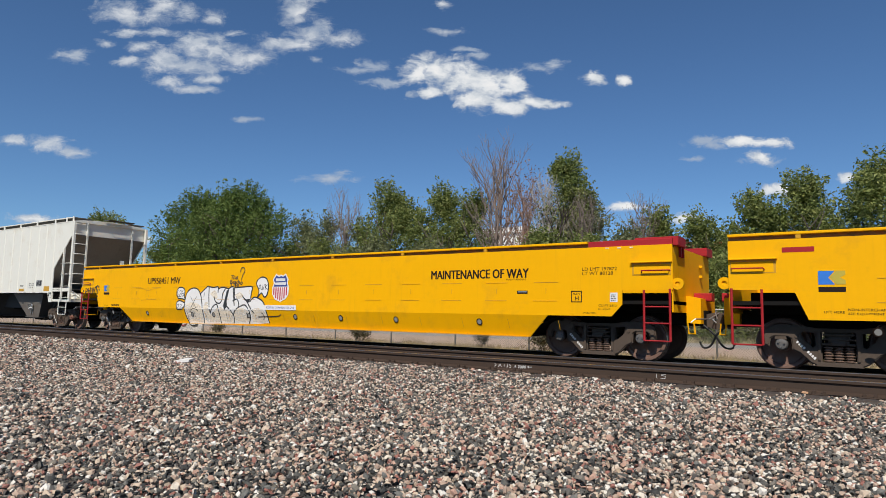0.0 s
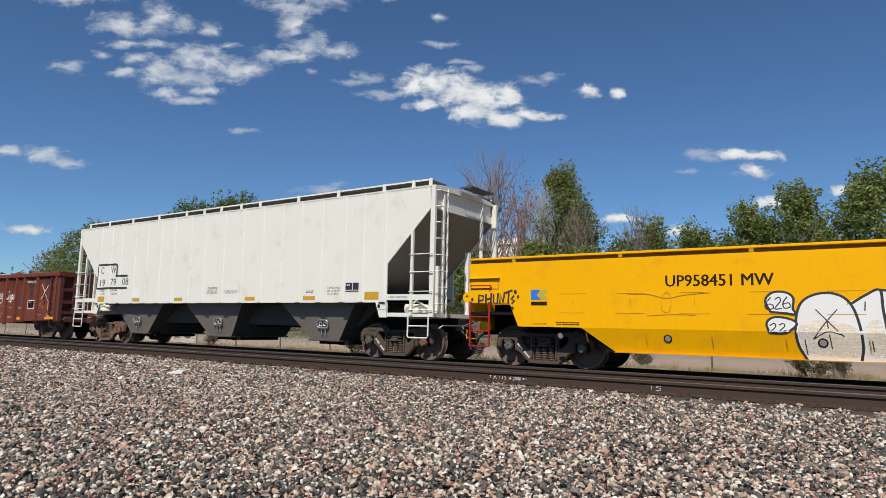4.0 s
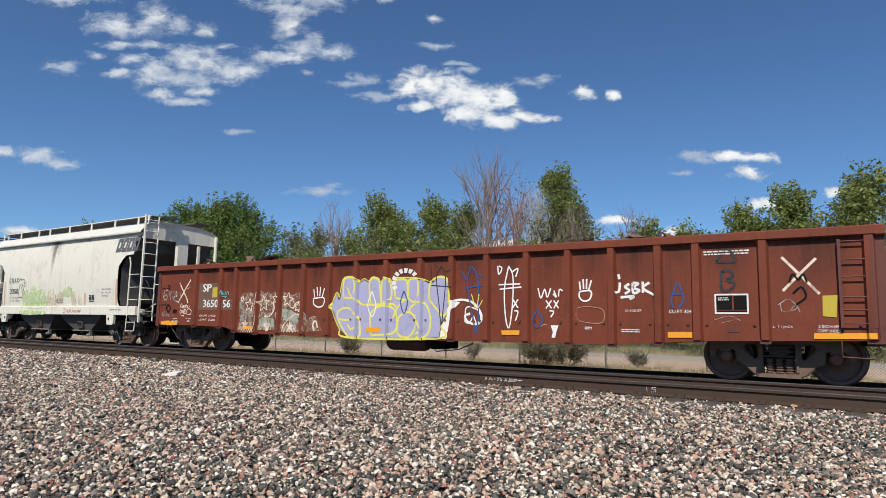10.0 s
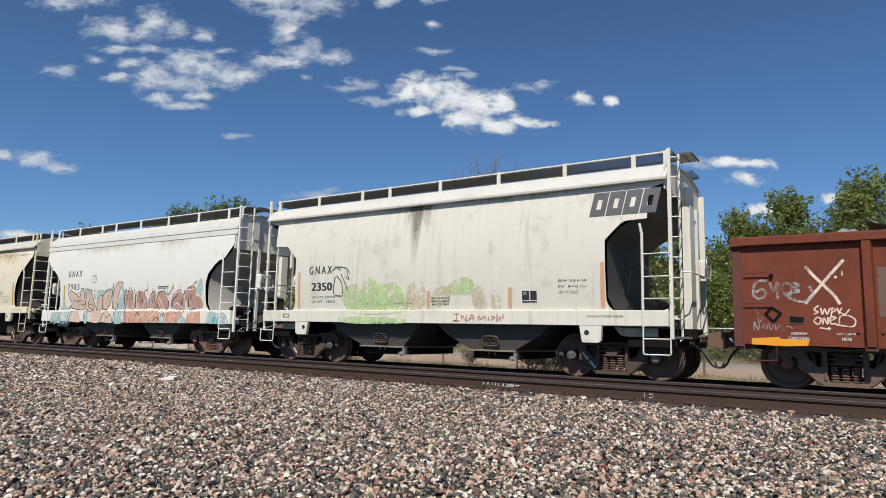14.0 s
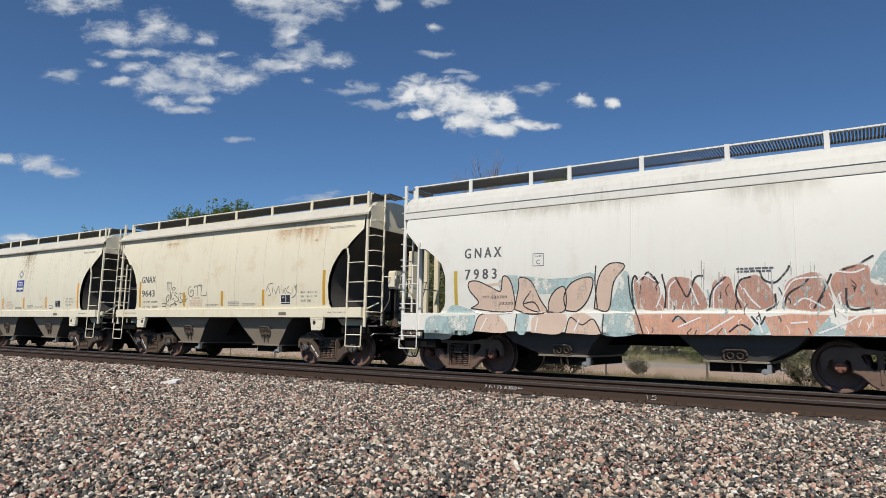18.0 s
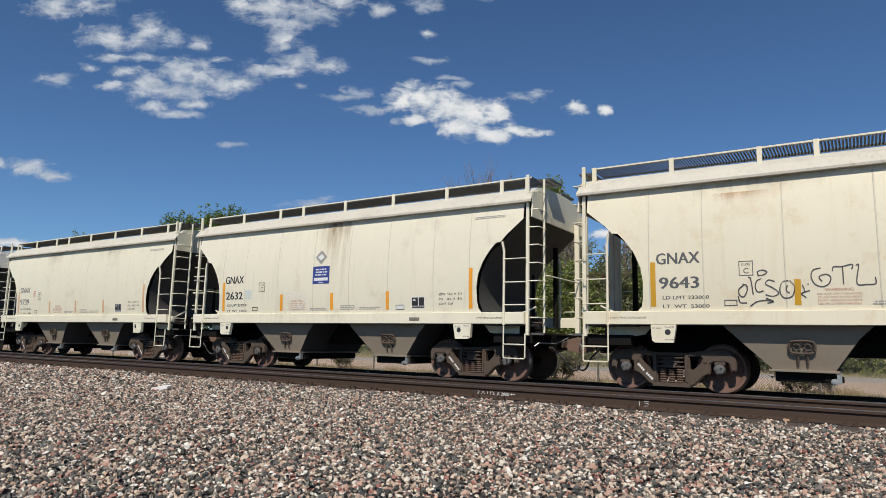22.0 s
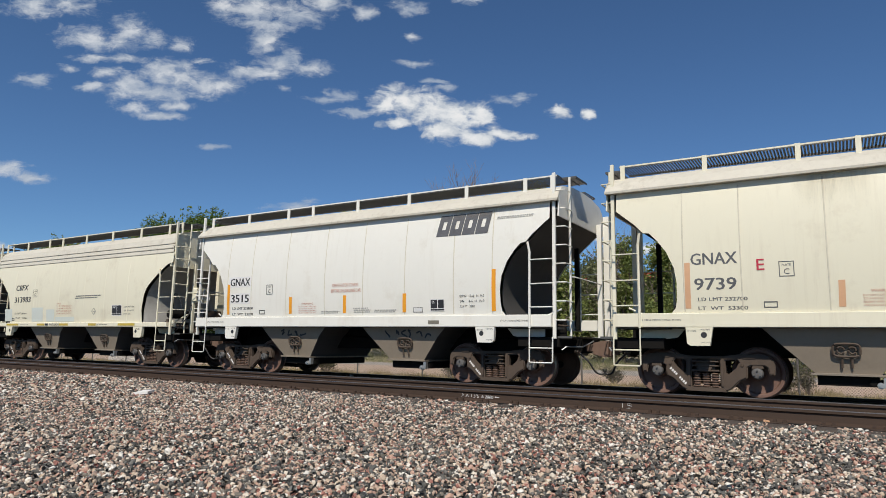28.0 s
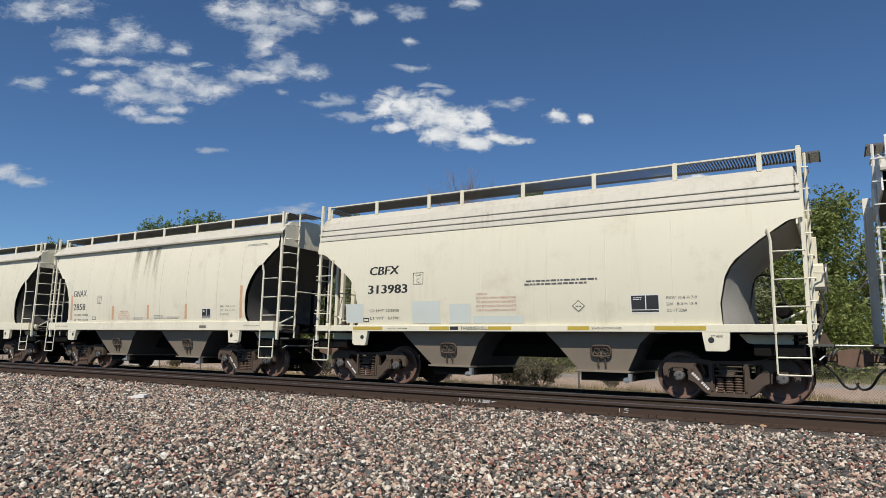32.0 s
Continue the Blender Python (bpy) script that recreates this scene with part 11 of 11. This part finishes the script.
bare_tree(-0.562, 36.5, 12.1, 2.1, 31, 3)
bare_tree(-0.513, 36.0, 9.7, 1.2, 32, 2, surface("reddish_bare_twigs", (0.30, 0.19, 0.145), 0.9, vary=0.2, scale=3, fine=25, bump=0.2), "dying tree with reddish bare twigs", 700)
bare_tree(-0.470, 36.5, 9.6, 1.1, 33, 2, surface("pale_bare_twigs", (0.42, 0.38, 0.33), 0.9, vary=0.2, scale=3, fine=25, bump=0.2), "dead tree with pale grey branches")
bare_tree(-0.405, 36.0, 7.8, 1.4, 34, 2)
bare_tree(-0.939, 37.5, 10.1, 1.3, 35, 2)
bare_tree(-0.305, 35.5, 7.6, 1.2, 36, 2)


def shrub(u, Y, h, w, seed, count=1500, mat=None, label="dusty grey-green shrub by the fence"):
    x = u * Y
    rnd, r = random.Random(seed), np.random.RandomState(seed)
    t = thing("shrub", label, "shrub", at=Matrix.Translation((x, Y, ground_height(x, Y))))
    s, tips = Shape(), []
    for i in range(11):
        a = rnd.uniform(0, 6.28)
        limbs(s, (0, 0, 0), (math.cos(a) * w / h * 0.7, math.sin(a) * 0.5, 1.0), h * rnd.uniform(0.45, 0.65), 0.011, 2, rnd, tips, 0.45)
    part("stem_work", s, BARK_GREY, t)
    c = np.array(tips)[r.randint(len(tips), size=count)] * np.array([1, 1, 1.0]) + r.normal(0, 0.09, (count, 3))
    c *= (0.45 + 0.55 * r.rand(count, 1))
    c[:, 2] = np.abs(c[:, 2])
    part("foliage", leaf_mesh("leaves", c, 0.028, mat or SHRUB, seed), None, t)


shrub(-0.475, 19.9, 1.0, 2.2, 41, 4200)
shrub(-0.415, 19.8, 1.0, 2.2, 48, 3600)
shrub(-0.077, 19.9, 0.75, 1.6, 49, 2200)
shrub(-0.885, 19.9, 0.80, 1.1, 42, 2200)
shrub(-0.60, 20.8, 0.7, 0.9, 43, 900)
shrub(-0.30, 21.0, 0.6, 0.8, 44, 900)
shrub(-0.04, 20.9, 0.7, 0.9, 45, 1000)
shrub(-1.35, 20.2, 0.7, 1.0, 46, 1200)
shrub(-0.45, 20.8, 0.5, 0.7, 47, 700)


def grass(name, label, n, x0, x1, y0, y1, h, seed, mat):
    r = np.random.RandomState(seed)
    x, y = r.uniform(x0, x1, n), r.uniform(y0, y1, n)
    clump = np.array([noise.noise(Vector((float(a) * 0.9, float(b) * 1.5, 3.0))) for a, b in zip(x, y)])
    k = clump > -0.12
    x, y, clump = x[k], y[k], clump[k]
    m = len(x)
    z = np.array([ground_height(float(a), float(b)) for a, b in zip(x, y)])
    hh = h * np.exp(r.normal(0, 0.35, m)) * (0.6 + clump)
    dx, dy, wd = r.normal(0, 0.35, m) * hh, r.normal(0, 0.35, m) * hh, r.uniform(0.006, 0.014, m)
    v = np.stack([np.stack([x - wd, y, z - 0.02], 1), np.stack([x + wd, y, z - 0.02], 1), np.stack([x + dx, y + dy, z + hh], 1)], 1).reshape(-1, 3)
    me = bpy.data.meshes.new(name)
    me.from_pydata(v, [], (np.arange(m * 3).reshape(-1, 3)).tolist())
    me.materials.append(mat)
    tagged(new(name, me), label, "grass", kind="stuff")


grass("dry_grass", "straw-coloured dry grass along the fence", 26000, -50, 8, 18.2, 21.6, 0.17, 51, STRAW)
grass("green_grass", "green weeds below the trees", 16000, -60, 10, 30.6, 35.0, 0.35, 52, LEAF_OLIVE)


tree(-1.12, 39.0, 7.6, 7.0, 61, LEAF, 6000, 0.14, 9, 0.02, "low green deciduous tree")
tree(-0.985, 37.0, 7.0, 6.0, 62, LEAF, 5000, 0.13, 9, 0.02, "low green deciduous tree")
tree(-0.85, 35.0, 6.4, 6.0, 63, LEAF_OLIVE, 5000, 0.13, 9, 0.02, "low olive green tree")
tree(-0.46, 40.0, 7.4, 6.0, 64, LEAF, 5000, 0.14, 9, 0.02, "low green deciduous tree")
tree(-0.245, 38.0, 5.8, 4.5, 65, LEAF_OLIVE, 4000, 0.13, 8, 0.02, "low olive green tree")
tree(-0.17, 40.0, 6.6, 4.5, 66, LEAF, 4000, 0.14, 8, 0.02, "low green deciduous tree")


def litter():
    """A pale slab and an orange chip that lie on the ballast."""
    slab = thing("pale_slab", "flat whitish stone slab lying on the ballast", "stone", at=pose(-10.84, 7.34, ground_height(-10.84, 7.34) + 0.03, 6, -8, 20))
    part("slab", Shape().prism([(-0.17, 0.0), (0.16, -0.01), (0.18, 0.035), (-0.02, 0.05), (-0.15, 0.04)], -0.10, 0.09), SPRAY_WHITE, slab)
    chip = thing("orange_chip", "small orange plastic chip by the rail", "litter", at=pose(-0.85, 9.15, -0.165, 10, 5, 30))
    part("chip", Shape().prism([(-0.035, 0.0), (0.03, 0.0), (0.035, 0.016), (-0.02, 0.02)], -0.018, 0.018), FADED_ORANGE, chip)


litter()

# ---- buildings behind the trees ----
def building(name, label, x0, x1, y, h, wall, fascia, floors):
    b = thing(name, label, "building", at=Matrix.Translation((x0, y, ground_height(x0, y))))
    w = x1 - x0
    part("wall", Shape().box(0, w, 0, 14, -0.5, h), wall, b)
    part("roof", Shape().box(-0.3, w + 0.3, -0.3, 14.3, h, h + 0.6), fascia, b)
    for f in range(floors):
        for i in range(int(w / 4)):
            x = 1.5 + i * 4
            win = part("window", Shape().box(x, x + 1.6, -0.06, 0.02, 1.0 + f * 3.2, 2.6 + f * 3.2), INK_WHITE, b)
            part("pane", Shape().box(x + 0.1, x + 1.5, -0.075, -0.062, 1.1 + f * 3.2, 2.5 + f * 3.2), UNDER, win)


TAN_WALL = surface("tan_stucco", (0.50, 0.38, 0.28), 0.85, vary=0.08, scale=0.5, fine=6, bump=0.1)
building("office_building", "tan building with a red roof edge behind trees", -29.0, -12.0, 66.0, 7.6, TAN_WALL, RED, 2)
building("white_building", "white building with a red base behind trees", -39.0, -33.0, 64.0, 10.0, SPRAY_WHITE, SPRAY_WHITE, 2)


# ---- what moves: the cars roll along the track, the wheels turn ----
def travelled(t):
    return float(np.interp(t, [a for a, _ in RUN], [b for _, b in RUN]))


def motions():
    for car, x in ROLLING:
        walk(car, [(t, pose(x + s, TRACK_Y, TRACK_Z)) for t, s in RUN])
    steps = [i * 32.0 / 240 for i in range(241)]
    turns = [(t, math.degrees(travelled(t) / WHEEL_R)) for t in steps]
    for wheel, place in SPINNING:
        walk(wheel, [(t, pose(*place, 0, a, 0)) for t, a in turns])


motions()
